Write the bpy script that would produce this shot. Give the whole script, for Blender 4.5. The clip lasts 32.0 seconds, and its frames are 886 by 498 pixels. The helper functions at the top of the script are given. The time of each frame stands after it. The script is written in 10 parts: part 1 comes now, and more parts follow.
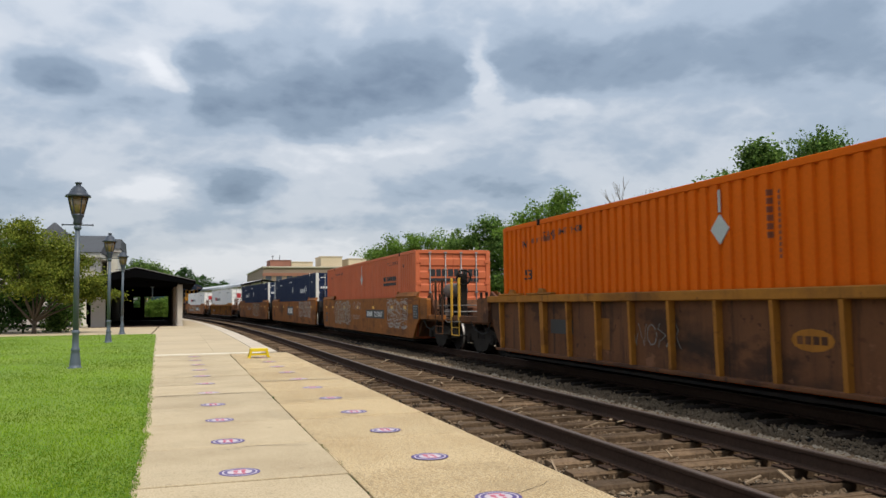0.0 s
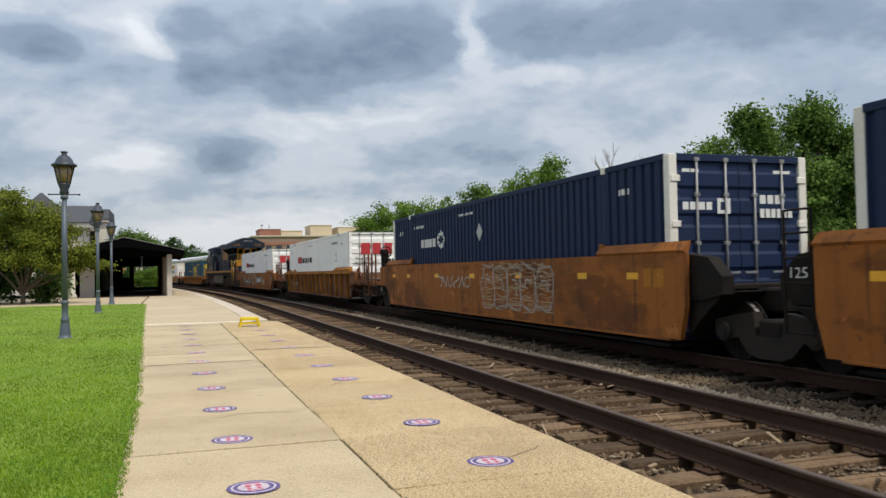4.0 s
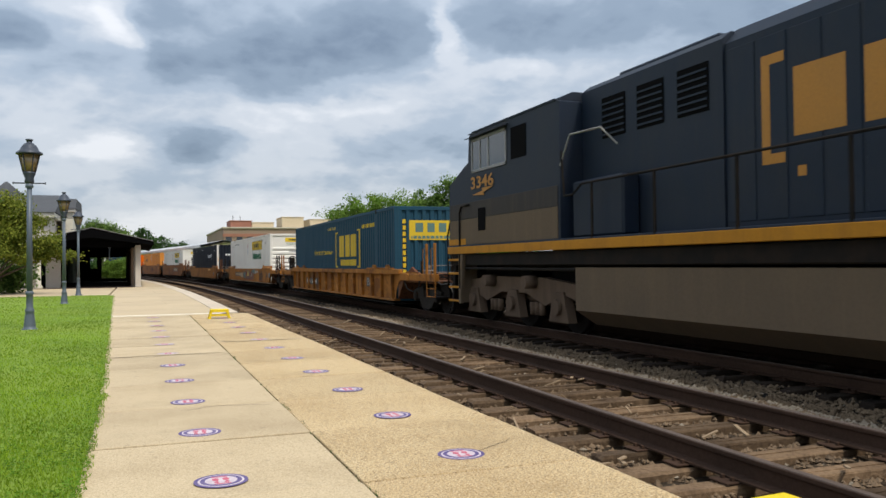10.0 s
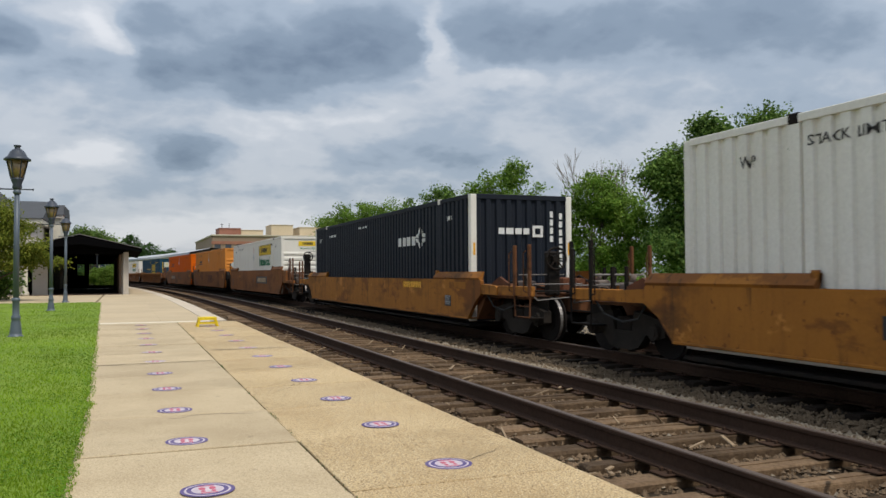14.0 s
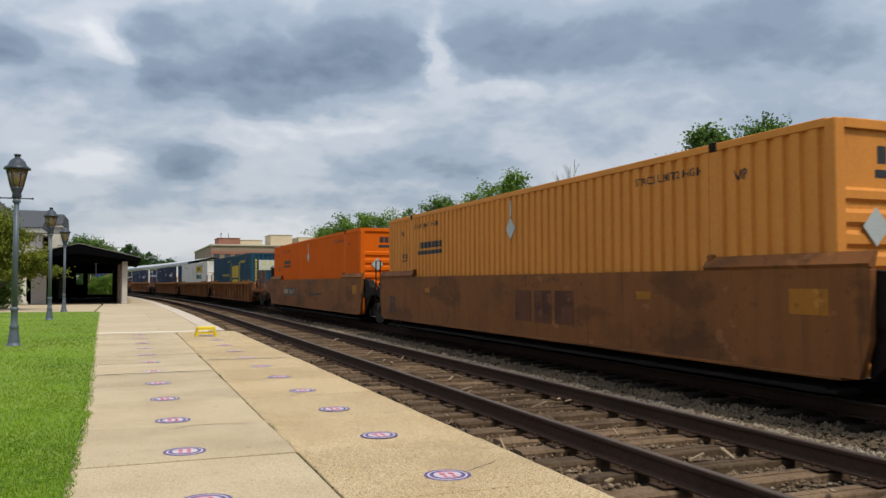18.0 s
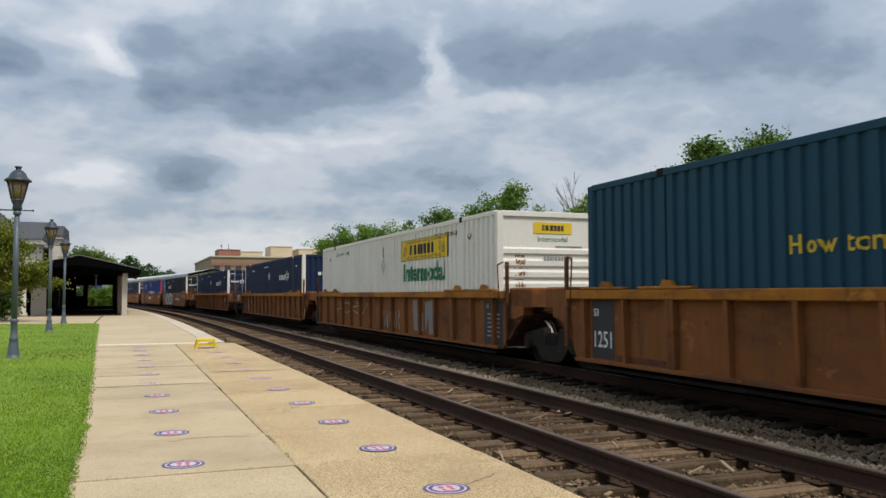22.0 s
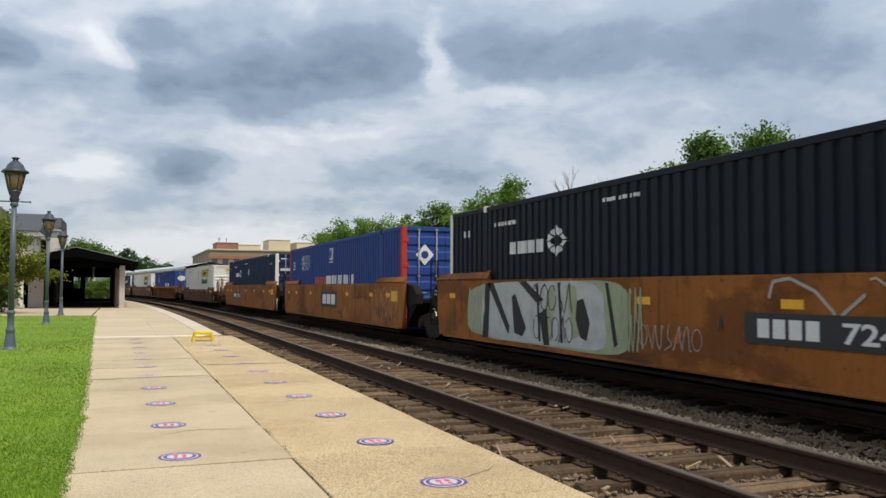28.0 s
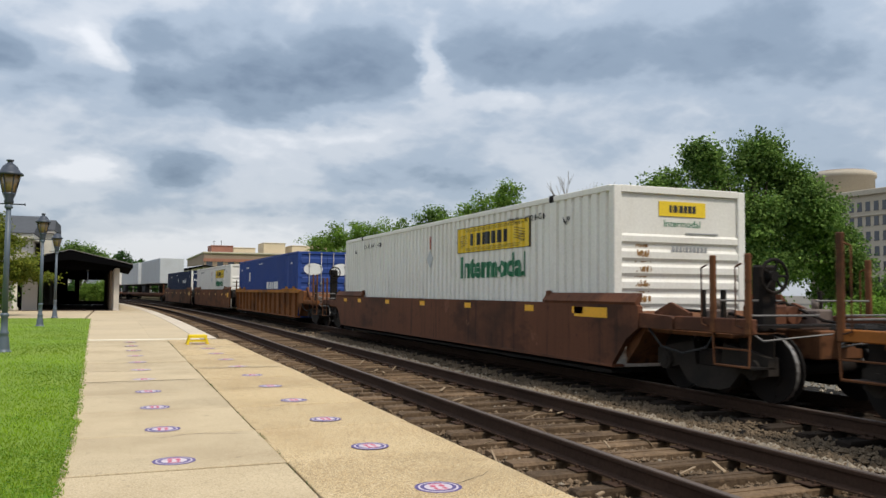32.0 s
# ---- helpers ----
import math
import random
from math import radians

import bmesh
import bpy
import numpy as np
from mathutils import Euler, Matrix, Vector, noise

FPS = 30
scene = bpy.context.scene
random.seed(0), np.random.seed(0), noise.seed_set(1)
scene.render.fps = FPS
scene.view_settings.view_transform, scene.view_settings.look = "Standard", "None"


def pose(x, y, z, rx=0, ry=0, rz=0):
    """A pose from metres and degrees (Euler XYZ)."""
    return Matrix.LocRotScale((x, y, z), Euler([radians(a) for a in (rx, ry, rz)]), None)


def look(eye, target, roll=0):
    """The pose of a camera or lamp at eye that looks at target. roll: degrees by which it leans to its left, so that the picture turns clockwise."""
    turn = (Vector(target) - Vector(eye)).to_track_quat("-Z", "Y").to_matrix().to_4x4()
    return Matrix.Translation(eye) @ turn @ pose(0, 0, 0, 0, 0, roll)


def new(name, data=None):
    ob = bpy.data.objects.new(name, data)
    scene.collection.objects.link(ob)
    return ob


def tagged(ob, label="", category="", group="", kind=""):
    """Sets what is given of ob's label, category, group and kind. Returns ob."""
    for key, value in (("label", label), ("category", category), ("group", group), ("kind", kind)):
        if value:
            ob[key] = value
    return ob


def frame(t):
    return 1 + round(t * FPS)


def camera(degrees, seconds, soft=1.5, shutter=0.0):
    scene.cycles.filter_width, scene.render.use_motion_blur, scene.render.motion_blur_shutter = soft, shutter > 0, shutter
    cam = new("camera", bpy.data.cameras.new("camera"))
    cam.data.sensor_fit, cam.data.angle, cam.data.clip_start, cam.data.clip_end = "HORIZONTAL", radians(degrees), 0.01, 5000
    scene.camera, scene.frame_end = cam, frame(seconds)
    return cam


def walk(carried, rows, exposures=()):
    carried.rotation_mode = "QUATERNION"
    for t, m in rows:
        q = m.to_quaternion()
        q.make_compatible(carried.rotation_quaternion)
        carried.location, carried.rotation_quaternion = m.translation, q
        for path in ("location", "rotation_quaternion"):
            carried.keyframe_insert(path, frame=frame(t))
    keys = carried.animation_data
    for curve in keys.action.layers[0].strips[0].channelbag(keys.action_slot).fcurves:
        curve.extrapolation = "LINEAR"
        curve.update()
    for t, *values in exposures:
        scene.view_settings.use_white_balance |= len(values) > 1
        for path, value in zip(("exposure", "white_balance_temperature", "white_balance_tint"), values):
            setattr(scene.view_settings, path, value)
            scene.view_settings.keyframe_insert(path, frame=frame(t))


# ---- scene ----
def eye(x, y, z, yaw, pitch, roll):
    """A camera pose: degrees to the left of +y, upward, and lean."""
    return pose(x, y, z, 90 + pitch, 0, yaw) @ pose(0, 0, 0, 0, 0, roll)


cam = camera(56.98, 32.0, soft=1.5, shutter=0.08)
PATH = [
    (0, eye(-0.0152, -0.0531, 1.3731, -17.801, 3.77, -0.625)),
    (0.5, eye(-0.0164, -0.0541, 1.374, -17.736, 3.787, -0.465)),
    (1, eye(-0.0207, -0.0605, 1.3739, -17.749, 3.882, -0.332)),
    (1.5, eye(-0.0237, -0.0653, 1.3796, -17.946, 3.687, -0.369)),
    (2, eye(-0.0245, -0.0565, 1.3649, -18.094, 3.458, -0.279)),
    (2.5, eye(-0.0285, -0.0546, 1.364, -18.325, 2.884, -0.269)),
    (3, eye(-0.0285, -0.0439, 1.3584, -18.414, 2.411, -0.416)),
    (3.5, eye(-0.0177, -0.0284, 1.3615, -18.452, 1.911, -0.764)),
    (5.5, eye(-0.011, -0.0273, 1.361, -18.517, 1.105, -1.23)),
    (6, eye(-0.0201, -0.0246, 1.3543, -18.637, 1.298, -0.827)),
    (6.5, eye(-0.0174, -0.0292, 1.3626, -18.9, 1.277, -0.877)),
    (7, eye(-0.0194, -0.0171, 1.3541, -19.392, 1.177, -0.975)),
    (7.5, eye(-0.0001, -0.0048, 1.3622, -19.605, 0.933, -1.097)),
    (8, eye(-0.0044, -0.004, 1.3582, -19.889, 0.971, -0.82)),
    (8.5, eye(-0.0117, -0.011, 1.36, -20.14, 1.021, -0.664)),
    (9, eye(-0.0111, -0.0077, 1.3521, -20.393, 1.101, -0.701)),
    (9.5, eye(-0.0021, 0.0104, 1.3541, -20.389, 1.004, -0.681)),
    (10, eye(0.0013, 0.0084, 1.3543, -20.413, 1.006, -0.654)),
    (10.5, eye(-0.0051, 0.0042, 1.354, -20.537, 1.094, -0.555)),
    (11, eye(0.0024, 0.0064, 1.3521, -20.567, 1.102, -0.5)),
    (11.5, eye(-0.0076, -0.0081, 1.3539, -20.642, 1.131, -0.484)),
    (12, eye(-0.0003, 0.0003, 1.3525, -20.716, 1.051, -0.456)),
    (12.5, eye(0.0029, 0.0027, 1.3531, -20.805, 1.013, -0.411)),
    (13, eye(0.0021, -0.0072, 1.3531, -20.96, 1.189, -0.367)),
    (13.5, eye(-0.0053, -0.0204, 1.3558, -21.018, 1.396, -0.297)),
    (14, eye(-0.0006, -0.0068, 1.3584, -21.153, 1.626, -0.302)),
    (14.5, eye(0.0069, -0.0004, 1.3511, -21.135, 1.761, -0.133)),
    (16.5, eye(0.0008, -0.011, 1.3614, -21.293, 1.948, -0.043)),
    (17, eye(0.0065, 0.0051, 1.358, -21.229, 2.045, -0.086)),
    (17.5, eye(0.0083, 0.0016, 1.3573, -21.107, 2.181, -0.049)),
    (18, eye(-0.0041, -0.0062, 1.3592, -21.218, 2.365, -0.094)),
    (18.5, eye(0.0033, -0.0074, 1.365, -21.215, 2.452, -0.274)),
    (19, eye(0.0008, 0.0046, 1.3582, -21.325, 2.309, -0.282)),
    (19.5, eye(0.0059, 0.006, 1.3592, -21.299, 2.182, -0.293)),
    (20, eye(0.0008, -0.0043, 1.364, -21.181, 2.442, -0.302)),
    (20.5, eye(0.009, 0.0007, 1.3618, -21.048, 2.743, -0.434)),
    (21, eye(0.0133, 0.002, 1.3656, -20.988, 3.048, -0.28)),
    (21.5, eye(0.0028, -0.0155, 1.3712, -21.094, 3.201, -0.127)),
    (22, eye(-0, -0.0214, 1.368, -21.201, 3.18, -0.073)),
    (22.5, eye(0.0113, -0.0027, 1.3653, -21.193, 3.034, -0.084)),
    (23, eye(0.0123, 0.0105, 1.3611, -20.883, 3.046, 0.05)),
    (23.5, eye(0.0057, -0.0019, 1.3618, -20.836, 3.079, 0.245)),
    (24, eye(0.0037, -0.0018, 1.3624, -20.933, 3.068, 0.388)),
    (24.5, eye(0.01, 0.0121, 1.3588, -21.054, 2.957, 0.385)),
    (25, eye(0.0142, 0.0125, 1.3575, -21.198, 2.945, 0.422)),
    (25.5, eye(0.0111, 0.014, 1.3593, -21.231, 2.975, 0.524)),
    (27.5, eye(0.0048, 0.0062, 1.3577, -21.346, 2.849, 0.252)),
    (28, eye(0.0046, 0.005, 1.3585, -21.347, 2.792, 0.262)),
    (28.5, eye(0.0074, 0.0049, 1.3653, -21.373, 2.875, 0.35)),
    (29, eye(0.0035, 0.0076, 1.3634, -21.351, 3.045, 0.554)),
    (29.5, eye(0.0092, 0.0128, 1.3617, -21.467, 2.957, 0.485)),
    (30, eye(0.0102, 0.0183, 1.358, -21.555, 2.82, 0.625)),
    (30.5, eye(0.0085, 0.0119, 1.36, -21.586, 2.77, 0.698)),
    (31, eye(0.0096, 0.0224, 1.3575, -21.584, 2.843, 0.731)),
    (31.5, eye(-0.0005, 0.006, 1.3642, -21.727, 3.014, 0.597)),
    (32, eye(0, 0, 1.3674, -21.68, 3.059, 0.477)),
]
walk(cam, PATH, exposures=[(0, 0.08), (2, 0.03), (6, 0.10), (7, 0.01), (8, -0.02), (9, 0.0), (10, 0.2), (11, 0.24), (12.5, 0.12), (14, -0.06), (17, -0.02), (20, -0.03), (22, -0.04), (23, -0.01), (24, -0.1), (25, 0.1), (28, 0.12), (32, 0.12)])

# ------------------------------------------------------------------ layout
RAIL = 0.016            # top of rail over the platform's surface
NEAR = 4.645            # centre line of the empty track
FAR = 8.473             # centre line of the train's track
BALLAST = -0.252
BEND, BEND_END, BEND_K = 30.0, 170.0, 0.00065


def bend(y):
    """How far the tracks have swung to the west at y."""
    if y <= BEND:
        return 0.0
    if y <= BEND_END:
        return -BEND_K * (y - BEND) ** 2
    d = BEND_END - BEND
    return -BEND_K * d * d - 2 * BEND_K * d * (y - BEND_END)


def travel(t):
    """How far the train has run at t seconds."""
    u = t / 32.0
    return 430.707 * u + 1.448 * u * u - 1.004 * u ** 3


# ------------------------------------------------------------------ light
world = bpy.data.worlds.new("overcast_sky")
scene.world = world
world.use_nodes = True
wn, wl = world.node_tree.nodes, world.node_tree.links
wn.clear()


def wnode(kind, **values):
    n = wn.new(kind)
    for k, v in values.items():
        n.inputs[k].default_value = v
    return n


def wmath(op, a, b=None, c=None):
    n = wn.new("ShaderNodeMath")
    n.operation = op
    for i, v in enumerate((a, b, c)):
        if v is None:
            continue
        if isinstance(v, (int, float)):
            n.inputs[i].default_value = v
        else:
            wl.new(v, n.inputs[i])
    return n.outputs[0]


SUN_UP, SUN_FROM = radians(58), Vector((0.45, -1.0))
w_out = wn.new("ShaderNodeOutputWorld")
w_bg = wn.new("ShaderNodeBackground")
w_sky = wn.new("ShaderNodeTexSky")
w_sky.sky_type = 'NISHITA'
w_sky.sun_disc = False
w_sky.sun_elevation = SUN_UP
w_sky.sun_rotation = math.atan2(SUN_FROM.x, SUN_FROM.y)
w_tc = wn.new("ShaderNodeTexCoord")
w_sep = wn.new("ShaderNodeSeparateXYZ")
wl.new(w_tc.outputs["Generated"], w_sep.inputs[0])
wx, wy, wz = w_sep.outputs
# the clouds hang in a layer overhead: they close up towards the horizon
lift = wmath('ADD', wmath('MAXIMUM', wz, 0.0), 0.35)
cu, cv = wmath('DIVIDE', wx, lift), wmath('DIVIDE', wy, lift)
w_uv = wn.new("ShaderNodeCombineXYZ")
wl.new(cu, w_uv.inputs[0])
wl.new(cv, w_uv.inputs[1])


def cloud_noise(scale, detail, rough, offset, warp=0.0):
    m = wn.new("ShaderNodeMapping")
    m.inputs["Location"].default_value = offset
    wl.new(w_uv.outputs[0], m.inputs["Vector"])
    n = wn.new("ShaderNodeTexNoise")
    n.inputs["Scale"].default_value = scale
    n.inputs["Detail"].default_value = detail
    n.inputs["Roughness"].default_value = rough
    n.inputs["Distortion"].default_value = warp
    wl.new(m.outputs[0], n.inputs["Vector"])
    return n.outputs["Fac"]


# the banks have ragged, billowing edges
warp_u = wmath('MULTIPLY', wmath('SUBTRACT', cloud_noise(3.2, 5.0, 0.55, (1.7, 9.2, 0)), 0.5), 0.26)
warp_v = wmath('MULTIPLY', wmath('SUBTRACT', cloud_noise(3.6, 5.0, 0.55, (8.3, 4.1, 0)), 0.5), 0.26)
# across and along the line's heading
cos_h, sin_h = math.cos(radians(21)), math.sin(radians(21))
bank_u = wmath('ADD', wmath('SUBTRACT', wmath('MULTIPLY', cu, cos_h), wmath('MULTIPLY', cv, sin_h)), warp_u)
bank_v = wmath('ADD', wmath('ADD', wmath('MULTIPLY', cu, sin_h), wmath('MULTIPLY', cv, cos_h)), warp_v)


def cloud_bank(u, v, ru, rv):
    """A soft bank of cloud in the layer."""
    a = wmath('POWER', wmath('DIVIDE', wmath('SUBTRACT', bank_u, u), ru), 2.0)
    b = wmath('POWER', wmath('DIVIDE', wmath('SUBTRACT', bank_v, v), rv), 2.0)
    return wmath('POWER', 2.718, wmath('MULTIPLY', wmath('POWER', wmath('ADD', a, b), 1.35), -1.0))


thick = cloud_noise(2.1, 7.0, 0.5, (3.1, 0.4, 0), 0.5)
fine = cloud_noise(6.0, 5.0, 0.5, (7.3, 2.2, 0), 0.5)
# rounded heads: folded noise gives the banks their billows
fold = wmath('ABSOLUTE', wmath('SUBTRACT', cloud_noise(3.0, 5.0, 0.5, (2.4, 5.5, 0)), 0.5))
curl = wmath('ABSOLUTE', wmath('SUBTRACT', cloud_noise(10.0, 5.0, 0.5, (6.1, 1.3, 0)), 0.5))
billow = wmath('ADD', wmath('MULTIPLY', wmath('SUBTRACT', fold, 0.09), 0.55), wmath('MULTIPLY', wmath('SUBTRACT', curl, 0.09), 0.30))
density = wmath('ADD', wmath('ADD', wmath('MULTIPLY', wmath('SUBTRACT', thick, 0.5), 0.72), wmath('MULTIPLY', wmath('SUBTRACT', fine, 0.5), 0.25)), billow)
for u, v, ru, rv, amount in ((-0.184, 1.530, 0.241, 0.145, 0.26), (-0.344, 1.630, 0.154, 0.101, 0.20), (-0.555, 1.555, 0.081, 0.083, 0.24), (-0.488, 1.423, 0.094, 0.063, 0.18), (-0.753, 1.398, 0.068, 0.090, 0.24),
                              (-0.724, 1.546, 0.067, 0.054, 0.14), (0.166, 1.517, 0.189, 0.134, 0.16), (0.581, 1.470, 0.284, 0.116, 0.15), (-0.621, 1.929, 0.106, 0.071, 0.24), (-0.397, 2.164, 0.218, 0.061, 0.12),
                              (-0.075, 2.012, 0.250, 0.089, 0.16), (-0.848, 2.091, 0.218, 0.063, 0.12), (-0.828, 1.881, 0.075, 0.077, -0.30), (-0.609, 1.451, 0.037, 0.089, -0.26), (-0.005, 1.538, 0.024, 0.109, -0.26),
                              (-0.281, 1.810, 0.185, 0.044, -0.18), (-0.451, 1.887, 0.101, 0.058, -0.12), (0.113, 1.679, 0.093, 0.038, -0.20), (-0.488, 2.475, 1.529, 0.195, -0.25)):
    density = wmath('ADD', density, wmath('MULTIPLY', cloud_bank(u, v, ru, rv), 1.12 * amount))
w_ramp = wn.new("ShaderNodeValToRGB")
w_ramp.color_ramp.interpolation = 'EASE'
e = w_ramp.color_ramp.elements
e[0].position, e[0].color = 0.14, (0.80, 0.82, 0.86, 1)
e[1].position, e[1].color = 0.86, (0.17, 0.225, 0.31, 1)
for p, c in ((0.34, (0.60, 0.645, 0.71)), (0.52, (0.40, 0.475, 0.575)), (0.68, (0.265, 0.335, 0.43))):
    k = e.new(p)
    k.color = (*c, 1)
wl.new(wmath('ADD', density, 0.45), w_ramp.inputs[0])
# a little of the clear sky's own light shows between the banks
w_scale = wn.new("ShaderNodeVectorMath")
w_scale.operation = 'SCALE'
w_scale.inputs["Scale"].default_value = 0.1
wl.new(w_sky.outputs[0], w_scale.inputs[0])
w_mix = wn.new("ShaderNodeMix")
w_mix.data_type = 'RGBA'
w_mix.inputs[0].default_value = 0.88
wl.new(w_scale.outputs[0], w_mix.inputs[6])
wl.new(w_ramp.outputs[0], w_mix.inputs[7])
wl.new(w_mix.outputs[2], w_bg.inputs[0])
# an overcast sky grows brighter towards the zenith
wl.new(wmath('MULTIPLY_ADD', wmath('MAXIMUM', wz, 0.0), 0.9, 0.85), w_bg.inputs[1])
wl.new(w_bg.outputs[0], w_out.inputs[0])

sun = new("sun", bpy.data.lights.new("sun", 'SUN'))
sun.data.energy, sun.data.angle, sun.data.color = 2.7, radians(9), (1.0, 0.92, 0.80)
toward = Vector((SUN_FROM.x, SUN_FROM.y, 0)).normalized() * math.cos(SUN_UP) + Vector((0, 0, math.sin(SUN_UP)))
sun.matrix_world = look(toward * 60, (0, 0, 0))
# ------------------------------------------------------------------ materials
def material(name, colour, rough=0.7, metal=0.0, stain=None, stain_scale=0.6, stain_amount=0.5, grain=40.0, grain_amount=0.15, bump=0.15,
             streak=0.0, streak_colour=(0.03, 0.025, 0.02), space="Object", vary=0.0, gloss=0.5, speck=0.0, speck_scale=45.0, speck_dark=(0.2, 0.13, 0.06), speck_light=(0.8, 0.7, 0.5)):
    """A surface with stains at one scale, grain at another, and fine relief. streak: dirt that runs downward. vary: from piece to piece."""
    m = bpy.data.materials.new(name)
    m.use_nodes = True
    n, l = m.node_tree.nodes, m.node_tree.links
    b = n["Principled BSDF"]
    b.inputs["Roughness"].default_value = rough
    b.inputs["Metallic"].default_value = metal
    b.inputs["Specular IOR Level"].default_value = gloss
    tc = n.new("ShaderNodeTexCoord")
    src = tc.outputs["Object"]
    if space == "World":
        src = n.new("ShaderNodeNewGeometry").outputs["Position"]
    else:
        # no two things carry the same stains
        own = n.new("ShaderNodeObjectInfo")
        far = n.new("ShaderNodeMath")
        far.operation = 'MULTIPLY'
        far.inputs[1].default_value = 57.0
        l.new(own.outputs["Random"], far.inputs[0])
        shift = n.new("ShaderNodeVectorMath")
        l.new(tc.outputs["Object"], shift.inputs[0])
        l.new(far.outputs[0], shift.inputs[1])
        src = shift.outputs[0]

    def noise_at(scale, detail=5.0, rough_=0.6, stretch=None):
        t = n.new("ShaderNodeTexNoise")
        t.inputs["Scale"].default_value = scale
        t.inputs["Detail"].default_value = detail
        t.inputs["Roughness"].default_value = rough_
        v = src
        if stretch:
            mp = n.new("ShaderNodeMapping")
            mp.inputs["Scale"].default_value = stretch
            l.new(src, mp.inputs["Vector"])
            v = mp.outputs[0]
        l.new(v, t.inputs["Vector"])
        return t.outputs["Fac"]

    def mixed(fac, a, c):
        mx = n.new("ShaderNodeMix")
        mx.data_type = 'RGBA'
        if isinstance(fac, (int, float)):
            mx.inputs[0].default_value = fac
        else:
            l.new(fac, mx.inputs[0])
        for v, i in ((a, 6), (c, 7)):
            if isinstance(v, tuple):
                mx.inputs[i].default_value = (*v[:3], 1)
            else:
                l.new(v, mx.inputs[i])
        return mx.outputs[2]

    def span(v, lo, hi, to):
        r = n.new("ShaderNodeMapRange")
        r.inputs["From Min"].default_value, r.inputs["From Max"].default_value = lo, hi
        r.inputs["To Max"].default_value = to
        l.new(v, r.inputs["Value"])
        return r.outputs[0]

    out = colour
    if stain is None:
        stain = tuple(v * 0.55 for v in colour)
    if stain_amount:
        out = mixed(span(noise_at(stain_scale), 0.42, 0.72, stain_amount), out, stain)
    if streak:
        out = mixed(span(noise_at(1.0, 6.0, 0.65, (3.5, 3.5, 0.28)), 0.48, 0.74, streak), out, streak_colour)
    if speck:
        out = mixed(span(noise_at(speck_scale, 2.0, 0.5), 0.53, 0.60, speck), out, speck_dark)
        out = mixed(span(noise_at(speck_scale * 1.3, 2.0, 0.5), 0.56, 0.63, speck * 0.8), out, speck_light)
        # pits, gum and old spills
        out = mixed(span(noise_at(7.0, 4.0, 0.55), 0.66, 0.71, 0.55), out, tuple(v * 0.45 for v in colour))
        out = mixed(span(noise_at(0.55, 6.0, 0.65), 0.55, 0.68, 0.45), out, tuple(v * 0.62 for v in colour))
    if vary:
        oi = n.new("ShaderNodeObjectInfo")
        hsv = n.new("ShaderNodeHueSaturation")
        v = n.new("ShaderNodeMapRange")
        v.inputs["To Min"].default_value, v.inputs["To Max"].default_value = 1 - vary, 1 + vary
        l.new(oi.outputs["Random"], v.inputs["Value"])
        l.new(v.outputs[0], hsv.inputs["Value"])
        if isinstance(out, tuple):
            hsv.inputs["Color"].default_value = (*out, 1)
        else:
            l.new(out, hsv.inputs["Color"])
        out = hsv.outputs[0]
    if grain_amount:
        g = noise_at(grain, 3.0, 0.7)
        dark = n.new("ShaderNodeMix")
        dark.data_type, dark.blend_type = 'RGBA', 'MULTIPLY'
        l.new(span(g, 0.35, 0.7, grain_amount * 2), dark.inputs[0])
        dark.inputs[7].default_value = (0.45, 0.43, 0.41, 1)
        if isinstance(out, tuple):
            dark.inputs[6].default_value = (*out, 1)
        else:
            l.new(out, dark.inputs[6])
        out = dark.outputs[2]
        if bump:
            bp = n.new("ShaderNodeBump")
            bp.inputs["Strength"].default_value = bump
            bp.inputs["Distance"].default_value = 0.02
            l.new(g, bp.inputs["Height"])
            l.new(bp.outputs[0], b.inputs["Normal"])
    if isinstance(out, tuple):
        b.inputs["Base Color"].default_value = (*out, 1)
    else:
        l.new(out, b.inputs["Base Color"])
    return m


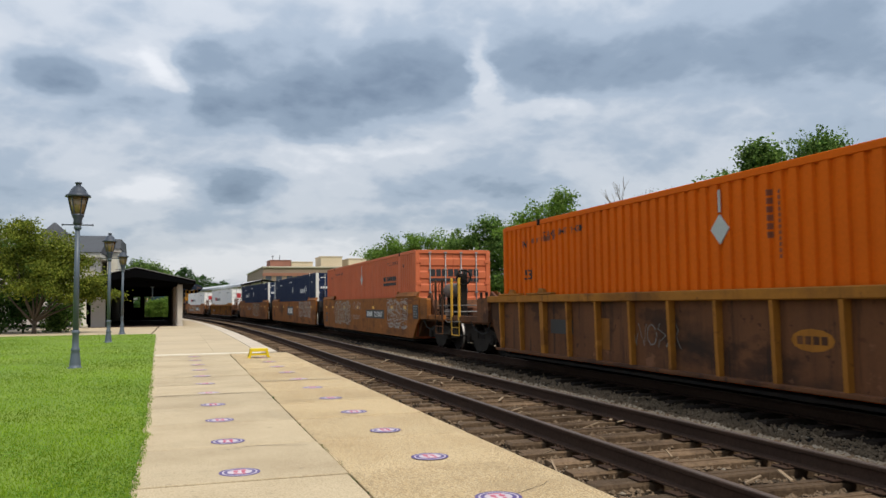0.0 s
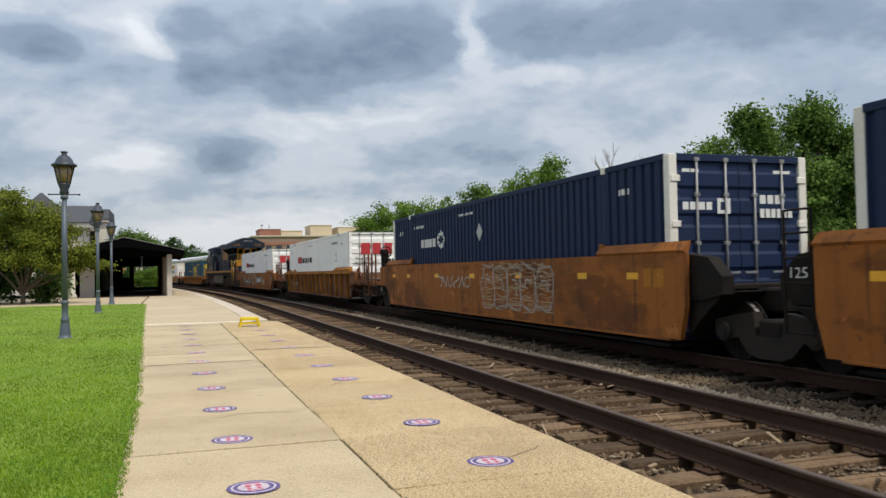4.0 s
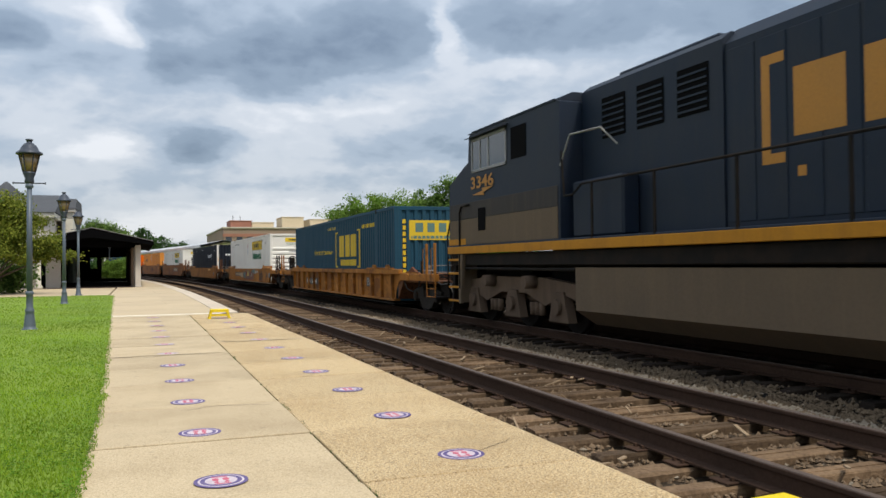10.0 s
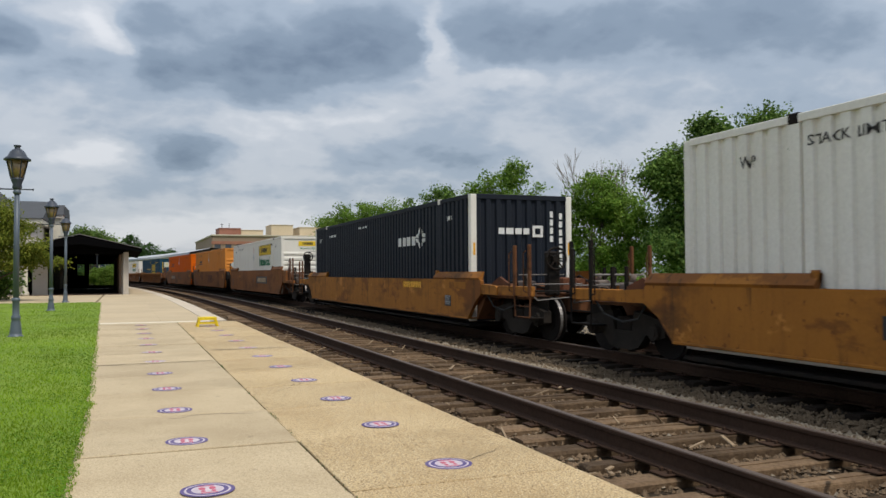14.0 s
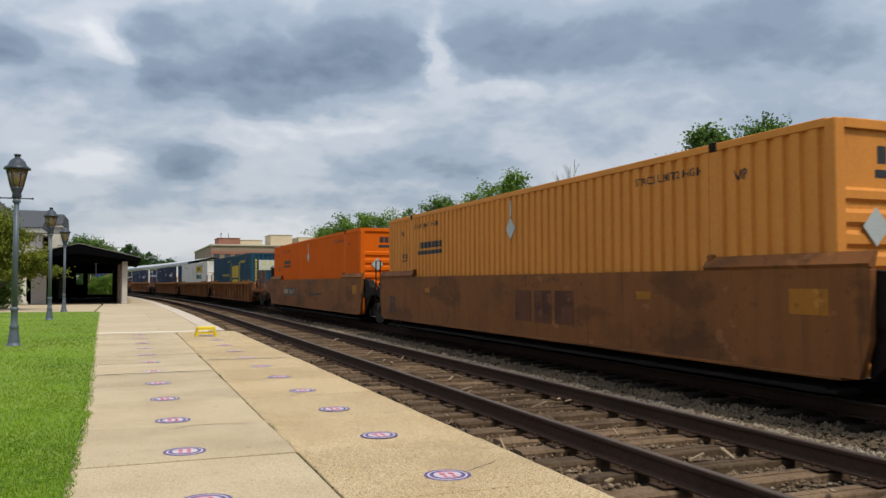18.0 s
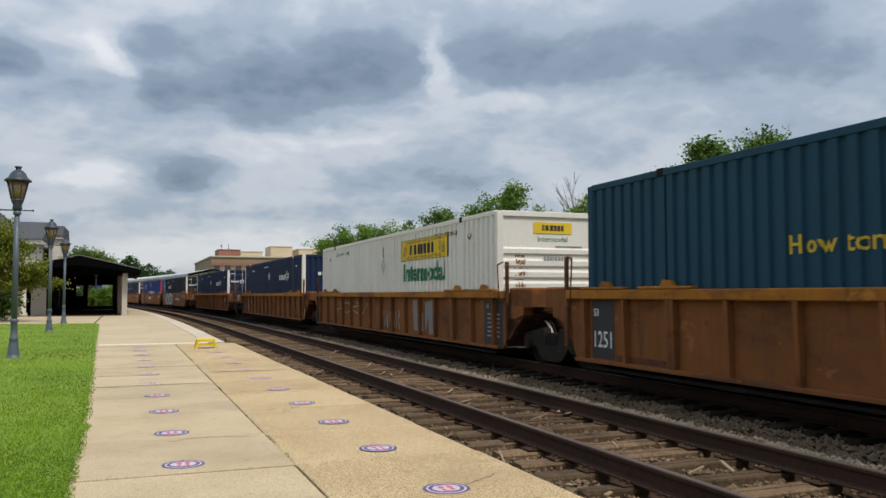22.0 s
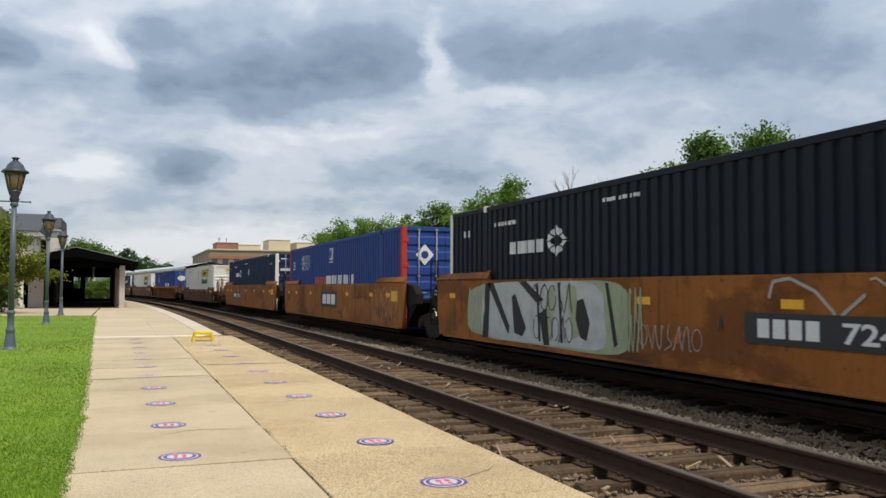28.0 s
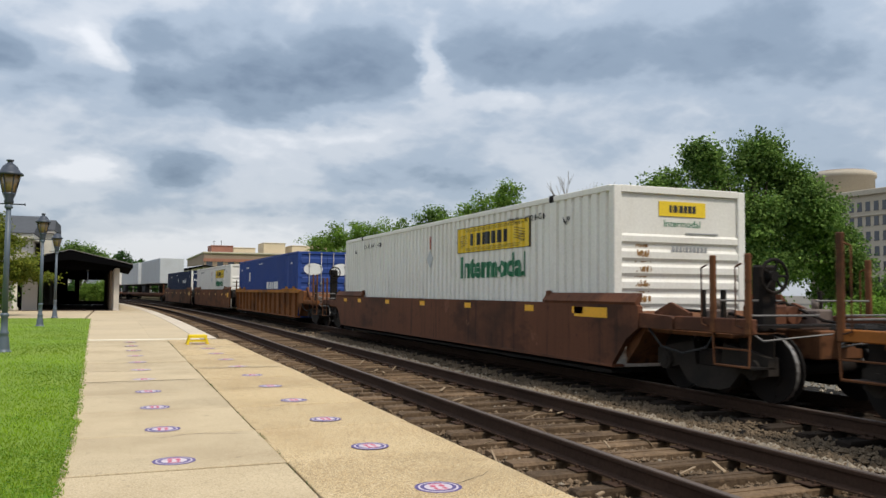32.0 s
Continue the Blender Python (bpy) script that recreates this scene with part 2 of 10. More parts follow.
def leaf_material(name, dark, light, patches=0.9):
    m = bpy.data.materials.new(name)
    m.use_nodes = True
    n, l = m.node_tree.nodes, m.node_tree.links
    b = n["Principled BSDF"]
    b.inputs["Roughness"].default_value = 0.8
    b.inputs["Specular IOR Level"].default_value = 0.15
    geo = n.new("ShaderNodeNewGeometry")
    mx = n.new("ShaderNodeMix")
    mx.data_type = 'RGBA'
    l.new(geo.outputs["Random Per Island"], mx.inputs[0])
    mx.inputs[6].default_value, mx.inputs[7].default_value = (*dark, 1), (*light, 1)
    # paler and darker patches over the whole crown or lawn
    patch = n.new("ShaderNodeTexNoise")
    patch.inputs["Scale"].default_value = patches
    patch.inputs["Detail"].default_value = 3.0
    l.new(geo.outputs["Position"], patch.inputs["Vector"])
    level = n.new("ShaderNodeMapRange")
    level.inputs["From Min"].default_value, level.inputs["From Max"].default_value = 0.35, 0.65
    level.inputs["To Min"].default_value, level.inputs["To Max"].default_value = 0.72, 1.25
    l.new(patch.outputs["Fac"], level.inputs["Value"])
    hsv = n.new("ShaderNodeHueSaturation")
    l.new(level.outputs[0], hsv.inputs["Value"])
    l.new(mx.outputs[2], hsv.inputs["Color"])
    l.new(hsv.outputs[0], b.inputs["Base Color"])
    t = n.new("ShaderNodeBsdfTranslucent")
    l.new(hsv.outputs[0], t.inputs[0])
    ms = n.new("ShaderNodeMixShader")
    ms.inputs[0].default_value = 0.38
    l.new(b.outputs[0], ms.inputs[1])
    l.new(t.outputs[0], ms.inputs[2])
    l.new(ms.outputs[0], n["Material Output"].inputs[0])
    return m


def glass_material(name, colour, rough=0.05):
    m = bpy.data.materials.new(name)
    m.use_nodes = True
    b = m.node_tree.nodes["Principled BSDF"]
    b.inputs["Base Color"].default_value = (*colour, 1)
    b.inputs["Roughness"].default_value = rough
    b.inputs["Specular IOR Level"].default_value = 0.8
    return m


M_SLAB_L = material("smooth_concrete", (0.55, 0.435, 0.27), 0.85, stain=(0.37, 0.275, 0.155), stain_scale=0.8, stain_amount=0.7, grain=55, grain_amount=0.16, bump=0.25, space="World", vary=0.07, speck=0.34, speck_scale=75)
M_SLAB_R = material("exposed_aggregate", (0.64, 0.475, 0.255), 0.9, stain=(0.42, 0.265, 0.105), stain_scale=0.7, stain_amount=0.65, grain=60, grain_amount=0.3, bump=0.5, space="World", vary=0.06, speck=0.8, speck_scale=72, speck_dark=(0.18, 0.11, 0.045), speck_light=(0.86, 0.74, 0.5))
M_SLAB_FAR = material("pale_concrete", (0.53, 0.42, 0.265), 0.85, stain=(0.40, 0.31, 0.20), stain_scale=0.4, stain_amount=0.6, grain=40, grain_amount=0.12, space="World", vary=0.04)
M_EDGE = material("pale_edge_strip", (0.58, 0.49, 0.375), 0.85, stain=(0.42, 0.35, 0.26), stain_amount=0.4, space="World", vary=0.04)
M_JOINT = material("joint_soil", (0.030, 0.024, 0.016), 0.95, space="World")
M_SOIL = material("soil", (0.16, 0.12, 0.075), 0.95, stain=(0.08, 0.06, 0.04), stain_scale=1.5, space="World", grain=30, grain_amount=0.3, bump=0.5)
M_LAWN = material("lawn_ground", (0.155, 0.255, 0.014), 0.95, stain=(0.25, 0.335, 0.03), stain_scale=0.35, stain_amount=0.8, grain=24, grain_amount=0.3, bump=0.6, space="World")
M_GROUND = material("gravel_ground", (0.17, 0.155, 0.125), 0.95, stain=(0.09, 0.08, 0.06), stain_scale=0.35, stain_amount=0.7, grain=14, grain_amount=0.4, bump=0.8, space="World")
M_BALLAST = material("ballast_bed", (0.075, 0.055, 0.036), 0.95, stain=(0.03, 0.022, 0.014), stain_scale=0.9, stain_amount=0.8, grain=16, grain_amount=0.55, bump=1.0, space="World", gloss=0.15)
# far track: oily, and the shade under the train is painted into these colours
M_OILY_SHADED = material("oily_shaded_bed", (0.022, 0.019, 0.016), 0.95, stain=(0.010, 0.009, 0.008), stain_scale=0.7, stain_amount=0.8, grain=16, grain_amount=0.5, bump=1.0, space="World", gloss=0.1)
M_STONE_OILY_SHADED = material("oily_shaded_stone", (0.05, 0.042, 0.033), 0.95, stain=(0.02, 0.017, 0.014), stain_scale=0.8, stain_amount=0.8, grain=30, grain_amount=0.3, space="World", gloss=0.15)
M_TIE_OILY_SHADED = material("oily_shaded_tie", (0.035, 0.026, 0.019), 0.95, stain=(0.015, 0.011, 0.009), stain_scale=2.0, stain_amount=0.8, grain=26, grain_amount=0.35, bump=0.5, vary=0.3, space="World", gloss=0.1)
M_STONE = material("ballast_stone", (0.215, 0.150, 0.094), 0.9, stain=(0.12, 0.085, 0.053), stain_scale=1.1, stain_amount=0.8, grain=30, grain_amount=0.3, space="World", gloss=0.2)
# brown stone beside the train, its colour lowered for the shadow falling there
M_STONE_SHADED = material("shaded_brown_stone", (0.175, 0.128, 0.082), 0.9, stain=(0.07, 0.052, 0.034), stain_scale=0.9, stain_amount=0.8, grain=30, grain_amount=0.3, space="World", gloss=0.15)
M_STONE_PALE = material("pale_stone", (0.34, 0.285, 0.21), 0.9, stain=(0.18, 0.14, 0.095), stain_scale=1.4, stain_amount=0.6, grain=30, grain_amount=0.25, space="World")
M_RAIL_SIDE = material("rusty_rail", (0.058, 0.034, 0.023), 0.9, 0.0, stain=(0.026, 0.017, 0.013), stain_scale=1.2, grain=30, grain_amount=0.25, space="World", gloss=0.1)
M_RAIL_TOP = material("worn_rail_head", (0.115, 0.085, 0.068), 0.6, 0.2, stain=(0.05, 0.038, 0.03), stain_scale=0.7, grain=50, grain_amount=0.1, space="World", gloss=0.3)
M_TIE = material("weathered_tie", (0.180, 0.119, 0.070), 0.9, stain=(0.060, 0.038, 0.022), stain_scale=2.2, stain_amount=0.85, grain=26, grain_amount=0.4, bump=0.7, vary=0.4, space="World", gloss=0.2)
M_CHIP = material("wood_chip", (0.30, 0.215, 0.13), 0.9, space="World", vary=0.2)
M_STEEL_DK = material("greasy_steel", (0.011, 0.0095, 0.0085), 0.8, 0.0, stain=(0.032, 0.02, 0.013), stain_scale=3.0, stain_amount=0.6, grain_amount=0.2, gloss=0.15)
M_TRUCKSIDE = material("dusty_side_frame", (0.030, 0.024, 0.019), 0.85, stain=(0.010, 0.009, 0.008), stain_scale=2.5, stain_amount=0.7, grain_amount=0.25, gloss=0.2)
M_WHEEL = material("wheel_steel", (0.010, 0.008, 0.007), 0.75, 0.0, stain=(0.018, 0.012, 0.009), stain_scale=4.0, gloss=0.15)
M_TREAD = material("bright_tread", (0.30, 0.28, 0.26), 0.4, 0.6, stain_amount=0.4)
M_YELLOW = material("yellow_paint", (0.72, 0.38, 0.02), 0.55, stain=(0.3, 0.16, 0.03), stain_amount=0.4)
M_REFLECT = material("reflector_yellow", (0.85, 0.42, 0.01), 0.4, stain_amount=0.25)
M_WHITE = material("white_lettering", (0.72, 0.72, 0.70), 0.6, stain_amount=0.3)
M_BLACK = material("black_paint", (0.018, 0.018, 0.02), 0.55, stain_amount=0.3)
M_GREYPAINT = material("grey_lettering", (0.3, 0.3, 0.3), 0.6, stain_amount=0.3)
M_SIGNYELLOW = material("sign_yellow", (0.80, 0.55, 0.015), 0.5, stain=(0.6, 0.38, 0.03), stain_amount=0.3)
M_STRIP = material("white_concrete_strip", (0.80, 0.73, 0.58), 0.85, stain=(0.6, 0.52, 0.38), stain_scale=2.0, stain_amount=0.5, space="World")
M_PURPLE_WORN = material("worn_violet_print", (0.27, 0.20, 0.27), 0.7, stain=(0.46, 0.36, 0.27), stain_scale=8, stain_amount=0.8, space="World")
M_RED = material("red_lettering", (0.50, 0.03, 0.035), 0.55, stain_amount=0.25)
M_GREEN = material("green_lettering", (0.02, 0.17, 0.075), 0.55, stain_amount=0.2)
M_CSXY = material("yellow_lettering", (0.66, 0.45, 0.012), 0.55, stain_amount=0.25)
M_LAMPPOST = material("grey_blue_post_paint", (0.095, 0.12, 0.15), 0.45, 0.1, stain=(0.06, 0.075, 0.095), stain_amount=0.5)
M_LAMPTOP = material("dark_lantern_metal", (0.055, 0.065, 0.085), 0.45, 0.3)
M_LAMPGLASS = material("amber_lantern_glass", (0.30, 0.20, 0.085), 0.25, stain=(0.16, 0.10, 0.05), stain_amount=0.5, gloss=0.7)
M_STOOL = material("safety_yellow", (0.80, 0.60, 0.01), 0.45, stain=(0.5, 0.35, 0.02), stain_amount=0.3)
M_RUBBER = material("black_rubber", (0.02, 0.02, 0.02), 0.9)
M_PURPLE = material("violet_print", (0.085, 0.055, 0.20), 0.6, stain=(0.25, 0.2, 0.3), stain_scale=6, stain_amount=0.5, space="World")
M_PRINTWHITE = material("white_print", (0.62, 0.54, 0.56), 0.6, stain=(0.40, 0.32, 0.40), stain_scale=9, stain_amount=0.6, space="World")
M_PRINTRED = material("pink_red_print", (0.55, 0.10, 0.16), 0.6, stain_amount=0.2, space="World")
M_BARK = material("bark", (0.11, 0.085, 0.06), 0.95, stain=(0.05, 0.04, 0.03), stain_scale=3.0, grain=18, grain_amount=0.4, bump=0.6, space="World")
M_TWIG = material("bare_twig", (0.23, 0.20, 0.17), 0.95, space="World")
M_LEAF = leaf_material("maple_leaf", (0.042, 0.098, 0.020), (0.205, 0.305, 0.070))
M_LEAF_LIGHT = leaf_material("light_leaf", (0.09, 0.18, 0.025), (0.22, 0.33, 0.055))
M_LEAF_YELLOW = leaf_material("yellowing_leaf", (0.085, 0.125, 0.016), (0.26, 0.28, 0.04))
M_LEAF_DARK = leaf_material("dark_leaf", (0.025, 0.065, 0.016), (0.075, 0.15, 0.035))
# brick floor whose dark tone includes the shade under the shelter roof
M_BRICKFLOOR = material("shaded_brick_paving", (0.085, 0.045, 0.033), 0.9, stain=(0.04, 0.025, 0.02), space="World")
M_GRASS = leaf_material("grass_blade", (0.145, 0.255, 0.013), (0.28, 0.40, 0.03), 0.4)
M_CLOVER = leaf_material("clover_leaf", (0.06, 0.16, 0.012), (0.20, 0.34, 0.035), 1.2)
# dark boards, taken down to near black to deepen the shelter's inner shade
M_CANOPY = material("black_shaded_boards", (0.004, 0.004, 0.0045), 0.95, gloss=0.03, space="World")
M_CANOPY_ROOF = material("canopy_roofing", (0.22, 0.21, 0.20), 0.8, space="World")
M_POST = material("cream_column", (0.55, 0.50, 0.44), 0.75, stain=(0.38, 0.34, 0.29), stain_amount=0.4, space="World")
M_SLATE = material("slate_roof", (0.085, 0.09, 0.098), 0.85, stain=(0.06, 0.06, 0.066), stain_scale=1.0, space="World", gloss=0.2)
M_CREAM = material("cream_trim", (0.66, 0.62, 0.52), 0.7, space="World")
M_BRICK = material("red_brick", (0.34, 0.15, 0.10), 0.9, stain=(0.22, 0.10, 0.07), grain=12, space="World")
M_BEIGE = material("beige_masonry", (0.46, 0.405, 0.32), 0.85, stain=(0.37, 0.32, 0.25), stain_scale=0.15, grain=5, space="World")
M_BEIGE_DK = material("brown_beige_masonry", (0.29, 0.205, 0.15), 0.9, stain=(0.21, 0.15, 0.11), stain_scale=0.15, grain=5, space="World")
M_CREAMWALL = material("cream_penthouse", (0.66, 0.55, 0.37), 0.85, stain=(0.55, 0.45, 0.3), stain_scale=0.3, grain=5, space="World")
M_WINDOW = glass_material("dark_window", (0.03, 0.035, 0.045))
M_METALROOF = material("pale_metal_roof", (0.55, 0.56, 0.57), 0.5, 0.2, space="World")
M_GLASSWALL = glass_material("dim_glass", (0.02, 0.03, 0.035))
# ------------------------------------------------------------------ mesh tools
def link_mesh(name, bm, mat, parent=None, label="", smooth=False):
    me = bpy.data.meshes.new(name)
    bm.to_mesh(me)
    bm.free()
    return link_data(name, me, mat, parent, label)


def link_data(name, me, mat, parent=None, label=""):
    """An object on a mesh that others may share; its material is its own."""
    ob = new(name, me)
    if not me.materials:
        me.materials.append(None)
    ob.material_slots[0].link = 'OBJECT'
    ob.material_slots[0].material = mat
    if parent:
        ob.parent = parent
    if label:
        ob["label"] = label
    return ob


def part(name, bm, mat, parent, label=""):
    return link_mesh(name, bm, mat, parent, label)


STOCK = {}


def stock(key, name, build, mat, parent, label=""):
    """As part(), but alike parts share one mesh, built once."""
    if key not in STOCK:
        bm = bmesh.new()
        build(bm)
        me = bpy.data.meshes.new(name)
        bm.to_mesh(me)
        bm.free()
        STOCK[key] = me
    return link_data(name, STOCK[key], mat, parent, label)


def thing(name, label, category, at=(0, 0, 0), group="", kind="", turn=0.0):
    ob = new(name)
    ob.empty_display_size = 0.2
    ob.matrix_basis = pose(*at, 0, 0, turn)
    return tagged(ob, label, category, group, kind)


def box(bm, x0, x1, y0, y1, z0, z1, c=0.0):
    """A box, its edges cut back by c."""
    if x0 > x1:
        x0, x1 = x1, x0
    if y0 > y1:
        y0, y1 = y1, y0
    if z0 > z1:
        z0, z1 = z1, z0
    if c <= 0:
        v = [bm.verts.new((x, y, z)) for x in (x0, x1) for y in (y0, y1) for z in (z0, z1)]
        for f in ((0, 1, 3, 2), (4, 6, 7, 5), (0, 4, 5, 1), (2, 3, 7, 6), (0, 2, 6, 4), (1, 5, 7, 3)):
            bm.faces.new([v[i] for i in f])
        return
    c = min(c, 0.45 * min(x1 - x0, y1 - y0, z1 - z0))
    lo, hi = (x0, y0, z0), (x1, y1, z1)
    v = {}
    for corner in range(8):
        s = [(corner >> k) & 1 for k in range(3)]
        for k in range(3):
            p = [(hi if s[i] else lo)[i] for i in range(3)]
            for i in range(3):
                if i != k:
                    p[i] += -c if s[i] else c
            v[corner, k] = bm.verts.new(p)
    for k in range(3):
        a, b = [i for i in range(3) if i != k]
        for side in (0, 1):
            q = [(side << k) | (i << a) | (j << b) for i, j in ((0, 0), (1, 0), (1, 1), (0, 1))]
            if (side == 1) != (k == 1):
                f = [v[i, k] for i in q]
            else:
                f = [v[i, k] for i in reversed(q)]
            bm.faces.new(f)
    for k in range(3):
        a, b = [i for i in range(3) if i != k]
        for i in (0, 1):
            for j in (0, 1):
                p, q = (i << a) | (j << b), (i << a) | (j << b) | (1 << k)
                bm.faces.new([v[p, a], v[q, a], v[q, b], v[p, b]])
    for corner in range(8):
        bm.faces.new([v[corner, 0], v[corner, 1], v[corner, 2]])
    bmesh.ops.recalc_face_normals(bm, faces=bm.faces[-26:])


def rod(bm, p, q, r, n=8, r2=None, cap=True):
    """A round bar from p to q."""
    p, q = Vector(p), Vector(q)
    d = (q - p).normalized()
    s = d.orthogonal().normalized()
    u = d.cross(s)
    r2 = r if r2 is None else r2
    a = [bm.verts.new(p + (s * math.cos(2 * math.pi * k / n) + u * math.sin(2 * math.pi * k / n)) * r) for k in range(n)]
    b = [bm.verts.new(q + (s * math.cos(2 * math.pi * k / n) + u * math.sin(2 * math.pi * k / n)) * r2) for k in range(n)]
    for k in range(n):
        f = bm.faces.new([a[k], a[(k + 1) % n], b[(k + 1) % n], b[k]])
        f.smooth = n > 6
    if cap:
        bm.faces.new(list(reversed(a)))
        bm.faces.new(b)


def bar(bm, pts, r, n=6):
    for p, q in zip(pts, pts[1:]):
        rod(bm, p, q, r, n)


def turned(bm, rings, n=16, at=(0, 0, 0)):
    """A body of revolution about z from (radius, height) pairs."""
    last = None
    for r, z in rings:
        row = [bm.verts.new((at[0] + r * math.cos(2 * math.pi * k / n), at[1] + r * math.sin(2 * math.pi * k / n), at[2] + z)) for k in range(n)]
        if last:
            for k in range(n):
                f = bm.faces.new([last[k], last[(k + 1) % n], row[(k + 1) % n], row[k]])
                f.smooth = True
        else:
            bm.faces.new(list(reversed(row)))
        last = row
    bm.faces.new(last)


def slab(bm, outline, axis, a, b):
    """A flat outline (in the two other axes, in order) made thick from a to b along axis."""
    def at(p, v):
        q = list(p)
        q.insert(axis, v)
        return q
    lo = [bm.verts.new(at(p, a)) for p in outline]
    hi = [bm.verts.new(at(p, b)) for p in outline]
    n = len(outline)
    faces = [bm.faces.new(lo), bm.faces.new(list(reversed(hi)))]
    for k in range(n):
        faces.append(bm.faces.new([lo[k], hi[k], hi[(k + 1) % n], lo[(k + 1) % n]]))
    bmesh.ops.recalc_face_normals(bm, faces=faces)


def built(f, *a, **k):
    bm = bmesh.new()
    f(bm, *a, **k)
    return bm


def mesh_from(name, verts, faces, mat, parent=None, label=""):
    me = bpy.data.meshes.new(name)
    me.from_pydata(verts, [], faces)
    me.update()
    return link_data(name, me, mat, parent, label)
# ------------------------------------------------------------------ ground, platform, tracks
def lawn_edge(y):
    """Where the grass ends beside the platform."""
    return -0.36 - 0.024 * max(0.0, y - 9.0) + 0.035 * noise.noise((0.0, y * 1.7, 0.0)) + 0.03 * noise.noise((5.0, y * 6.0, 0.0))


def make_ground():
    far = 2600.0
    ob = mesh_from("ground", [(-far, -far, -0.31), (far, -far, -0.31), (far, far, -0.31), (-far, far, -0.31)], [(0, 1, 2, 3)], M_GROUND)
    tagged(ob, "pale stony ground with gravel and dry soil", "ground", kind="structure")
    # verge of grass and weeds across the tracks
    rng = np.random.default_rng(3)
    nx, ny = 14, 60
    xs, ys = np.linspace(13.5, 44, nx), np.linspace(-10, 230, ny)
    v = [(float(x) + rng.uniform(-0.6, 0.6) + bend(float(y)), float(y), -0.29 + (0.0 if i in (0, nx - 1) else rng.uniform(0, 0.12))) for i, x in enumerate(xs) for y in ys]
    f = [(i * ny + j, (i + 1) * ny + j, (i + 1) * ny + j + 1, i * ny + j + 1) for i in range(nx - 1) for j in range(ny - 1)]
    ob = mesh_from("verge", v, f, M_LAWN)
    tagged(ob, "rough green verge beyond the tracks", "grass verge", kind="structure")


def make_lawn():
    ys = np.concatenate([np.arange(-6, 24, 0.25), np.arange(24, 42.4, 0.5)])
    us = np.array([0, 0.012, 0.15, 0.4, 0.8, 1.5, 2.5, 4, 6, 9, 14, 22, 40])
    v, f = [], []
    for y in ys:
        for u in us:
            x = lawn_edge(float(y)) - float(u)
            v.append((x, float(y), (0.007 + min(float(u), 0.5) * 0.04 if u else -0.03) + 0.02 * min(float(u), 1.0) * noise.noise((x * 0.4, y * 0.4, 0.0))))
    n = len(us)
    for j in range(len(ys) - 1):
        for i in range(n - 1):
            a = j * n + i
            f.append((a, a + n, a + n + 1, a + 1))
    ob = mesh_from("lawn", v, f, M_LAWN)
    tagged(ob, "mown green lawn with a ragged edge along the platform", "lawn", kind="structure")
    # blades: dense close by, sparser far off
    rng = np.random.default_rng(11)
    verts, faces = [], []
    for y0, y1, count in ((3.2, 42.2, 175000), (-5.8, 3.2, 14000)):
        # evenly dense to the eye: the blades thin out with distance
        yy = y0 * (y1 / y0) ** rng.random(count) if y0 > 0 else rng.uniform(y0, y1, count)
        uu = rng.random(count) * (0.36 * np.abs(yy) + 1.2) - 0.05
        hh = rng.uniform(0.5, 1.25, count) * 0.030
        ang = rng.uniform(0, math.pi, count)
        lean = rng.normal(0, 0.45, (count, 2))
        for y, u, h, a, (lx, ly) in zip(yy, uu, hh, ang, lean):
            x = lawn_edge(y) - u
            if u < 0 and rng.random() < 0.5:
                continue
            z = 0.004 + min(max(u, 0), 0.5) * 0.04 + 0.02 * min(max(u, 0.0), 1.0) * noise.noise((x * 0.4, y * 0.4, 0.0))
            w = 0.07 * h + 0.0016 + 0.0002 * abs(y)
            k = len(verts)
            verts += [(x - w * math.cos(a), y - w * math.sin(a), z), (x + w * math.cos(a), y + w * math.sin(a), z), (x + lx * h, y + ly * h, z + h)]
            faces.append((k, k + 1, k + 2))
    ob = mesh_from("grass", verts, faces, M_GRASS)
    leaf_v, leaf_f = [], []
    for q in range(9000):
        y = 3.3 * (5.0 ** rng.random())
        u = rng.random() ** 1.5 * (0.4 * y + 0.4)
        if noise.noise((u * 1.3, y * 1.3, 7.0)) < 0.02 and u > 0.12:
            continue
        x = lawn_edge(y) - u + 0.02
        z = 0.016 + min(u, 0.5) * 0.05 + rng.uniform(0, 0.022)
        for b in range(3):
            a = b * 2.09 + rng.uniform(0, 0.6)
            w = rng.uniform(0.007, 0.013)
            c, d = math.cos(a), math.sin(a)
            k = len(leaf_v)
            leaf_v += [(x, y, z), (x + w * (c - 0.6 * d), y + w * (d + 0.6 * c), z + rng.uniform(-0.004, 0.006)), (x + 1.6 * w * c, y + 1.6 * w * d, z - 0.003), (x + w * (c + 0.6 * d), y + w * (d - 0.6 * c), z + rng.uniform(-0.004, 0.006))]
            leaf_f.append((k, k + 1, k + 2, k + 3))
    tagged(mesh_from("clover", leaf_v, leaf_f, M_CLOVER), "low clover and broad-leaved weeds in the lawn", "clover", kind="stuff")
    tagged(ob, "short green grass blades with clover patches", "grass", kind="stuff")


SLAB_LEN = 1.655
EDGE_X = 2.90


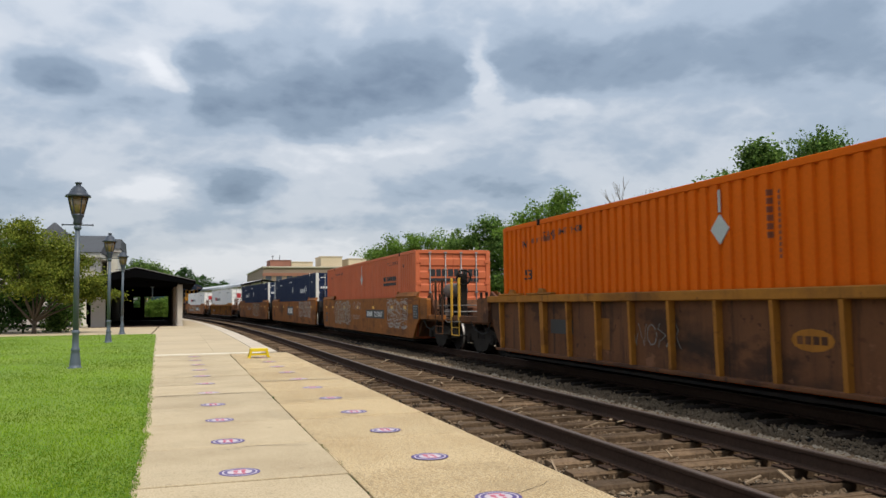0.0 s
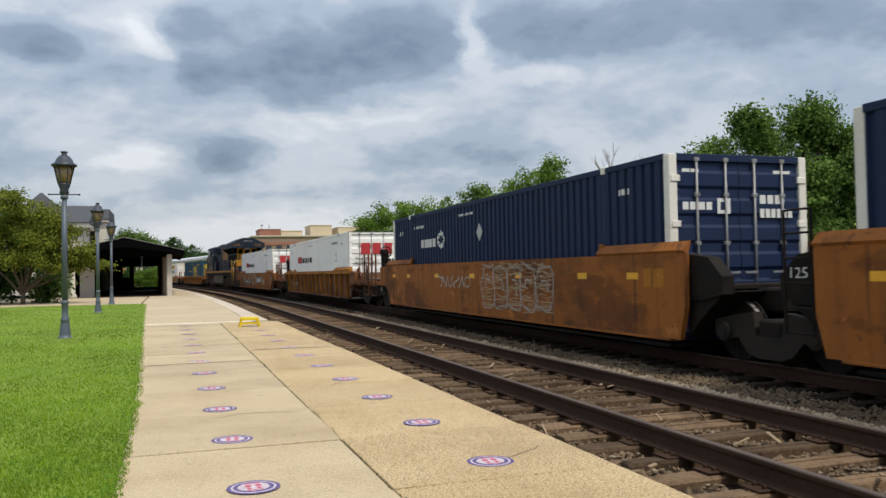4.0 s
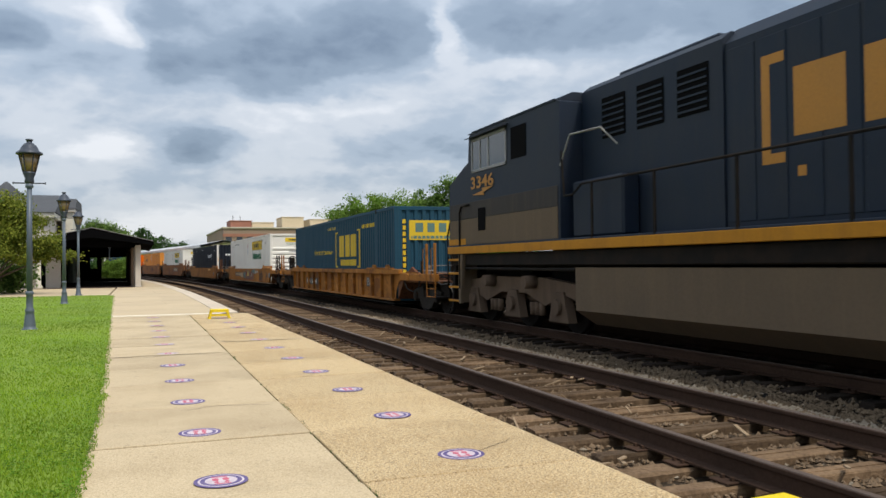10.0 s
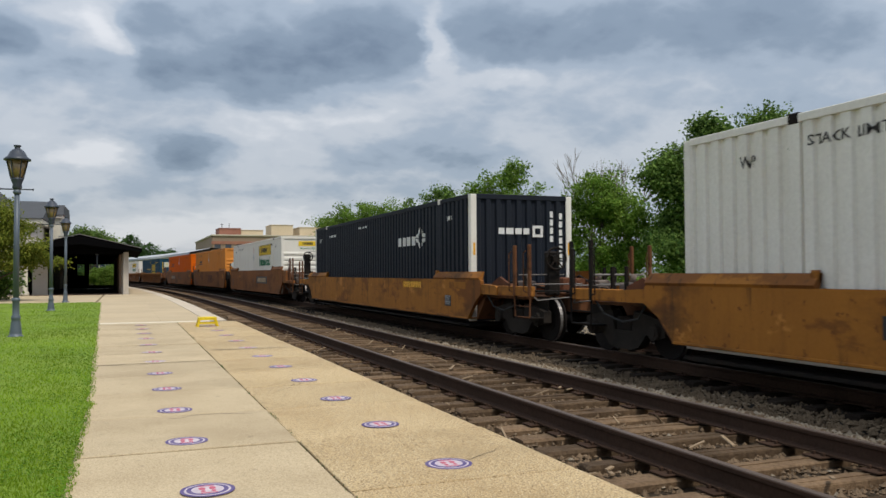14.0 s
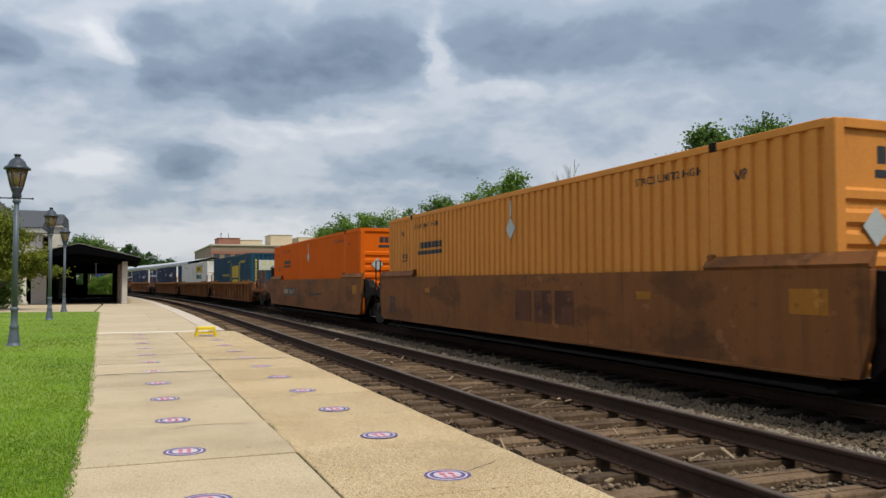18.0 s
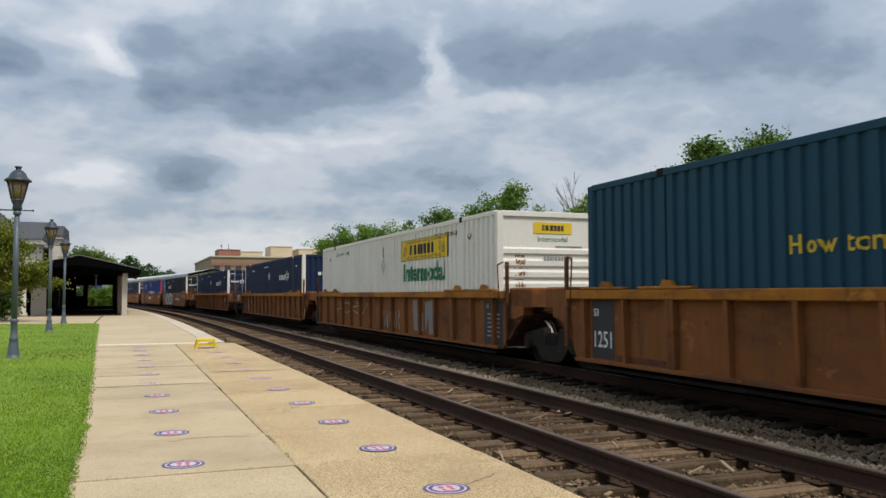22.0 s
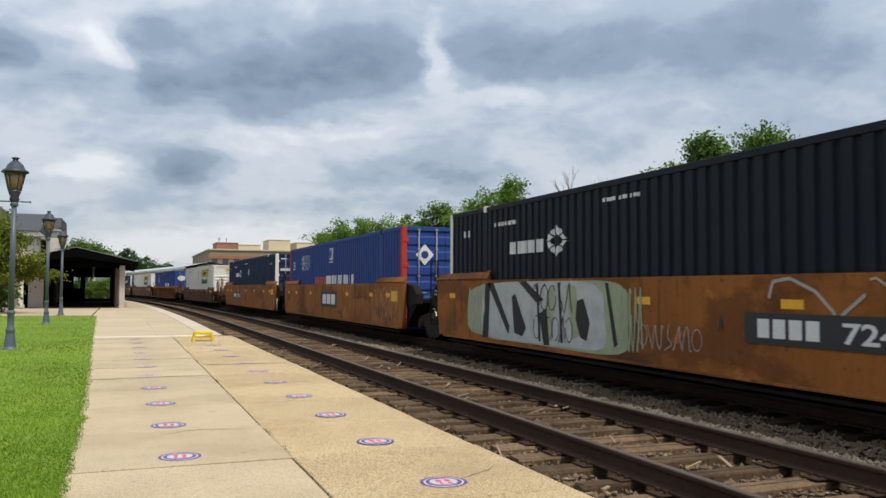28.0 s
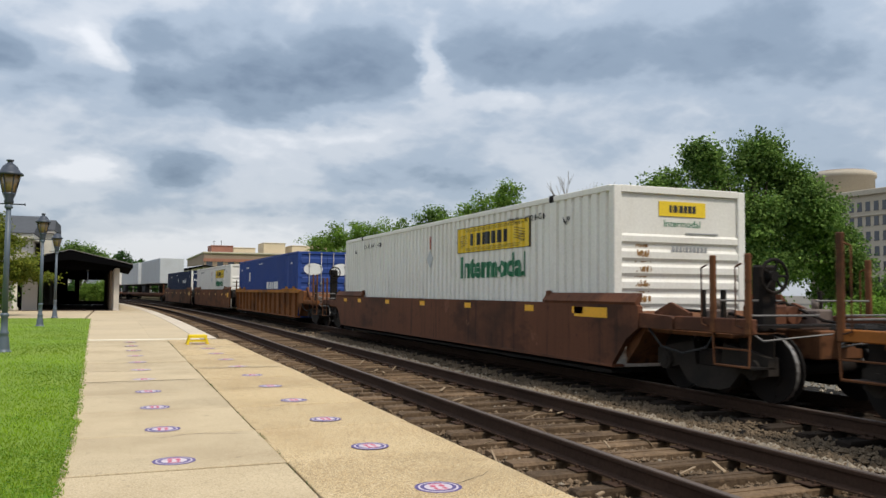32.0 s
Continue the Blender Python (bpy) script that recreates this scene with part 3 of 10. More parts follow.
def make_platform():
    root = mesh_from("pavement", *platform_bed(), M_JOINT)
    tagged(root, "tan concrete station platform of jointed slabs", "platform", kind="structure")
    rng = random.Random(5)
    # painted cross line where the older slabs end
    def strip(bm):
        box(bm, -0.75, 2.20, 23.97, 24.30, -0.15, 0.008, 0.004)
    part("cross_strip", built(strip), M_STRIP, root, "pale concrete strip across the platform")
    def wide(bm):
        box(bm, -9.5, -1.45, 42.4, 57.8, -0.2, -0.004, 0.01)
    part("walkway", built(wide), M_SLAB_FAR, root, "pale concrete walk in front of the shelter")
    y = 24.32
    k = 0
    while y < 150:
        ln = 3.05 if y < 70 else 6.1
        y1 = y + ln - 0.004
        xa, xb = bend(y), bend(y1)
        lx = -0.80 - 0.03 * min(y - 24, 18)
        for name, a, b, mat, top in (("slab", lx, 0.9045, M_SLAB_FAR, 0.0), ("slab", 0.908, 2.118, M_SLAB_FAR, 0.0), ("edge_slab", 2.13, 2.68, M_EDGE, 0.006)):
            bm = bmesh.new()
            ka, kb = (0.0, 0.0) if name == "slab" and a == lx else (xa, xb)
            slab(bm, [(a + ka, y), (b + xa, y), (b + xb, y1), (a + kb, y1)], 2, -0.2, top + rng.uniform(-0.002, 0.002))
            part(name, bm, mat, root)
        y += ln
    # the older slabs, smooth beside the lawn and of exposed aggregate beside the track; made last of all
    return root


def platform_bed():
    v, f = [], []
    ys = [-8] + [float(a) for a in np.arange(24, 152, 8)]
    for y in ys:
        l, r = (-0.82, EDGE_X - 0.02) if y < 24 else (-0.77 - 0.03 * min(y - 24, 18), 2.66 + bend(y))
        v += [(l, y, -0.02), (r, y, -0.02), (r, y, -0.3), (l, y, -0.3)]
    n = len(ys)
    for k in range(n - 1):
        a, b = 4 * k, 4 * k + 4
        f += [(a, a + 1, b + 1, b), (a + 1, a + 2, b + 2, b + 1), (a, b, b + 3, a + 3)]
    return v, f


def make_slabs(root):
    rng = random.Random(9)
    data = {}
    for col, (x0, x1, mat, name) in enumerate(((-0.80, 1.294, M_SLAB_L, "slab"), (1.305, EDGE_X, M_SLAB_R, "aggregate_slab"))):
        bm = bmesh.new()
        box(bm, 0, x1 - x0, 0, SLAB_LEN - 0.019, -0.16, 0, 0.005)
        me = bpy.data.meshes.new(name)
        bm.to_mesh(me)
        bm.free()
        y = 6.62 - 7 * SLAB_LEN
        while y < 23.9:
            ob = link_data(name, me, mat, root)
            ob.matrix_basis = pose(x0 + rng.uniform(-0.004, 0.004), y, rng.uniform(-0.004, 0.003), rng.uniform(-0.08, 0.08), rng.uniform(-0.08, 0.08), rng.uniform(-0.05, 0.05))
            if y + SLAB_LEN > 23.96:
                ob.scale = (1, (23.96 - y) / SLAB_LEN, 1)
            y += SLAB_LEN


def platform_wear(root):
    """Cracks that wander over the slabs, old repairs, and soil and weeds in the long joint."""
    rng = random.Random(41)
    for x, y, run, heading in ((0.35, 8.05, 0.9, 10), (-0.4, 13.1, 1.6, 3), (1.35, 11.85, 1.4, -4), (1.6, 9.4, 0.8, 60), (2.2, 5.4, 0.6, 25), (-0.2, 16.3, 1.3, 8), (1.5, 14.9, 1.2, 12), (0.2, 19.2, 1.1, -6), (1.7, 18.2, 1.0, 40), (1.4, 20.3, 0.9, 5)):
        pts, a = [(x, y)], radians(heading)
        for k in range(int(run / 0.06)):
            a += rng.gauss(0, 0.35)
            a += (radians(heading) - a) * 0.2
            pts.append((pts[-1][0] + 0.06 * math.cos(a), pts[-1][1] + 0.06 * math.sin(a)))
        bm = bmesh.new()
        last = None
        for k, (px_, py_) in enumerate(pts):
            w = (0.0018 + 0.003 * rng.random() + 0.0002 * py_) * (0.4 if k in (0, len(pts) - 1) else 1)
            row = (bm.verts.new((px_, py_ - w, 0.0055)), bm.verts.new((px_, py_ + w, 0.0055)))
            if last:
                bm.faces.new((last[0], row[0], row[1], last[1]))
            last = row
        part("crack", bm, M_JOINT, root)
    for x0, x1, y0, y1 in ((-0.44, 0.62, 13.18, 13.34), (0.62, 1.27, 13.2, 13.3), (1.34, 2.8, 15.02, 15.1), (-0.44, 0.3, 14.85, 14.93)):
        bm = bmesh.new()
        n = 14
        a = [bm.verts.new((x0 + (x1 - x0) * k / n, y0 + rng.uniform(-0.03, 0.03), 0.005)) for k in range(n + 1)]
        b = [bm.verts.new((x0 + (x1 - x0) * k / n, y1 + rng.uniform(-0.03, 0.03), 0.005)) for k in range(n + 1)]
        for k in range(n):
            bm.faces.new((a[k], a[k + 1], b[k + 1], b[k]))
        part("mortar_repair", bm, M_SLAB_FAR, root, "pale smeared mortar repair")
    gen = np.random.default_rng(44)
    verts, faces = [], []
    for k in range(900):
        y = gen.uniform(3.4, 24) if k % 3 else gen.choice([4.63, 7.9, 12.4, 18.0]) + gen.normal(0, 0.12)
        x = (1.30 + gen.normal(0, 0.012)) if k < 500 else (EDGE_X + abs(gen.normal(0.02, 0.05)))
        h, a = gen.uniform(0.008, 0.03), gen.uniform(0, 6.28)
        z = -0.012 if k < 500 else -0.20 + gen.uniform(0, 0.15)
        q = len(verts)
        verts += [(x - 0.006 * math.cos(a), y - 0.006 * math.sin(a), z), (x + 0.006 * math.cos(a), y + 0.006 * math.sin(a), z), (x + gen.normal(0, 0.012), y + gen.normal(0, 0.012), z + h)]
        faces.append((q, q + 1, q + 2))
    ob = mesh_from("weeds", verts, faces, M_LEAF_DARK)
    tagged(ob, "small weeds and moss in the platform joints", "weeds", kind="stuff")


def floor_marker(x, y, turn, worn=False):
    """A round distancing sticker on the paving."""
    t = thing("floor_sticker", "faded, scuffed round distancing sticker on the platform" if worn else "round violet and white distancing sticker on the platform", "floor sticker", (x, y, 0.0038), "floor stickers", turn=turn)
    def disc(r, z, n=28):
        def f(bm):
            turned(bm, [(r, 0), (r, z)], n)
        return f
    rim = M_PURPLE_WORN if worn else M_PURPLE
    stock(("st_ring", worn), "rim", disc(0.168, 0.0010), rim, t, "violet printed rim")
    stock("st_white", "face", disc(0.143, 0.0018), M_PRINTWHITE, t)
    stock(("st_ring2", worn), "ring", disc(0.129, 0.0026), rim, t)
    stock("st_white2", "centre", disc(0.100, 0.0034), M_PRINTWHITE, t)
    def cross(bm):
        # two footprints: sole and heel
        for s in (-1, 1):
            for cy, rx, ry in ((0.022, 0.022, 0.034), (-0.042, 0.016, 0.020)):
                slab(bm, [(s * 0.032 + rx * math.cos(k * 0.628), cy + ry * math.sin(k * 0.628)) for k in range(10)], 2, 0.002, 0.0044)
        for cy in (0.083, -0.083):
            box(bm, -0.05, 0.05, cy - 0.008, cy + 0.008, 0.002, 0.0043)
    stock("st_cross", "sign", cross, M_PRINTRED, t, "pink printed sign")


def step_stool(x, y, turn):
    """A yellow boarding step."""
    t = thing("step_stool", "yellow metal boarding step with splayed legs on the platform edge", "step stool", (x, y, 0.0), "boarding steps", turn=turn)
    def top(bm):
        box(bm, -0.23, 0.23, -0.18, 0.18, 0.20, 0.235, 0.008)
    stock("stool_top", "tread", top, M_STOOL, t)
    def mat(bm):
        box(bm, -0.2, 0.2, -0.15, 0.15, 0.235, 0.242, 0.003)
    stock("stool_mat", "tread_mat", mat, M_STOOL, t, "ribbed yellow anti-slip mat")
    for sx in (-1, 1):
        for sy in (-1, 1):
            def leg(bm, sx=sx, sy=sy):
                slab(bm, [(sx * 0.17, 0.2), (sx * 0.22, 0.2), (sx * 0.27, 0.02), (sx * 0.22, 0.02)], 1, sy * 0.13, sy * 0.175)
                box(bm, sx * 0.205, sx * 0.285, sy * 0.12, sy * 0.185, 0.0, 0.02, 0.004)
            stock(("stool_leg", sx, sy), "leg", leg, M_STOOL, t)
        def brace(bm, sx=sx):
            box(bm, sx * 0.225, sx * 0.245, -0.16, 0.16, 0.07, 0.10, 0.004)
        stock(("stool_brace", sx), "brace", brace, M_STOOL, t)
    for sy in (-1, 1):
        stock(("stool_bar", sy), "cross_bar", lambda bm: box(bm, -0.235, 0.235, sy * 0.16, sy * 0.135, 0.065, 0.105, 0.004), M_STOOL, t)
        stock(("stool_skirt", sy), "apron", lambda bm: box(bm, -0.19, 0.19, sy * 0.18, sy * 0.165, 0.165, 0.2, 0.004), M_STOOL, t)


RAIL_PROFILE = [(-0.076, 0.0), (0.076, 0.0), (0.076, 0.014), (0.012, 0.032), (0.009, 0.125), (0.034, 0.136), (0.034, 0.160), (0.028, 0.168),
                (-0.028, 0.168), (-0.034, 0.160), (-0.034, 0.136), (-0.009, 0.125), (-0.012, 0.032), (-0.076, 0.014)]


def sweep(profile, x, ys, z):
    v, f = [], []
    n = len(profile)
    for y in ys:
        v += [(x + bend(y) + p, y, z + q) for p, q in profile]
    for k in range(len(ys) - 1):
        for i in range(n):
            a = k * n + i
            b = k * n + (i + 1) % n
            f.append((a, b, b + n, a + n))
    return v, f


def make_tracks():
    ys = [-12.0] + [float(a) for a in np.arange(0, 30, 6)] + [float(a) for a in np.arange(30, 175, 3)] + [float(a) for a in np.arange(180, 520, 30)]
    head = [(-0.030, 0.166), (0.030, 0.166), (0.026, 0.1725), (-0.026, 0.1725)]
    roots = []
    for name, cx, label in (("railway_track_near", NEAR, "empty railway track with brown rails on worn wooden ties"), ("railway_track_far", FAR - 0.02, "railway track under the freight train, rusty rails on wooden ties")):
        root = mesh_from(name, *ballast_bed(cx), M_BALLAST if cx < 6 else M_OILY_SHADED)
        tagged(root, label, "railway track", kind="structure")
        for s in (-1, 1):
            ob = mesh_from("rail", *sweep(RAIL_PROFILE, cx + s * 0.7525, ys, RAIL - 0.1725), M_RAIL_SIDE, root, "rust-brown steel rail")
            mesh_from("rail_head", *sweep(head, cx + s * 0.7525, ys, RAIL - 0.1725), M_RAIL_TOP, ob, "worn steel running surface")
        roots.append((root, cx))
    return roots


def ballast_bed(cx):
    v, f = [], []
    xs = [-1.72, -1.55, -1.2, -0.75, -0.3, 0.1, 0.5, 0.95, 1.3, 1.6, 1.9, 2.11]
    if cx > 6:
        xs = [-1.717, -1.5, -1.2, -0.75, -0.3, 0.1, 0.5, 0.95, 1.3, 1.7, 2.3, 3.4]
    ys = [float(a) for a in np.arange(-8, 34, 0.22)] + [float(a) for a in np.arange(34, 60, 1.0)] + [float(a) for a in np.arange(60, 520, 8.0)]
    n = len(xs)
    for y in ys:
        for i, x in enumerate(xs):
            z = BALLAST + 0.035 * noise.noise((x * 3.1 + cx, y * 3.1, 0)) + 0.02 * noise.noise((x * 9 + cx, y * 9, 3.0))
            if i in (0, n - 1):
                z = BALLAST - 0.02
            if cx > 6 and x > 2:
                z = -0.29
            v.append((cx + x + bend(y), y, z))
    for j in range(len(ys) - 1):
        for i in range(n - 1):
            a = j * n + i
            f.append((a, a + 1, a + n + 1, a + n))
    return v, f


def make_ties(roots):
    """Worn ties with plates and spikes, some skewed."""
    rng = random.Random(21)
    shapes = []
    for k in range(6):
        bm = bmesh.new()
        box(bm, -1.29, 1.29, -0.112, 0.112, -0.17, 0, 0.014)
        for v in bm.verts:
            if v.co.z > -0.1:
                v.co += Vector((rng.uniform(-0.03, 0.03), rng.uniform(-0.012, 0.012), rng.uniform(-0.014, 0.006)))
        # a worn groove along the grain
        box(bm, rng.uniform(-1.1, -0.2), rng.uniform(0.2, 1.1), -0.02 + rng.uniform(-0.05, 0.05), 0.0, -0.004, 0.004, 0.0)
        me = bpy.data.meshes.new("tie")
        bm.to_mesh(me)
        bm.free()
        shapes.append(me)
    bm = bmesh.new()
    for s in (-1, 1):
        x = s * 0.7525
        box(bm, x - 0.18, x + 0.18, -0.095, 0.095, 0.0, 0.014, 0.004)
        for dx in (-0.10, 0.10):
            for dy in (-0.05, 0.05):
                box(bm, x + dx - 0.014, x + dx + 0.014, dy - 0.014, dy + 0.014, 0.012, 0.042, 0.004)
    plate = bpy.data.meshes.new("tie_plate")
    bm.to_mesh(plate)
    bm.free()
    for root, cx in roots:
        y = -7.6 if cx < 6 else -7.2
        limit = 62.0
        while y < limit:
            ob = link_data("tie", rng.choice(shapes), M_TIE if cx < 6 else M_TIE_OILY_SHADED, root)
            skew = rng.uniform(-1.6, 1.6)
            drop = rng.uniform(-0.022, 0.0)
            ob.matrix_basis = pose(cx + rng.uniform(-0.09, 0.09) + bend(y), y, RAIL - 0.1725 - 0.014 + drop * 0.4, 0, 0, skew)
            pl = link_data("tie_plate", plate, M_RAIL_SIDE, root)
            pl.matrix_basis = pose(cx + bend(y), y, RAIL - 0.1725 - 0.014, 0, 0, 0)
            y += 0.545 + rng.uniform(-0.05, 0.05)
        bm = bmesh.new()
        while y < 200:
            b = bend(y)
            box(bm, cx - 1.29 + b, cx + 1.29 + b, y - 0.112, y + 0.112, RAIL - 0.36, RAIL - 0.187)
            y += 0.56
        ob = part("distant_ties", bm, M_TIE if cx < 6 else M_TIE_OILY_SHADED, root)
        ob["kind"] = "stuff"


def make_stones():
    rng = np.random.default_rng(17)
    base = np.array([(1, 0, 0), (-1, 0, 0), (0, 1, 0), (0, -1, 0), (0, 0, 1), (0, 0, -1)], float)
    tri = ((0, 2, 4), (2, 1, 4), (1, 3, 4), (3, 0, 4), (2, 0, 5), (1, 2, 5), (3, 1, 5), (0, 3, 5))
    def heap(name, mat, zones, label):
        verts, faces = [], []
        for x0, x1, y0, y1, count, lo, hi in zones:
            px, py, sz = rng.uniform(x0, x1, count), rng.uniform(y0, y1, count), rng.uniform(lo, hi, count)
            keep = np.ones(count, bool)
            for cx in (NEAR, FAR - 0.02):
                for s in (-1, 1):
                    keep &= np.abs(px - cx - s * 0.7525) > 0.11
            for x, y, s in zip(px[keep], py[keep], sz[keep]):
                q = base * (1 + rng.normal(0, 0.28, (6, 1))) * s * rng.uniform(0.6, 1.2, 3)
                a = rng.uniform(0, 6.28)
                c, d = math.cos(a), math.sin(a)
                z = BALLAST + 0.012 + 0.03 * noise.noise((x * 3.1, y * 3.1, 0)) + rng.uniform(-0.01, 0.02)
                k = len(verts)
                verts += [(x + bend(y) + c * p[0] - d * p[1], y + d * p[0] + c * p[1], z + p[2] * 0.8) for p in q]
                faces += [(k + i, k + j, k + l) for i, j, l in tri]
        ob = mesh_from(name, verts, faces, mat)
        tagged(ob, label, "ballast", kind="stuff")
    heap("ballast_stones", M_STONE, ((2.93, 7.3, -8, 3, 4500, 0.016, 0.04), (2.93, 5.6, 3, 12, 8500, 0.012, 0.034), (2.93, 5.6, 12, 26, 6500, 0.016, 0.042), (5.55, 6.5, 3, 14, 5500, 0.014, 0.036), (5.55, 6.5, 14, 30, 3800, 0.018, 0.045), (2.7, 7.2, 26, 45, 3000, 0.025, 0.055)),
         "brown and grey crushed stone between the ties")
    heap("pale_ballast_stones", M_STONE_PALE, ((6.3, 6.52, 3, 14, 1900, 0.018, 0.042), (6.3, 6.55, 14, 30, 1300, 0.02, 0.05), (2.93, 7.2, 4, 24, 1500, 0.010, 0.028), (11.0, 13.4, 4, 40, 2200, 0.025, 0.06)),
         "pale grey crushed stone along the rail")
    heap("dusty_ballast_stones", M_STONE_SHADED, ((6.45, 7.45, 3, 14, 6500, 0.014, 0.038), (6.45, 7.45, 14, 30, 4500, 0.018, 0.045)), "brown crushed stone between the two tracks, train's shade in its colour")
    # these stones carry the train's shade in their colour, besides oil
    heap("oily_ballast_stones", M_STONE_OILY_SHADED, ((7.3, 10.6, 5, 14, 5500, 0.02, 0.045), (7.3, 10.6, 14, 30, 3600, 0.025, 0.05), (6.95, 10.5, 30, 45, 1200, 0.03, 0.06)),
         "oily crushed stone, blackened with the shade under the train")
    verts, faces = [], []
    for k in range(130):
        x, y = rng.uniform(3.0, 5.7), rng.uniform(3.4, 24)
        if any(abs(x - NEAR - s * 0.7525) < 0.10 for s in (-1, 1)):
            continue
        ln, w, a = rng.uniform(0.03, 0.13), rng.uniform(0.006, 0.018), rng.normal(0.3, 0.9)
        c, d = math.cos(a), math.sin(a)
        z = RAIL - 0.18 + rng.uniform(0, 0.03)
        t = rng.uniform(-0.04, 0.04)
        n = len(verts)
        for u, v, h in ((-ln, -w, -t), (ln, -w, t), (ln, w, t), (-ln, w, -t)):
            verts.append((x + c * u - d * v, y + d * u + c * v, z + h))
        for u, v, h in ((-ln, -w, -t), (ln, -w, t), (ln, w, t), (-ln, w, -t)):
            verts.append((x + c * u - d * v, y + d * u + c * v, z + h + 0.012))
        faces += [(n + 4, n + 5, n + 6, n + 7), (n, n + 1, n + 5, n + 4), (n + 1, n + 2, n + 6, n + 5), (n + 2, n + 3, n + 7, n + 6), (n + 3, n, n + 4, n + 7)]
    ob = mesh_from("wood_splinters", verts, faces, M_CHIP)
    tagged(ob, "splintered wood and dry debris lying on the ties", "debris", kind="stuff")


make_ground()
make_lawn()
PLATFORM = make_platform()
TRACKS = make_tracks()
make_stones()
for k in range(-2, 11):
    floor_marker(0.457 - 0.012 * k + 0.004 * (k % 3), 6.946 + 1.61 * k, 2 * (k % 4) - 3, k > 3)
    floor_marker(2.118 - 0.012 * k, 7.04 + 1.63 * k, 3 - 2 * (k % 3), k > 4)
step_stool(1.93, 21.85, 0)
step_stool(2.69, 2.95, 4)
# ------------------------------------------------------------------ freight train
LONG = 16.154           # a 53-foot box
HALF = 1.295
TALL = 2.896
SEAT = RAIL + 0.195     # where a box stands in its well
MOVERS = []             # (thing, distance along the train of its origin, height)
AXLES = []              # wheelsets that roll


def steel_paint(name, c, dirt=0.45, rust=(0.09, 0.04, 0.02), rough=0.55, wear=0.0, grime=(0.03, 0.022, 0.017), gloss=0.2):
    """Old paint: faded areas, grime that runs down, and where it is worn, rust in sharp-edged patches and spots."""
    m = material(name, c, rough + 0.1, gloss=gloss, stain=tuple(0.6 * v + 0.4 * r for v, r in zip(c, rust)), stain_scale=0.7, stain_amount=0.7, grain=22, grain_amount=0.10, bump=0.05, streak=dirt, streak_colour=rust)
    if not wear:
        return m
    n, l = m.node_tree.nodes, m.node_tree.links
    b = n["Principled BSDF"]
    out = b.inputs["Base Color"].links[0].from_socket
    src = [k for k in n if k.bl_idname == "ShaderNodeVectorMath"][0].outputs[0]
    for scale, stretch, lo, hi, amount, col in ((0.9, (1, 0.55, 1.2), 0.55, 0.60, 0.75, rust), (0.45, (1, 0.8, 1.6), 0.52, 0.66, 0.8, grime), (1.0, (5, 5, 0.35), 0.58, 0.66, 0.7, grime), (7.0, (1, 1, 1), 0.62, 0.66, 0.8, rust), (1.7, (1, 0.7, 1), 0.63, 0.66, 0.6, tuple(min(1, v * 1.5 + 0.02) for v in c))):
        mp = n.new("ShaderNodeMapping")
        mp.inputs["Scale"].default_value = stretch
        mp.inputs["Location"].default_value = (scale * 3.1, scale * 1.7, amount)
        l.new(src, mp.inputs["Vector"])
        t = n.new("ShaderNodeTexNoise")
        t.inputs["Scale"].default_value = scale
        t.inputs["Detail"].default_value = 8.0
        t.inputs["Roughness"].default_value = 0.62
        l.new(mp.outputs[0], t.inputs["Vector"])
        r = n.new("ShaderNodeMapRange")
        r.inputs["From Min"].default_value, r.inputs["From Max"].default_value, r.inputs["To Max"].default_value = lo, hi, amount * wear
        l.new(t.outputs["Fac"], r.inputs["Value"])
        mx = n.new("ShaderNodeMix")
        mx.data_type = 'RGBA'
        l.new(r.outputs[0], mx.inputs[0])
        l.new(out, mx.inputs[6])
        mx.inputs[7].default_value = (*col, 1)
        out = mx.outputs[2]
    l.new(out, b.inputs["Base Color"])
    return m


P_ORANGE = steel_paint("orange_box_paint", (0.68, 0.125, 0.004), 0.12, (0.40, 0.075, 0.008), gloss=0.08)
P_TAN = steel_paint("faded_orange_box_paint", (0.66, 0.255, 0.045), 0.18, (0.36, 0.13, 0.035))
P_SALMON = steel_paint("salmon_orange_box_paint", (0.60, 0.150, 0.062), 0.2, (0.34, 0.10, 0.05))
P_NAVY = steel_paint("navy_box_paint", (0.010, 0.022, 0.066), 0.2, (0.02, 0.028, 0.045))
P_NAVYDK = steel_paint("black_navy_box_paint", (0.008, 0.012, 0.021), 0.2, (0.02, 0.022, 0.026))
P_BLUE = steel_paint("blue_box_paint", (0.022, 0.058, 0.24), 0.22, (0.04, 0.05, 0.11))
P_TEAL = steel_paint("teal_blue_box_paint", (0.012, 0.058, 0.096), 0.22, (0.02, 0.042, 0.055))
P_WHITE = steel_paint("white_box_paint", (0.76, 0.735, 0.675), 0.2, (0.56, 0.50, 0.41))
P_BRIGHT = steel_paint("clean_white_box_paint", (0.88, 0.875, 0.85), 0.14, (0.66, 0.62, 0.55))
P_POSTWHITE = steel_paint("white_post_paint", (0.78, 0.755, 0.69), 0.15, (0.5, 0.44, 0.35))
P_POSTRED = steel_paint("red_post_paint", (0.48, 0.045, 0.03), 0.2)
P_GREYBOX = steel_paint("silver_trailer_paint", (0.50, 0.52, 0.53), 0.2, (0.34, 0.32, 0.29))
C_BROWN = steel_paint("oxide_brown_car_paint", (0.150, 0.060, 0.024), 0.5, (0.045, 0.020, 0.011), 0.7, 1.0, (0.018, 0.012, 0.009))
C_ORANGE = steel_paint("weathered_orange_car_paint", (0.31, 0.108, 0.021), 0.4, (0.115, 0.038, 0.011), 0.65, 0.9, (0.05, 0.024, 0.012))
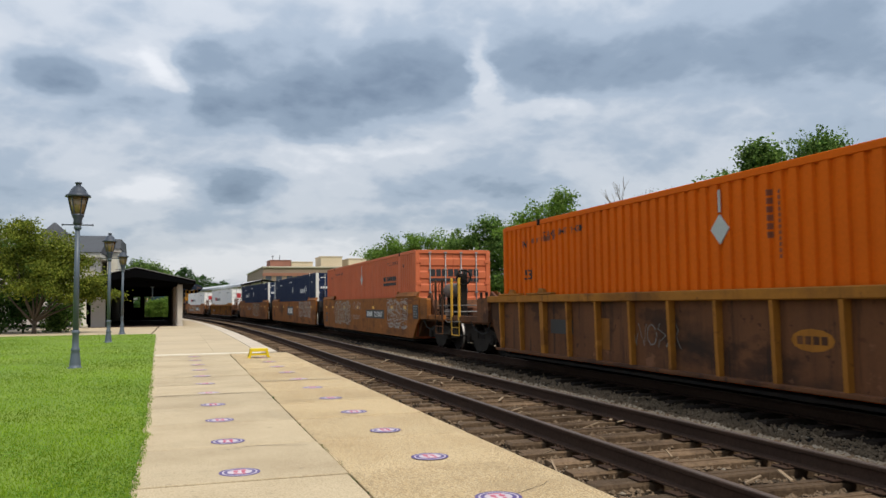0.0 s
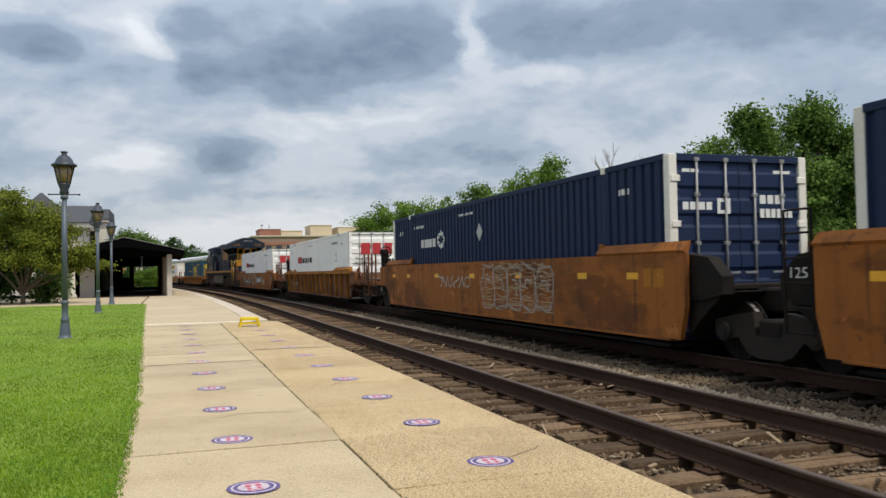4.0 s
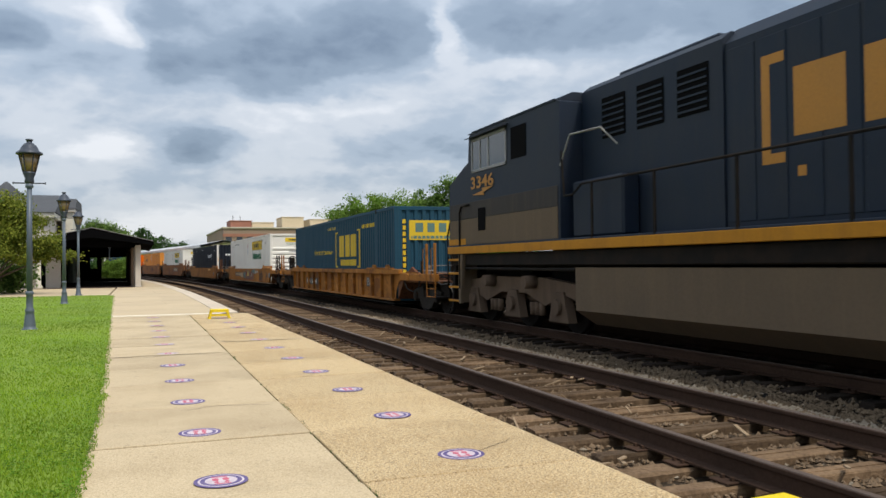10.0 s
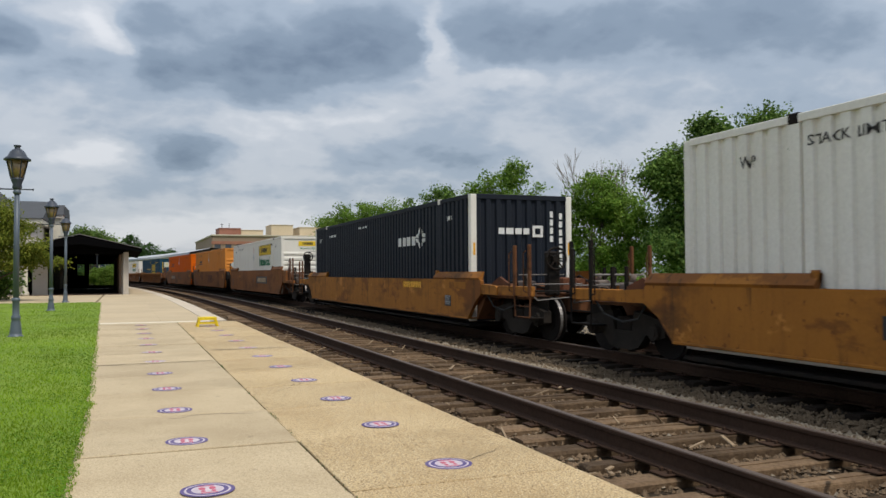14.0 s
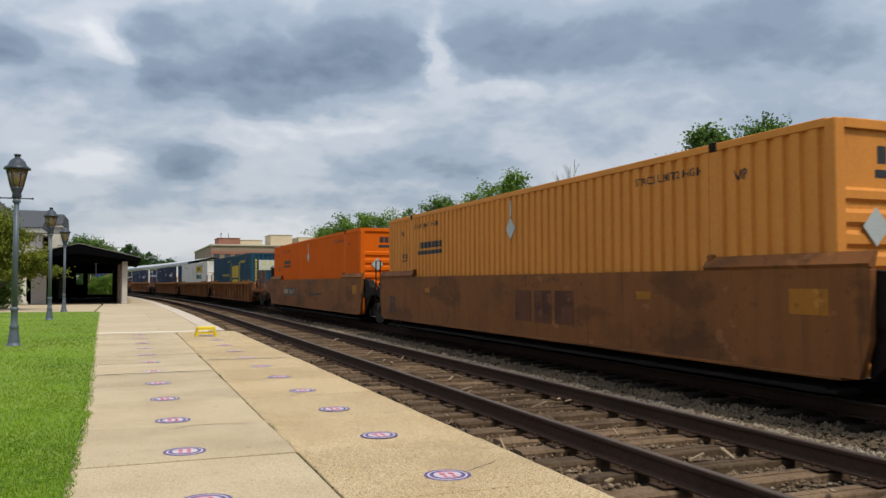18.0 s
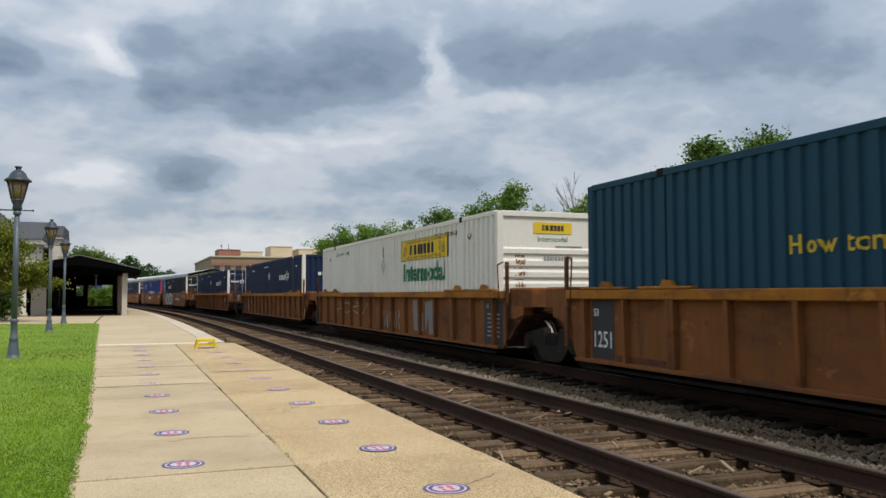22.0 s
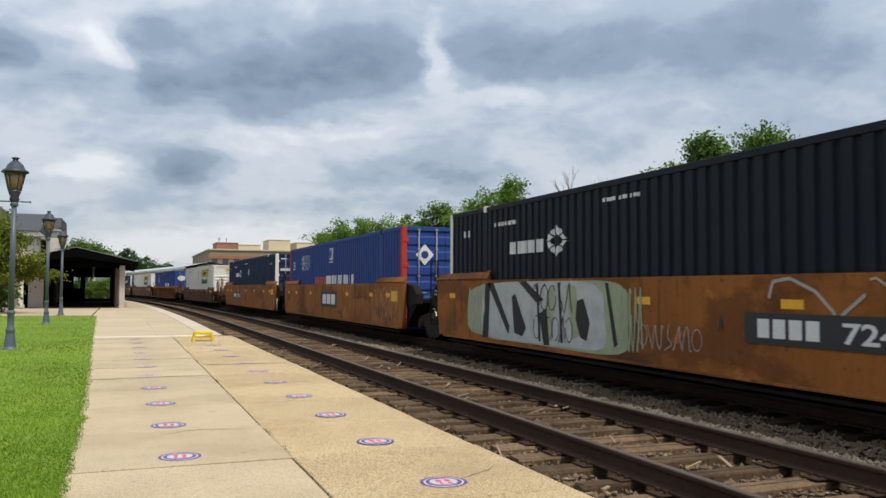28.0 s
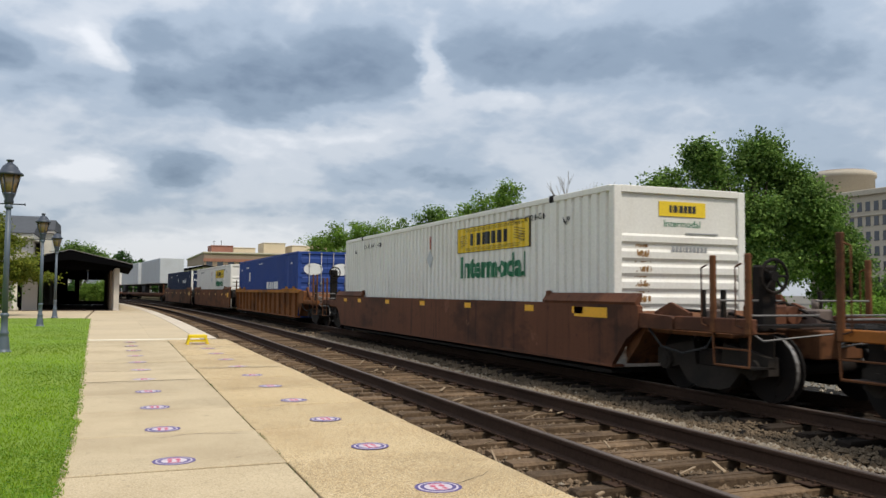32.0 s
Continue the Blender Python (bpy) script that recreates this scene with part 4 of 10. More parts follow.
C_YELLOW = steel_paint("weathered_yellow_car_paint", (0.36, 0.142, 0.022), 0.45, (0.14, 0.05, 0.014), 0.65, 1.0, (0.06, 0.028, 0.012))
C_DKRED = steel_paint("dark_oxide_car_paint", (0.135, 0.052, 0.026), 0.5, (0.05, 0.022, 0.013), 0.7, 0.8, (0.025, 0.014, 0.010))
C_TANBROWN = steel_paint("tan_brown_car_paint", (0.225, 0.084, 0.024), 0.4, (0.085, 0.034, 0.014), 0.7, 0.75, (0.06, 0.03, 0.016))
C_CHORD = steel_paint("ochre_chord_paint", (0.38, 0.150, 0.018), 0.4, (0.13, 0.046, 0.013), 0.65, 0.7, (0.06, 0.028, 0.012))
C_RIBBROWN = steel_paint("rust_brown_car_paint", (0.165, 0.062, 0.022), 0.5, (0.06, 0.025, 0.012), 0.7, 1.0, (0.025, 0.014, 0.010))
L_BLUE = steel_paint("dark_blue_engine_paint", (0.006, 0.0145, 0.031), 0.25, (0.03, 0.028, 0.026), 0.5, gloss=0.28)
L_GREYDIRT = steel_paint("dusty_dark_engine_paint", (0.120, 0.088, 0.058), 0.5, (0.165, 0.115, 0.070), 0.7)
L_YELLOW = steel_paint("engine_yellow_paint", (0.46, 0.20, 0.014), 0.4, (0.20, 0.085, 0.018), 0.6)
L_DUSTBLUE = steel_paint("half_dusty_engine_paint", (0.042, 0.038, 0.036), 0.5, (0.085, 0.064, 0.046), 0.65)
L_TRUCK = steel_paint("dusty_truck_steel", (0.125, 0.085, 0.057), 0.4, (0.03, 0.022, 0.017), 0.8)

PITCH, DEPTH = 0.262, 0.040


def wave(y):
    """Depth of the side sheet's corrugation at y."""
    u = (y % PITCH) / PITCH
    if u < 0.52:
        return 0.0
    if u < 0.60:
        return DEPTH * (u - 0.52) / 0.08
    if u < 0.92:
        return DEPTH
    return DEPTH * (1 - (u - 0.92) / 0.08)


def breaks(y0, y1):
    k = math.floor(y0 / PITCH)
    while k * PITCH < y1:
        for u in (0.0, 0.52, 0.60, 0.92):
            y = (k + u) * PITCH
            if y0 + 1e-4 < y < y1 - 1e-4:
                yield y
        k += 1


def sheet_side(bm, sx):
    """One corrugated side sheet, with its flat strips at the lifting posts."""
    for y0, y1 in ((0.14, 1.90), (2.08, 14.07), (14.25, LONG - 0.14)):
        ys = [y0] + list(breaks(y0, y1)) + [y1]
        for z0, z1 in ((0.16, 2.80),):
            a = [bm.verts.new((sx * (HALF - 0.012 - wave(y)), y, z0)) for y in ys]
            b = [bm.verts.new((sx * (HALF - 0.012 - wave(y)), y, z1)) for y in ys]
            for k in range(len(ys) - 1):
                q = [a[k], a[k + 1], b[k + 1], b[k]]
                bm.faces.new(q if sx > 0 else q[::-1])


def conform(bm, offset=0.006):
    """Lays flat paint, drawn in (y, z), on the corrugated west side."""
    ys = [v.co.y for v in bm.verts]
    for y in list(breaks(min(ys), max(ys))):
        bmesh.ops.bisect_plane(bm, geom=bm.verts[:] + bm.edges[:] + bm.faces[:], plane_co=(0, y, 0), plane_no=(0, 1, 0), dist=1e-5)
    for v in bm.verts:
        y = v.co.y
        d = min(wave(y - 1e-4), wave(y + 1e-4))
        v.co.x = -(HALF - 0.012 - d + offset + v.co.x)


def quad_yz(bm, y0, y1, z0, z1, x=0.0, shear=0.0):
    v = [bm.verts.new((x, y, z)) for y, z in ((y0, z0), (y1, z0), (y1 + shear, z1), (y0 + shear, z1))]
    bm.faces.new(v)


def poly_yz(bm, pts, x=0.0):
    bm.faces.new([bm.verts.new((x, y, z)) for y, z in pts])


LETTERS = {}


def letters(body, height, bold=0.0):
    """Vertices and faces of a line of lettering, its cap height and left edge at zero."""
    key = (body, bold)
    if key not in LETTERS:
        cu = bpy.data.curves.new("lettering", 'FONT')
        cu.body = body
        cu.offset = bold
        cu.resolution_u = 2
        ob = bpy.data.objects.new("lettering", cu)
        scene.collection.objects.link(ob)
        me = bpy.data.meshes.new_from_object(ob)
        vs = [v.co.copy() for v in me.vertices]
        fs = [tuple(p.vertices) for p in me.polygons]
        bpy.data.objects.remove(ob)
        bpy.data.meshes.remove(me)
        bpy.data.curves.remove(cu)
        x0 = min(v.x for v in vs)
        top = max(v.y for v in vs)
        LETTERS[key] = ([((v.x - x0) / top, v.y / top) for v in vs], fs)
    vs, fs = LETTERS[key]
    return [(x * height, y * height) for x, y in vs], fs


def write_yz(bm, body, y_left, z, height, width=None, bold=0.0, x=0.0):
    """Lettering on the west side: reads towards -y."""
    vs, fs = letters(body, height, bold)
    k = 1.0 if width is None else width / max(u for u, v in vs)
    made = [bm.verts.new((x, y_left - u * k, z + v)) for u, v in vs]
    for f in fs:
        bm.faces.new([made[i] for i in f])


def write_xz(bm, body, x_left, z, height, y, width=None, bold=0.0):
    vs, fs = letters(body, height, bold)
    k = 1.0 if width is None else width / max(u for u, v in vs)
    made = [bm.verts.new((x_left + u * k, y, z + v)) for u, v in vs]
    for f in fs:
        bm.faces.new([made[i] for i in f])


def bars_yz(bm, y_left, y_right, z0, z1, weights, gap=0.16, x=0.0, shear=0.0):
    """Plain bars in a row, in place of marks that are not spelled out."""
    total = sum(weights) + gap * (len(weights) - 1)
    unit = (y_left - y_right) / total
    y = y_left
    for w in weights:
        quad_yz(bm, y - w * unit, y, z0, z1, x, shear)
        y -= (w + gap) * unit


def bars_xz(bm, x0, x1, z0, z1, weights, y, gap=0.16):
    total = sum(weights) + gap * (len(weights) - 1)
    unit = (x1 - x0) / total
    x = x0
    for w in weights:
        v = [bm.verts.new(p) for p in ((x, y, z0), (x + w * unit, y, z0), (x + w * unit, y, z1), (x, y, z1))]
        bm.faces.new(v)
        x += (w + gap) * unit


def box_shell(t, paint, post, end, roof=None):
    """The frame and sheets of a 53-foot box: origin at the middle of its near end's foot."""
    for sx in (-1, 1):
        stock(("c_side", sx), "side_sheet", lambda bm: sheet_side(bm, sx), paint, t)
        def top(bm):
            box(bm, sx * (HALF - 0.07), sx * HALF, 0.13, LONG - 0.13, 2.79, TALL - 0.006, 0.008)
        stock(("c_top", sx), "top_rail", top, paint, t)
        def low(bm):
            box(bm, sx * (HALF - 0.09), sx * HALF, 0.13, LONG - 0.13, 0.02, 0.17, 0.01)
        stock(("c_low", sx), "bottom_rail", low, paint, t)
        for k, y0 in enumerate((0.0, LONG - 0.15)):
            def cp(bm):
                box(bm, sx * (HALF - 0.15), sx * HALF, y0, y0 + 0.15, 0.02, TALL - 0.02, 0.012)
            stock(("c_post", sx, k), "corner_post", cp, post, t)
        for k, y0 in enumerate((1.90, 14.07)):
            def sp(bm):
                box(bm, sx * (HALF - 0.06), sx * (HALF - 0.008), y0, y0 + 0.18, 0.05, TALL - 0.03, 0.006)
            lift = stock(("c_lift", sx, k), "lifting_post", sp, paint, t)
            def cast(bm):
                box(bm, sx * (HALF - 0.15), sx * (HALF + 0.004), y0 + 0.005, y0 + 0.175, TALL - 0.115, TALL + 0.012, 0.012)
                box(bm, sx * (HALF - 0.02), sx * (HALF + 0.008), y0 + 0.055, y0 + 0.125, TALL - 0.085, TALL - 0.03, 0.006)
            stock(("c_cast", sx, k), "corner_casting", cast, M_STEEL_DK if post is not P_POSTWHITE else P_POSTWHITE, lift, "worn steel lifting casting")
    def roofing(bm):
        ys = [0.1] + [0.1 + (LONG - 0.2) * k / 48 for k in range(1, 48)] + [LONG - 0.1]
        a = [bm.verts.new((-HALF + 0.05, y, TALL - 0.02 - 0.012 * (k % 2))) for k, y in enumerate(ys)]
        b = [bm.verts.new((HALF - 0.05, y, TALL - 0.02 - 0.012 * (k % 2))) for k, y in enumerate(ys)]
        for k in range(len(ys) - 1):
            bm.faces.new([a[k], b[k], b[k + 1], a[k + 1]])
    stock("c_roof", "roof_sheet", roofing, roof or paint, t)
    def under(bm):
        box(bm, -HALF + 0.08, HALF - 0.08, 0.1, LONG - 0.1, 0.06, 0.14)
    stock("c_floor", "floor", under, M_STEEL_DK, t)
    def back(bm):
        box(bm, -HALF + 0.14, HALF - 0.14, LONG - 0.08, LONG - 0.03, 0.1, TALL - 0.08, 0.01)
    stock("c_back", "end_wall", back, paint, t)
    def header(bm):
        box(bm, -HALF + 0.14, HALF - 0.14, 0.004, 0.12, TALL - 0.13, TALL - 0.012, 0.01)
    stock("c_header", "header", header, paint, t)
    def sill(bm):
        box(bm, -HALF + 0.14, HALF - 0.14, 0.004, 0.12, 0.02, 0.16, 0.01)
    stock("c_sill", "sill", sill, paint, t)
    if end == "doors":
        for sx in (-1, 1):
            def door(bm):
                x0, x1 = (-HALF + 0.155, -0.006) if sx < 0 else (0.006, HALF - 0.155)
                out = [(0.085, 0.17), (0.045, 0.17)]
                for z in (0.24, 0.66, 1.08, 1.50, 1.92, 2.34):
                    out += [(0.045, z), (0.016, z + 0.05), (0.016, z + 0.24), (0.045, z + 0.29)]
                slab(bm, out + [(0.045, TALL - 0.14), (0.085, TALL - 0.14)], 0, x0, x1)
            d = stock(("c_door", sx), "door", door, paint, t)
            for u in (0.27, 0.80):
                def lock(bm):
                    rod(bm, (sx * u, -0.004, 0.10), (sx * u, -0.004, TALL - 0.07), 0.019, 8)
                    for z in (0.13, 0.75, 1.5, 2.25, TALL - 0.10):
                        box(bm, sx * u - 0.045, sx * u + 0.045, -0.028, 0.03, z - 0.03, z + 0.03, 0.006)
                    box(bm, min(sx * u, sx * (u - 0.22)), max(sx * u, sx * (u - 0.22)), -0.03, -0.012, 1.02, 1.055, 0.004)
                stock(("c_lock", sx, u), "lock_rod", lock, M_GALV, d, "galvanised lock rod")
            for z in (0.35, 1.05, 1.8, 2.5):
                def hinge(bm):
                    box(bm, sx * (HALF - 0.03), sx * (HALF - 0.19), -0.016, 0.04, z - 0.05, z + 0.05, 0.006)
                stock(("c_hinge", sx, z), "hinge", hinge, post, d)
    elif end == "ribs_across":
        def wall(bm):
            out = [(0.09, 0.14), (0.05, 0.14)]
            for z in (0.26, 0.50, 0.74, 0.98, 1.22, 1.46, 1.70):
                out += [(0.05, z - 0.02), (0.012, z + 0.03), (0.012, z + 0.13), (0.05, z + 0.18)]
            out += [(0.05, 1.95), (0.012, 1.99), (0.012, 2.08), (0.05, 2.12), (0.05, TALL - 0.1), (0.09, TALL - 0.1)]
            slab(bm, out, 0, -HALF + 0.14, HALF - 0.14)
        stock("c_ribs", "end_sheet", wall, paint, t)
    else:
        def wall(bm):
            n = 9
            w = 2 * (HALF - 0.14)
            xs, ds = [], []
            for k in range(n):
                for u, d in ((0.0, 0.012), (0.40, 0.012), (0.52, 0.06), (0.88, 0.06)):
                    xs.append(-HALF + 0.14 + (k + u) * w / n)
                    ds.append(d)
            xs.append(HALF - 0.14)
            ds.append(0.012)
            a = [bm.verts.new((x, d, 0.14)) for x, d in zip(xs, ds)]
            b = [bm.verts.new((x, d, TALL - 0.1)) for x, d in zip(xs, ds)]
            for k in range(len(xs) - 1):
                bm.faces.new([a[k], a[k + 1], b[k + 1], b[k]])
        stock("c_upright", "end_sheet", wall, paint, t)


M_GALV = material("dull_galvanised_steel", (0.30, 0.30, 0.30), 0.5, 0.5, stain=(0.16, 0.12, 0.09), stain_scale=2.0, stain_amount=0.5)
M_SILVER = material("silver_sticker", (0.46, 0.49, 0.48), 0.45, stain_amount=0.3)
M_RUST = material("rust_stain", (0.30, 0.16, 0.05), 0.9, stain=(0.16, 0.08, 0.03), stain_scale=6.0, stain_amount=0.8)


def paint_part(t, name, mat, draw, label="", end=False, offset=0.006, key=None):
    """Paint or a sticker on a box: drawn in (y, z) on the west side or, for an end, in place."""
    def f(bm):
        draw(bm)
        if not end:
            conform(bm, offset)
    ob = stock(key, name, f, mat, t, label) if key else part(name, built(f), mat, t, label)
    if name in ("stencilling", "end_mark", "scrawl", "name_mark", "lettering", "end_number", "length_mark", "door_mark", "end_sign", "white_mark"):
        ob["kind"] = "stuff"
    return ob


def small_marks(t, mat, key, words=False):
    """Capacity and number marks too small to read."""
    def draw(bm):
        if words:
            write_yz(bm, "STACK LIMIT 2 HIGH", 3.75, 2.52, 0.11, 1.5, 0.012)
            write_yz(bm, "WP", 1.6, 2.36, 0.13, 0.24, 0.012)
            write_yz(bm, "STACK LIMIT 2 HIGH", 13.95, 2.50, 0.12, 1.75, 0.012)
            write_yz(bm, "WP", 15.05, 2.36, 0.15, 0.28, 0.012)
            return
        a, b, h = (13.7, 12.7, 0.08) if key == "white" else (3.6, 2.3, 0.11)
        bars_yz(bm, a, b, 2.44, 2.44 + h, (0.8, 0.8, 0.8, 0.5, 0.8, 0.8, 0.8, 0.8, 0.8, 0.8), 0.35)
        bars_yz(bm, 1.55, 1.15, 2.36, 2.46, (1, 0.8, 1), 0.3)
        bars_yz(bm, 9.6, 8.6, 2.56, 2.62, (1, 1, 1, 1, 1, 1, 1), 0.4)
        bars_yz(bm, 15.4, 15.0, 2.3, 2.44, (1, 1), 0.3)
    paint_part(t, "stencilling", mat, draw, "small stencilled numbers and marks", key=("marks", key))


def placard(t, y, z, mat, key):
    """A diamond-shaped hazard frame."""
    def draw(bm):
        slab(bm, [(y, z - 0.215), (y + 0.205, z), (y, z + 0.215), (y - 0.205, z)], 0, -HALF - 0.004, -HALF + 0.012)
    plate = paint_part(t, "placard", mat, draw, "diamond placard holder", True, key=("placard", key))
    if key == "silver":
        return
    def strip(bm):
        box(bm, -HALF - 0.003, -HALF + 0.012, y - 0.022, y + 0.022, z + 0.24, z + 0.56)
    paint_part(plate, "placard_strip", M_STRIPRED if key == "jb" else mat, strip, "narrow strip over the placard", True, key=("placard_strip", key))


M_STRIPRED = material("red_strip_paint", (0.42, 0.08, 0.04), 0.6, stain_amount=0.3)
M_SIGNTAN = material("rusty_tan_sign_edge", (0.42, 0.25, 0.15), 0.7, stain=(0.25, 0.11, 0.05), stain_scale=5)
M_SIGNBLUE = material("blue_sign_print", (0.03, 0.12, 0.33), 0.6, stain_amount=0.3)


def freight_box(scheme, s, up=0.0):
    """One box of a given livery whose near end stands at distance s along the train."""
    kind, paint, post, end, label = SCHEMES[scheme]
    t = thing("shipping_container", label, "shipping container", (0, 0, 0), "containers on the train")
    box_shell(t, paint, post, end)
    if kind == "jb":
        def plate(bm):
            quad_yz(bm, 2.85, 6.35, 2.04, 2.60)
        paint_part(t, "name_panel", M_SIGNYELLOW, plate, "yellow sign panel", key="jb1")
        def frame_(bm):
            for a, b, c, d in ((2.85, 6.35, 2.588, 2.60), (2.85, 6.35, 2.04, 2.052), (2.85, 2.875, 2.04, 2.60), (6.325, 6.35, 2.04, 2.60)):
                quad_yz(bm, a, b, c, d)
            bars_yz(bm, 5.62, 3.78, 2.19, 2.45, (0.30, 0.09, 0.48, 0.09, 0.52, 0.46, 0.52, 0.40), 0.22)
            for z in (2.085, 2.11, 2.135, 2.50, 2.525, 2.55):
                quad_yz(bm, 3.2, 5.9, z, z + 0.007)
            # thin scrollwork at both ends
            for c, w in ((6.0, 1), (3.28, -1)):
                for k in range(5):
                    poly_yz(bm, [(c - 0.2 * w, 2.46 - 0.05 * k), (c + 0.18 * w, 2.40 - 0.052 * k), (c + 0.18 * w, 2.388 - 0.052 * k), (c - 0.2 * w, 2.448 - 0.05 * k)])
                for r_ in (0.085, 0.05):
                    ring_ = [(c + 0.12 * w + r_ * math.cos(k * 0.628), 2.24 + r_ * math.sin(k * 0.628)) for k in range(11)]
                    for (a, b), (d, e_) in zip(ring_, ring_[1:]):
                        poly_yz(bm, [(a, b), (d, e_), (d * 0.88 + (c + 0.12 * w) * 0.12, e_ * 0.88 + 2.24 * 0.12), (a * 0.88 + (c + 0.12 * w) * 0.12, b * 0.88 + 2.24 * 0.12)])
        paint_part(t, "name_mark", M_BLACK, frame_, "dark bars and scrolls on the panel", key="jb2", offset=0.010)
        def word(bm):
            write_yz(bm, "Intermodal", 6.14, 1.50, 0.46, 3.14, 0.035)
        paint_part(t, "lettering", M_GREEN, word, "green lettering", key="jb3", offset=0.014)
        small_marks(t, M_STENCIL, "words", True)
        placard(t, 8.1, 1.98, P_GREYBOX, "jb")
        def eplate(bm):
            box(bm, -0.42, 0.50, 0.036, 0.048, 2.42, 2.66)
        paint_part(t, "end_panel", M_SIGNYELLOW, eplate, "small yellow sign panel", True, key="jb4")
        def ebars(bm):
            bars_xz(bm, -0.22, 0.30, 2.48, 2.60, (0.5, 0.15, 0.75, 0.15, 0.9, 0.8, 0.9, 0.75), 0.033, 0.2)
        paint_part(t, "end_sign", M_BLACK, ebars, "dark bars on the sign", True, key="jb5")
        def eword(bm):
            write_xz(bm, "Intermodal", -0.32, 2.25, 0.11, 0.046, 0.72, 0.01)
        paint_part(t, "end_lettering", M_GREEN, eword, "small green lettering", True, key="jb7")
        def enum(bm):
            bars_xz(bm, -0.2, 0.5, 1.84, 1.93, (1, 1, 1, 0.5, 1, 1, 1, 1, 1, 1), 0.0105, 0.3)
            box(bm, 0.1, 0.75, 0.028, 0.04, 2.14, 2.16)
        paint_part(t, "end_number", M_GREYPAINT, enum, "grey stencilled number", True, key="jb8")
        if scheme == "jb_rusty":
            def rust(bm):
                rng = random.Random(4)
                for z in (0.28, 0.52, 0.76, 1.0, 1.24, 1.48, 1.72):
                    for k in range(26):
                        x = -0.74 + rng.gauss(0, 0.06)
                        w, h = rng.uniform(0.004, 0.018), rng.uniform(0.03, 0.11)
                        z_ = z + 0.03 + rng.uniform(-0.01, 0.02)
                        d_ = 0.0092 + 0.0001 * k
                        bm.faces.new([bm.verts.new(p) for p in ((x - w * 0.4, d_, z_), (x + w * 0.4, d_, z_ + 0.006), (x + w, d_, z_ + 0.10 * h / 0.11), (x - w, d_, z_ + 0.10 * h / 0.11))])
                        u_ = z + 0.16 + rng.uniform(0.0, 0.02)
                        if k % 2:
                            bm.faces.new([bm.verts.new(p) for p in ((x - w, d_ + 0.036, u_ + 0.02), (x + w, d_ + 0.036, u_ + 0.02), (x + w * 0.6, d_ + 0.036, u_ + 0.07), (x - w * 0.6, d_ + 0.036, u_ + 0.07))])
            paint_part(t, "rust_stain", M_RUST, rust, "orange rust stains", True)
    elif kind == "xpo":
        def red(bm):
            bars_yz(bm, 13.1, 11.8, 1.70, 2.06, (1, 0.9, 1), 0.12)
        paint_part(t, "red_name_mark", M_RED, red, "red name bars", key="xp1")
        def dark(bm):
            bars_yz(bm, 11.75, 8.7, 1.70, 1.97, (0.7, 0.85, 0.85, 0.3, 0.7, 0.5, 0.3, 0.75, 0.7), 0.2)
        paint_part(t, "black_name_mark", M_BLACK, dark, "black name bars", key="xp2")
        small_marks(t, M_GREYPAINT, "grey")
        def ring(bm):
            for k in range(14):
                a, b = 2 * math.pi * k / 14, 2 * math.pi * (k + 1) / 14
                poly_yz(bm, [(2.62 + 0.2 * math.cos(a), 1.83 + 0.19 * math.sin(a)), (2.62 + 0.2 * math.cos(b), 1.83 + 0.19 * math.sin(b)), (2.62 + 0.15 * math.cos(b), 1.83 + 0.14 * math.sin(b)), (2.62 + 0.15 * math.cos(a), 1.83 + 0.14 * math.sin(a))])
        paint_part(t, "scrawl", M_GREYPAINT, ring, "faint grey scrawled ring", key="xp6")
        def dred(bm):
            bars_xz(bm, -0.74, 0.64, 1.92, 2.40, (1, 0.9, 1), 0.012, 0.22)
        paint_part(t, "door_name_mark", M_RED, dred, "large red name bars", True, key="xp3")
        def dtx(bm):
            write_xz(bm, "WARNING", -1.02, 1.66, 0.13, 0.012, 0.80, 0.02)
            write_xz(bm, "HIGH CUBE", -1.02, 1.48, 0.13, 0.012, 0.86, 0.02)
            bars_xz(bm, 0.30, 0.9, 1.62, 1.72, (1, 1, 1, 1), 0.012, 0.3)
            bars_xz(bm, 0.30, 1.0, 1.47, 1.57, (1, 1, 1, 1, 1, 1), 0.012, 0.3)
        paint_part(t, "door_lettering", M_BLACK, dtx, "grey warning lettering", True, key="xp4")
        def trim(bm):
            box(bm, -HALF + 0.01, HALF - 0.01, -0.006, 0.003, TALL - 0.035, TALL - 0.008)
            for a, b in ((-HALF + 0.012, -HALF + 0.035), (HALF - 0.035, HALF - 0.012)):
                box(bm, a, b, -0.006, -0.001, 0.05, TALL - 0.036)
        paint_part(t, "edge_seal", M_BLACK, trim, "dark worn edge round the doors", True, key="xp7")
    elif kind == "umax":
        y0 = 3.0 if scheme.endswith("near") else 10.72
        def mark(bm):
            bars_yz(bm, y0 + 2.25, y0 + 0.85, 1.84, 2.08, (0.8, 1, 0.9, 0.8), 0.22)
            c, d = y0 + 0.40, 2.02
            tips = [(0.42, 0.0), (0.0, 0.30), (-0.42, 0.0), (0.0, -0.30)]
            for k in range(4):
                (a, b), (e_, f_) = tips[k], tips[(k + 1) % 4]
                for lo, hi in ((0.06, 0.46), (0.54, 0.94)):
                    p, q = (a + (e_ - a) * lo, b + (f_ - b) * lo), (a + (e_ - a) * hi, b + (f_ - b) * hi)
                    poly_yz(bm, [(c + p[0], d + p[1]), (c + q[0], d + q[1]), (c + q[0] * 0.52, d + q[1] * 0.52), (c + p[0] * 0.52, d + p[1] * 0.52)])
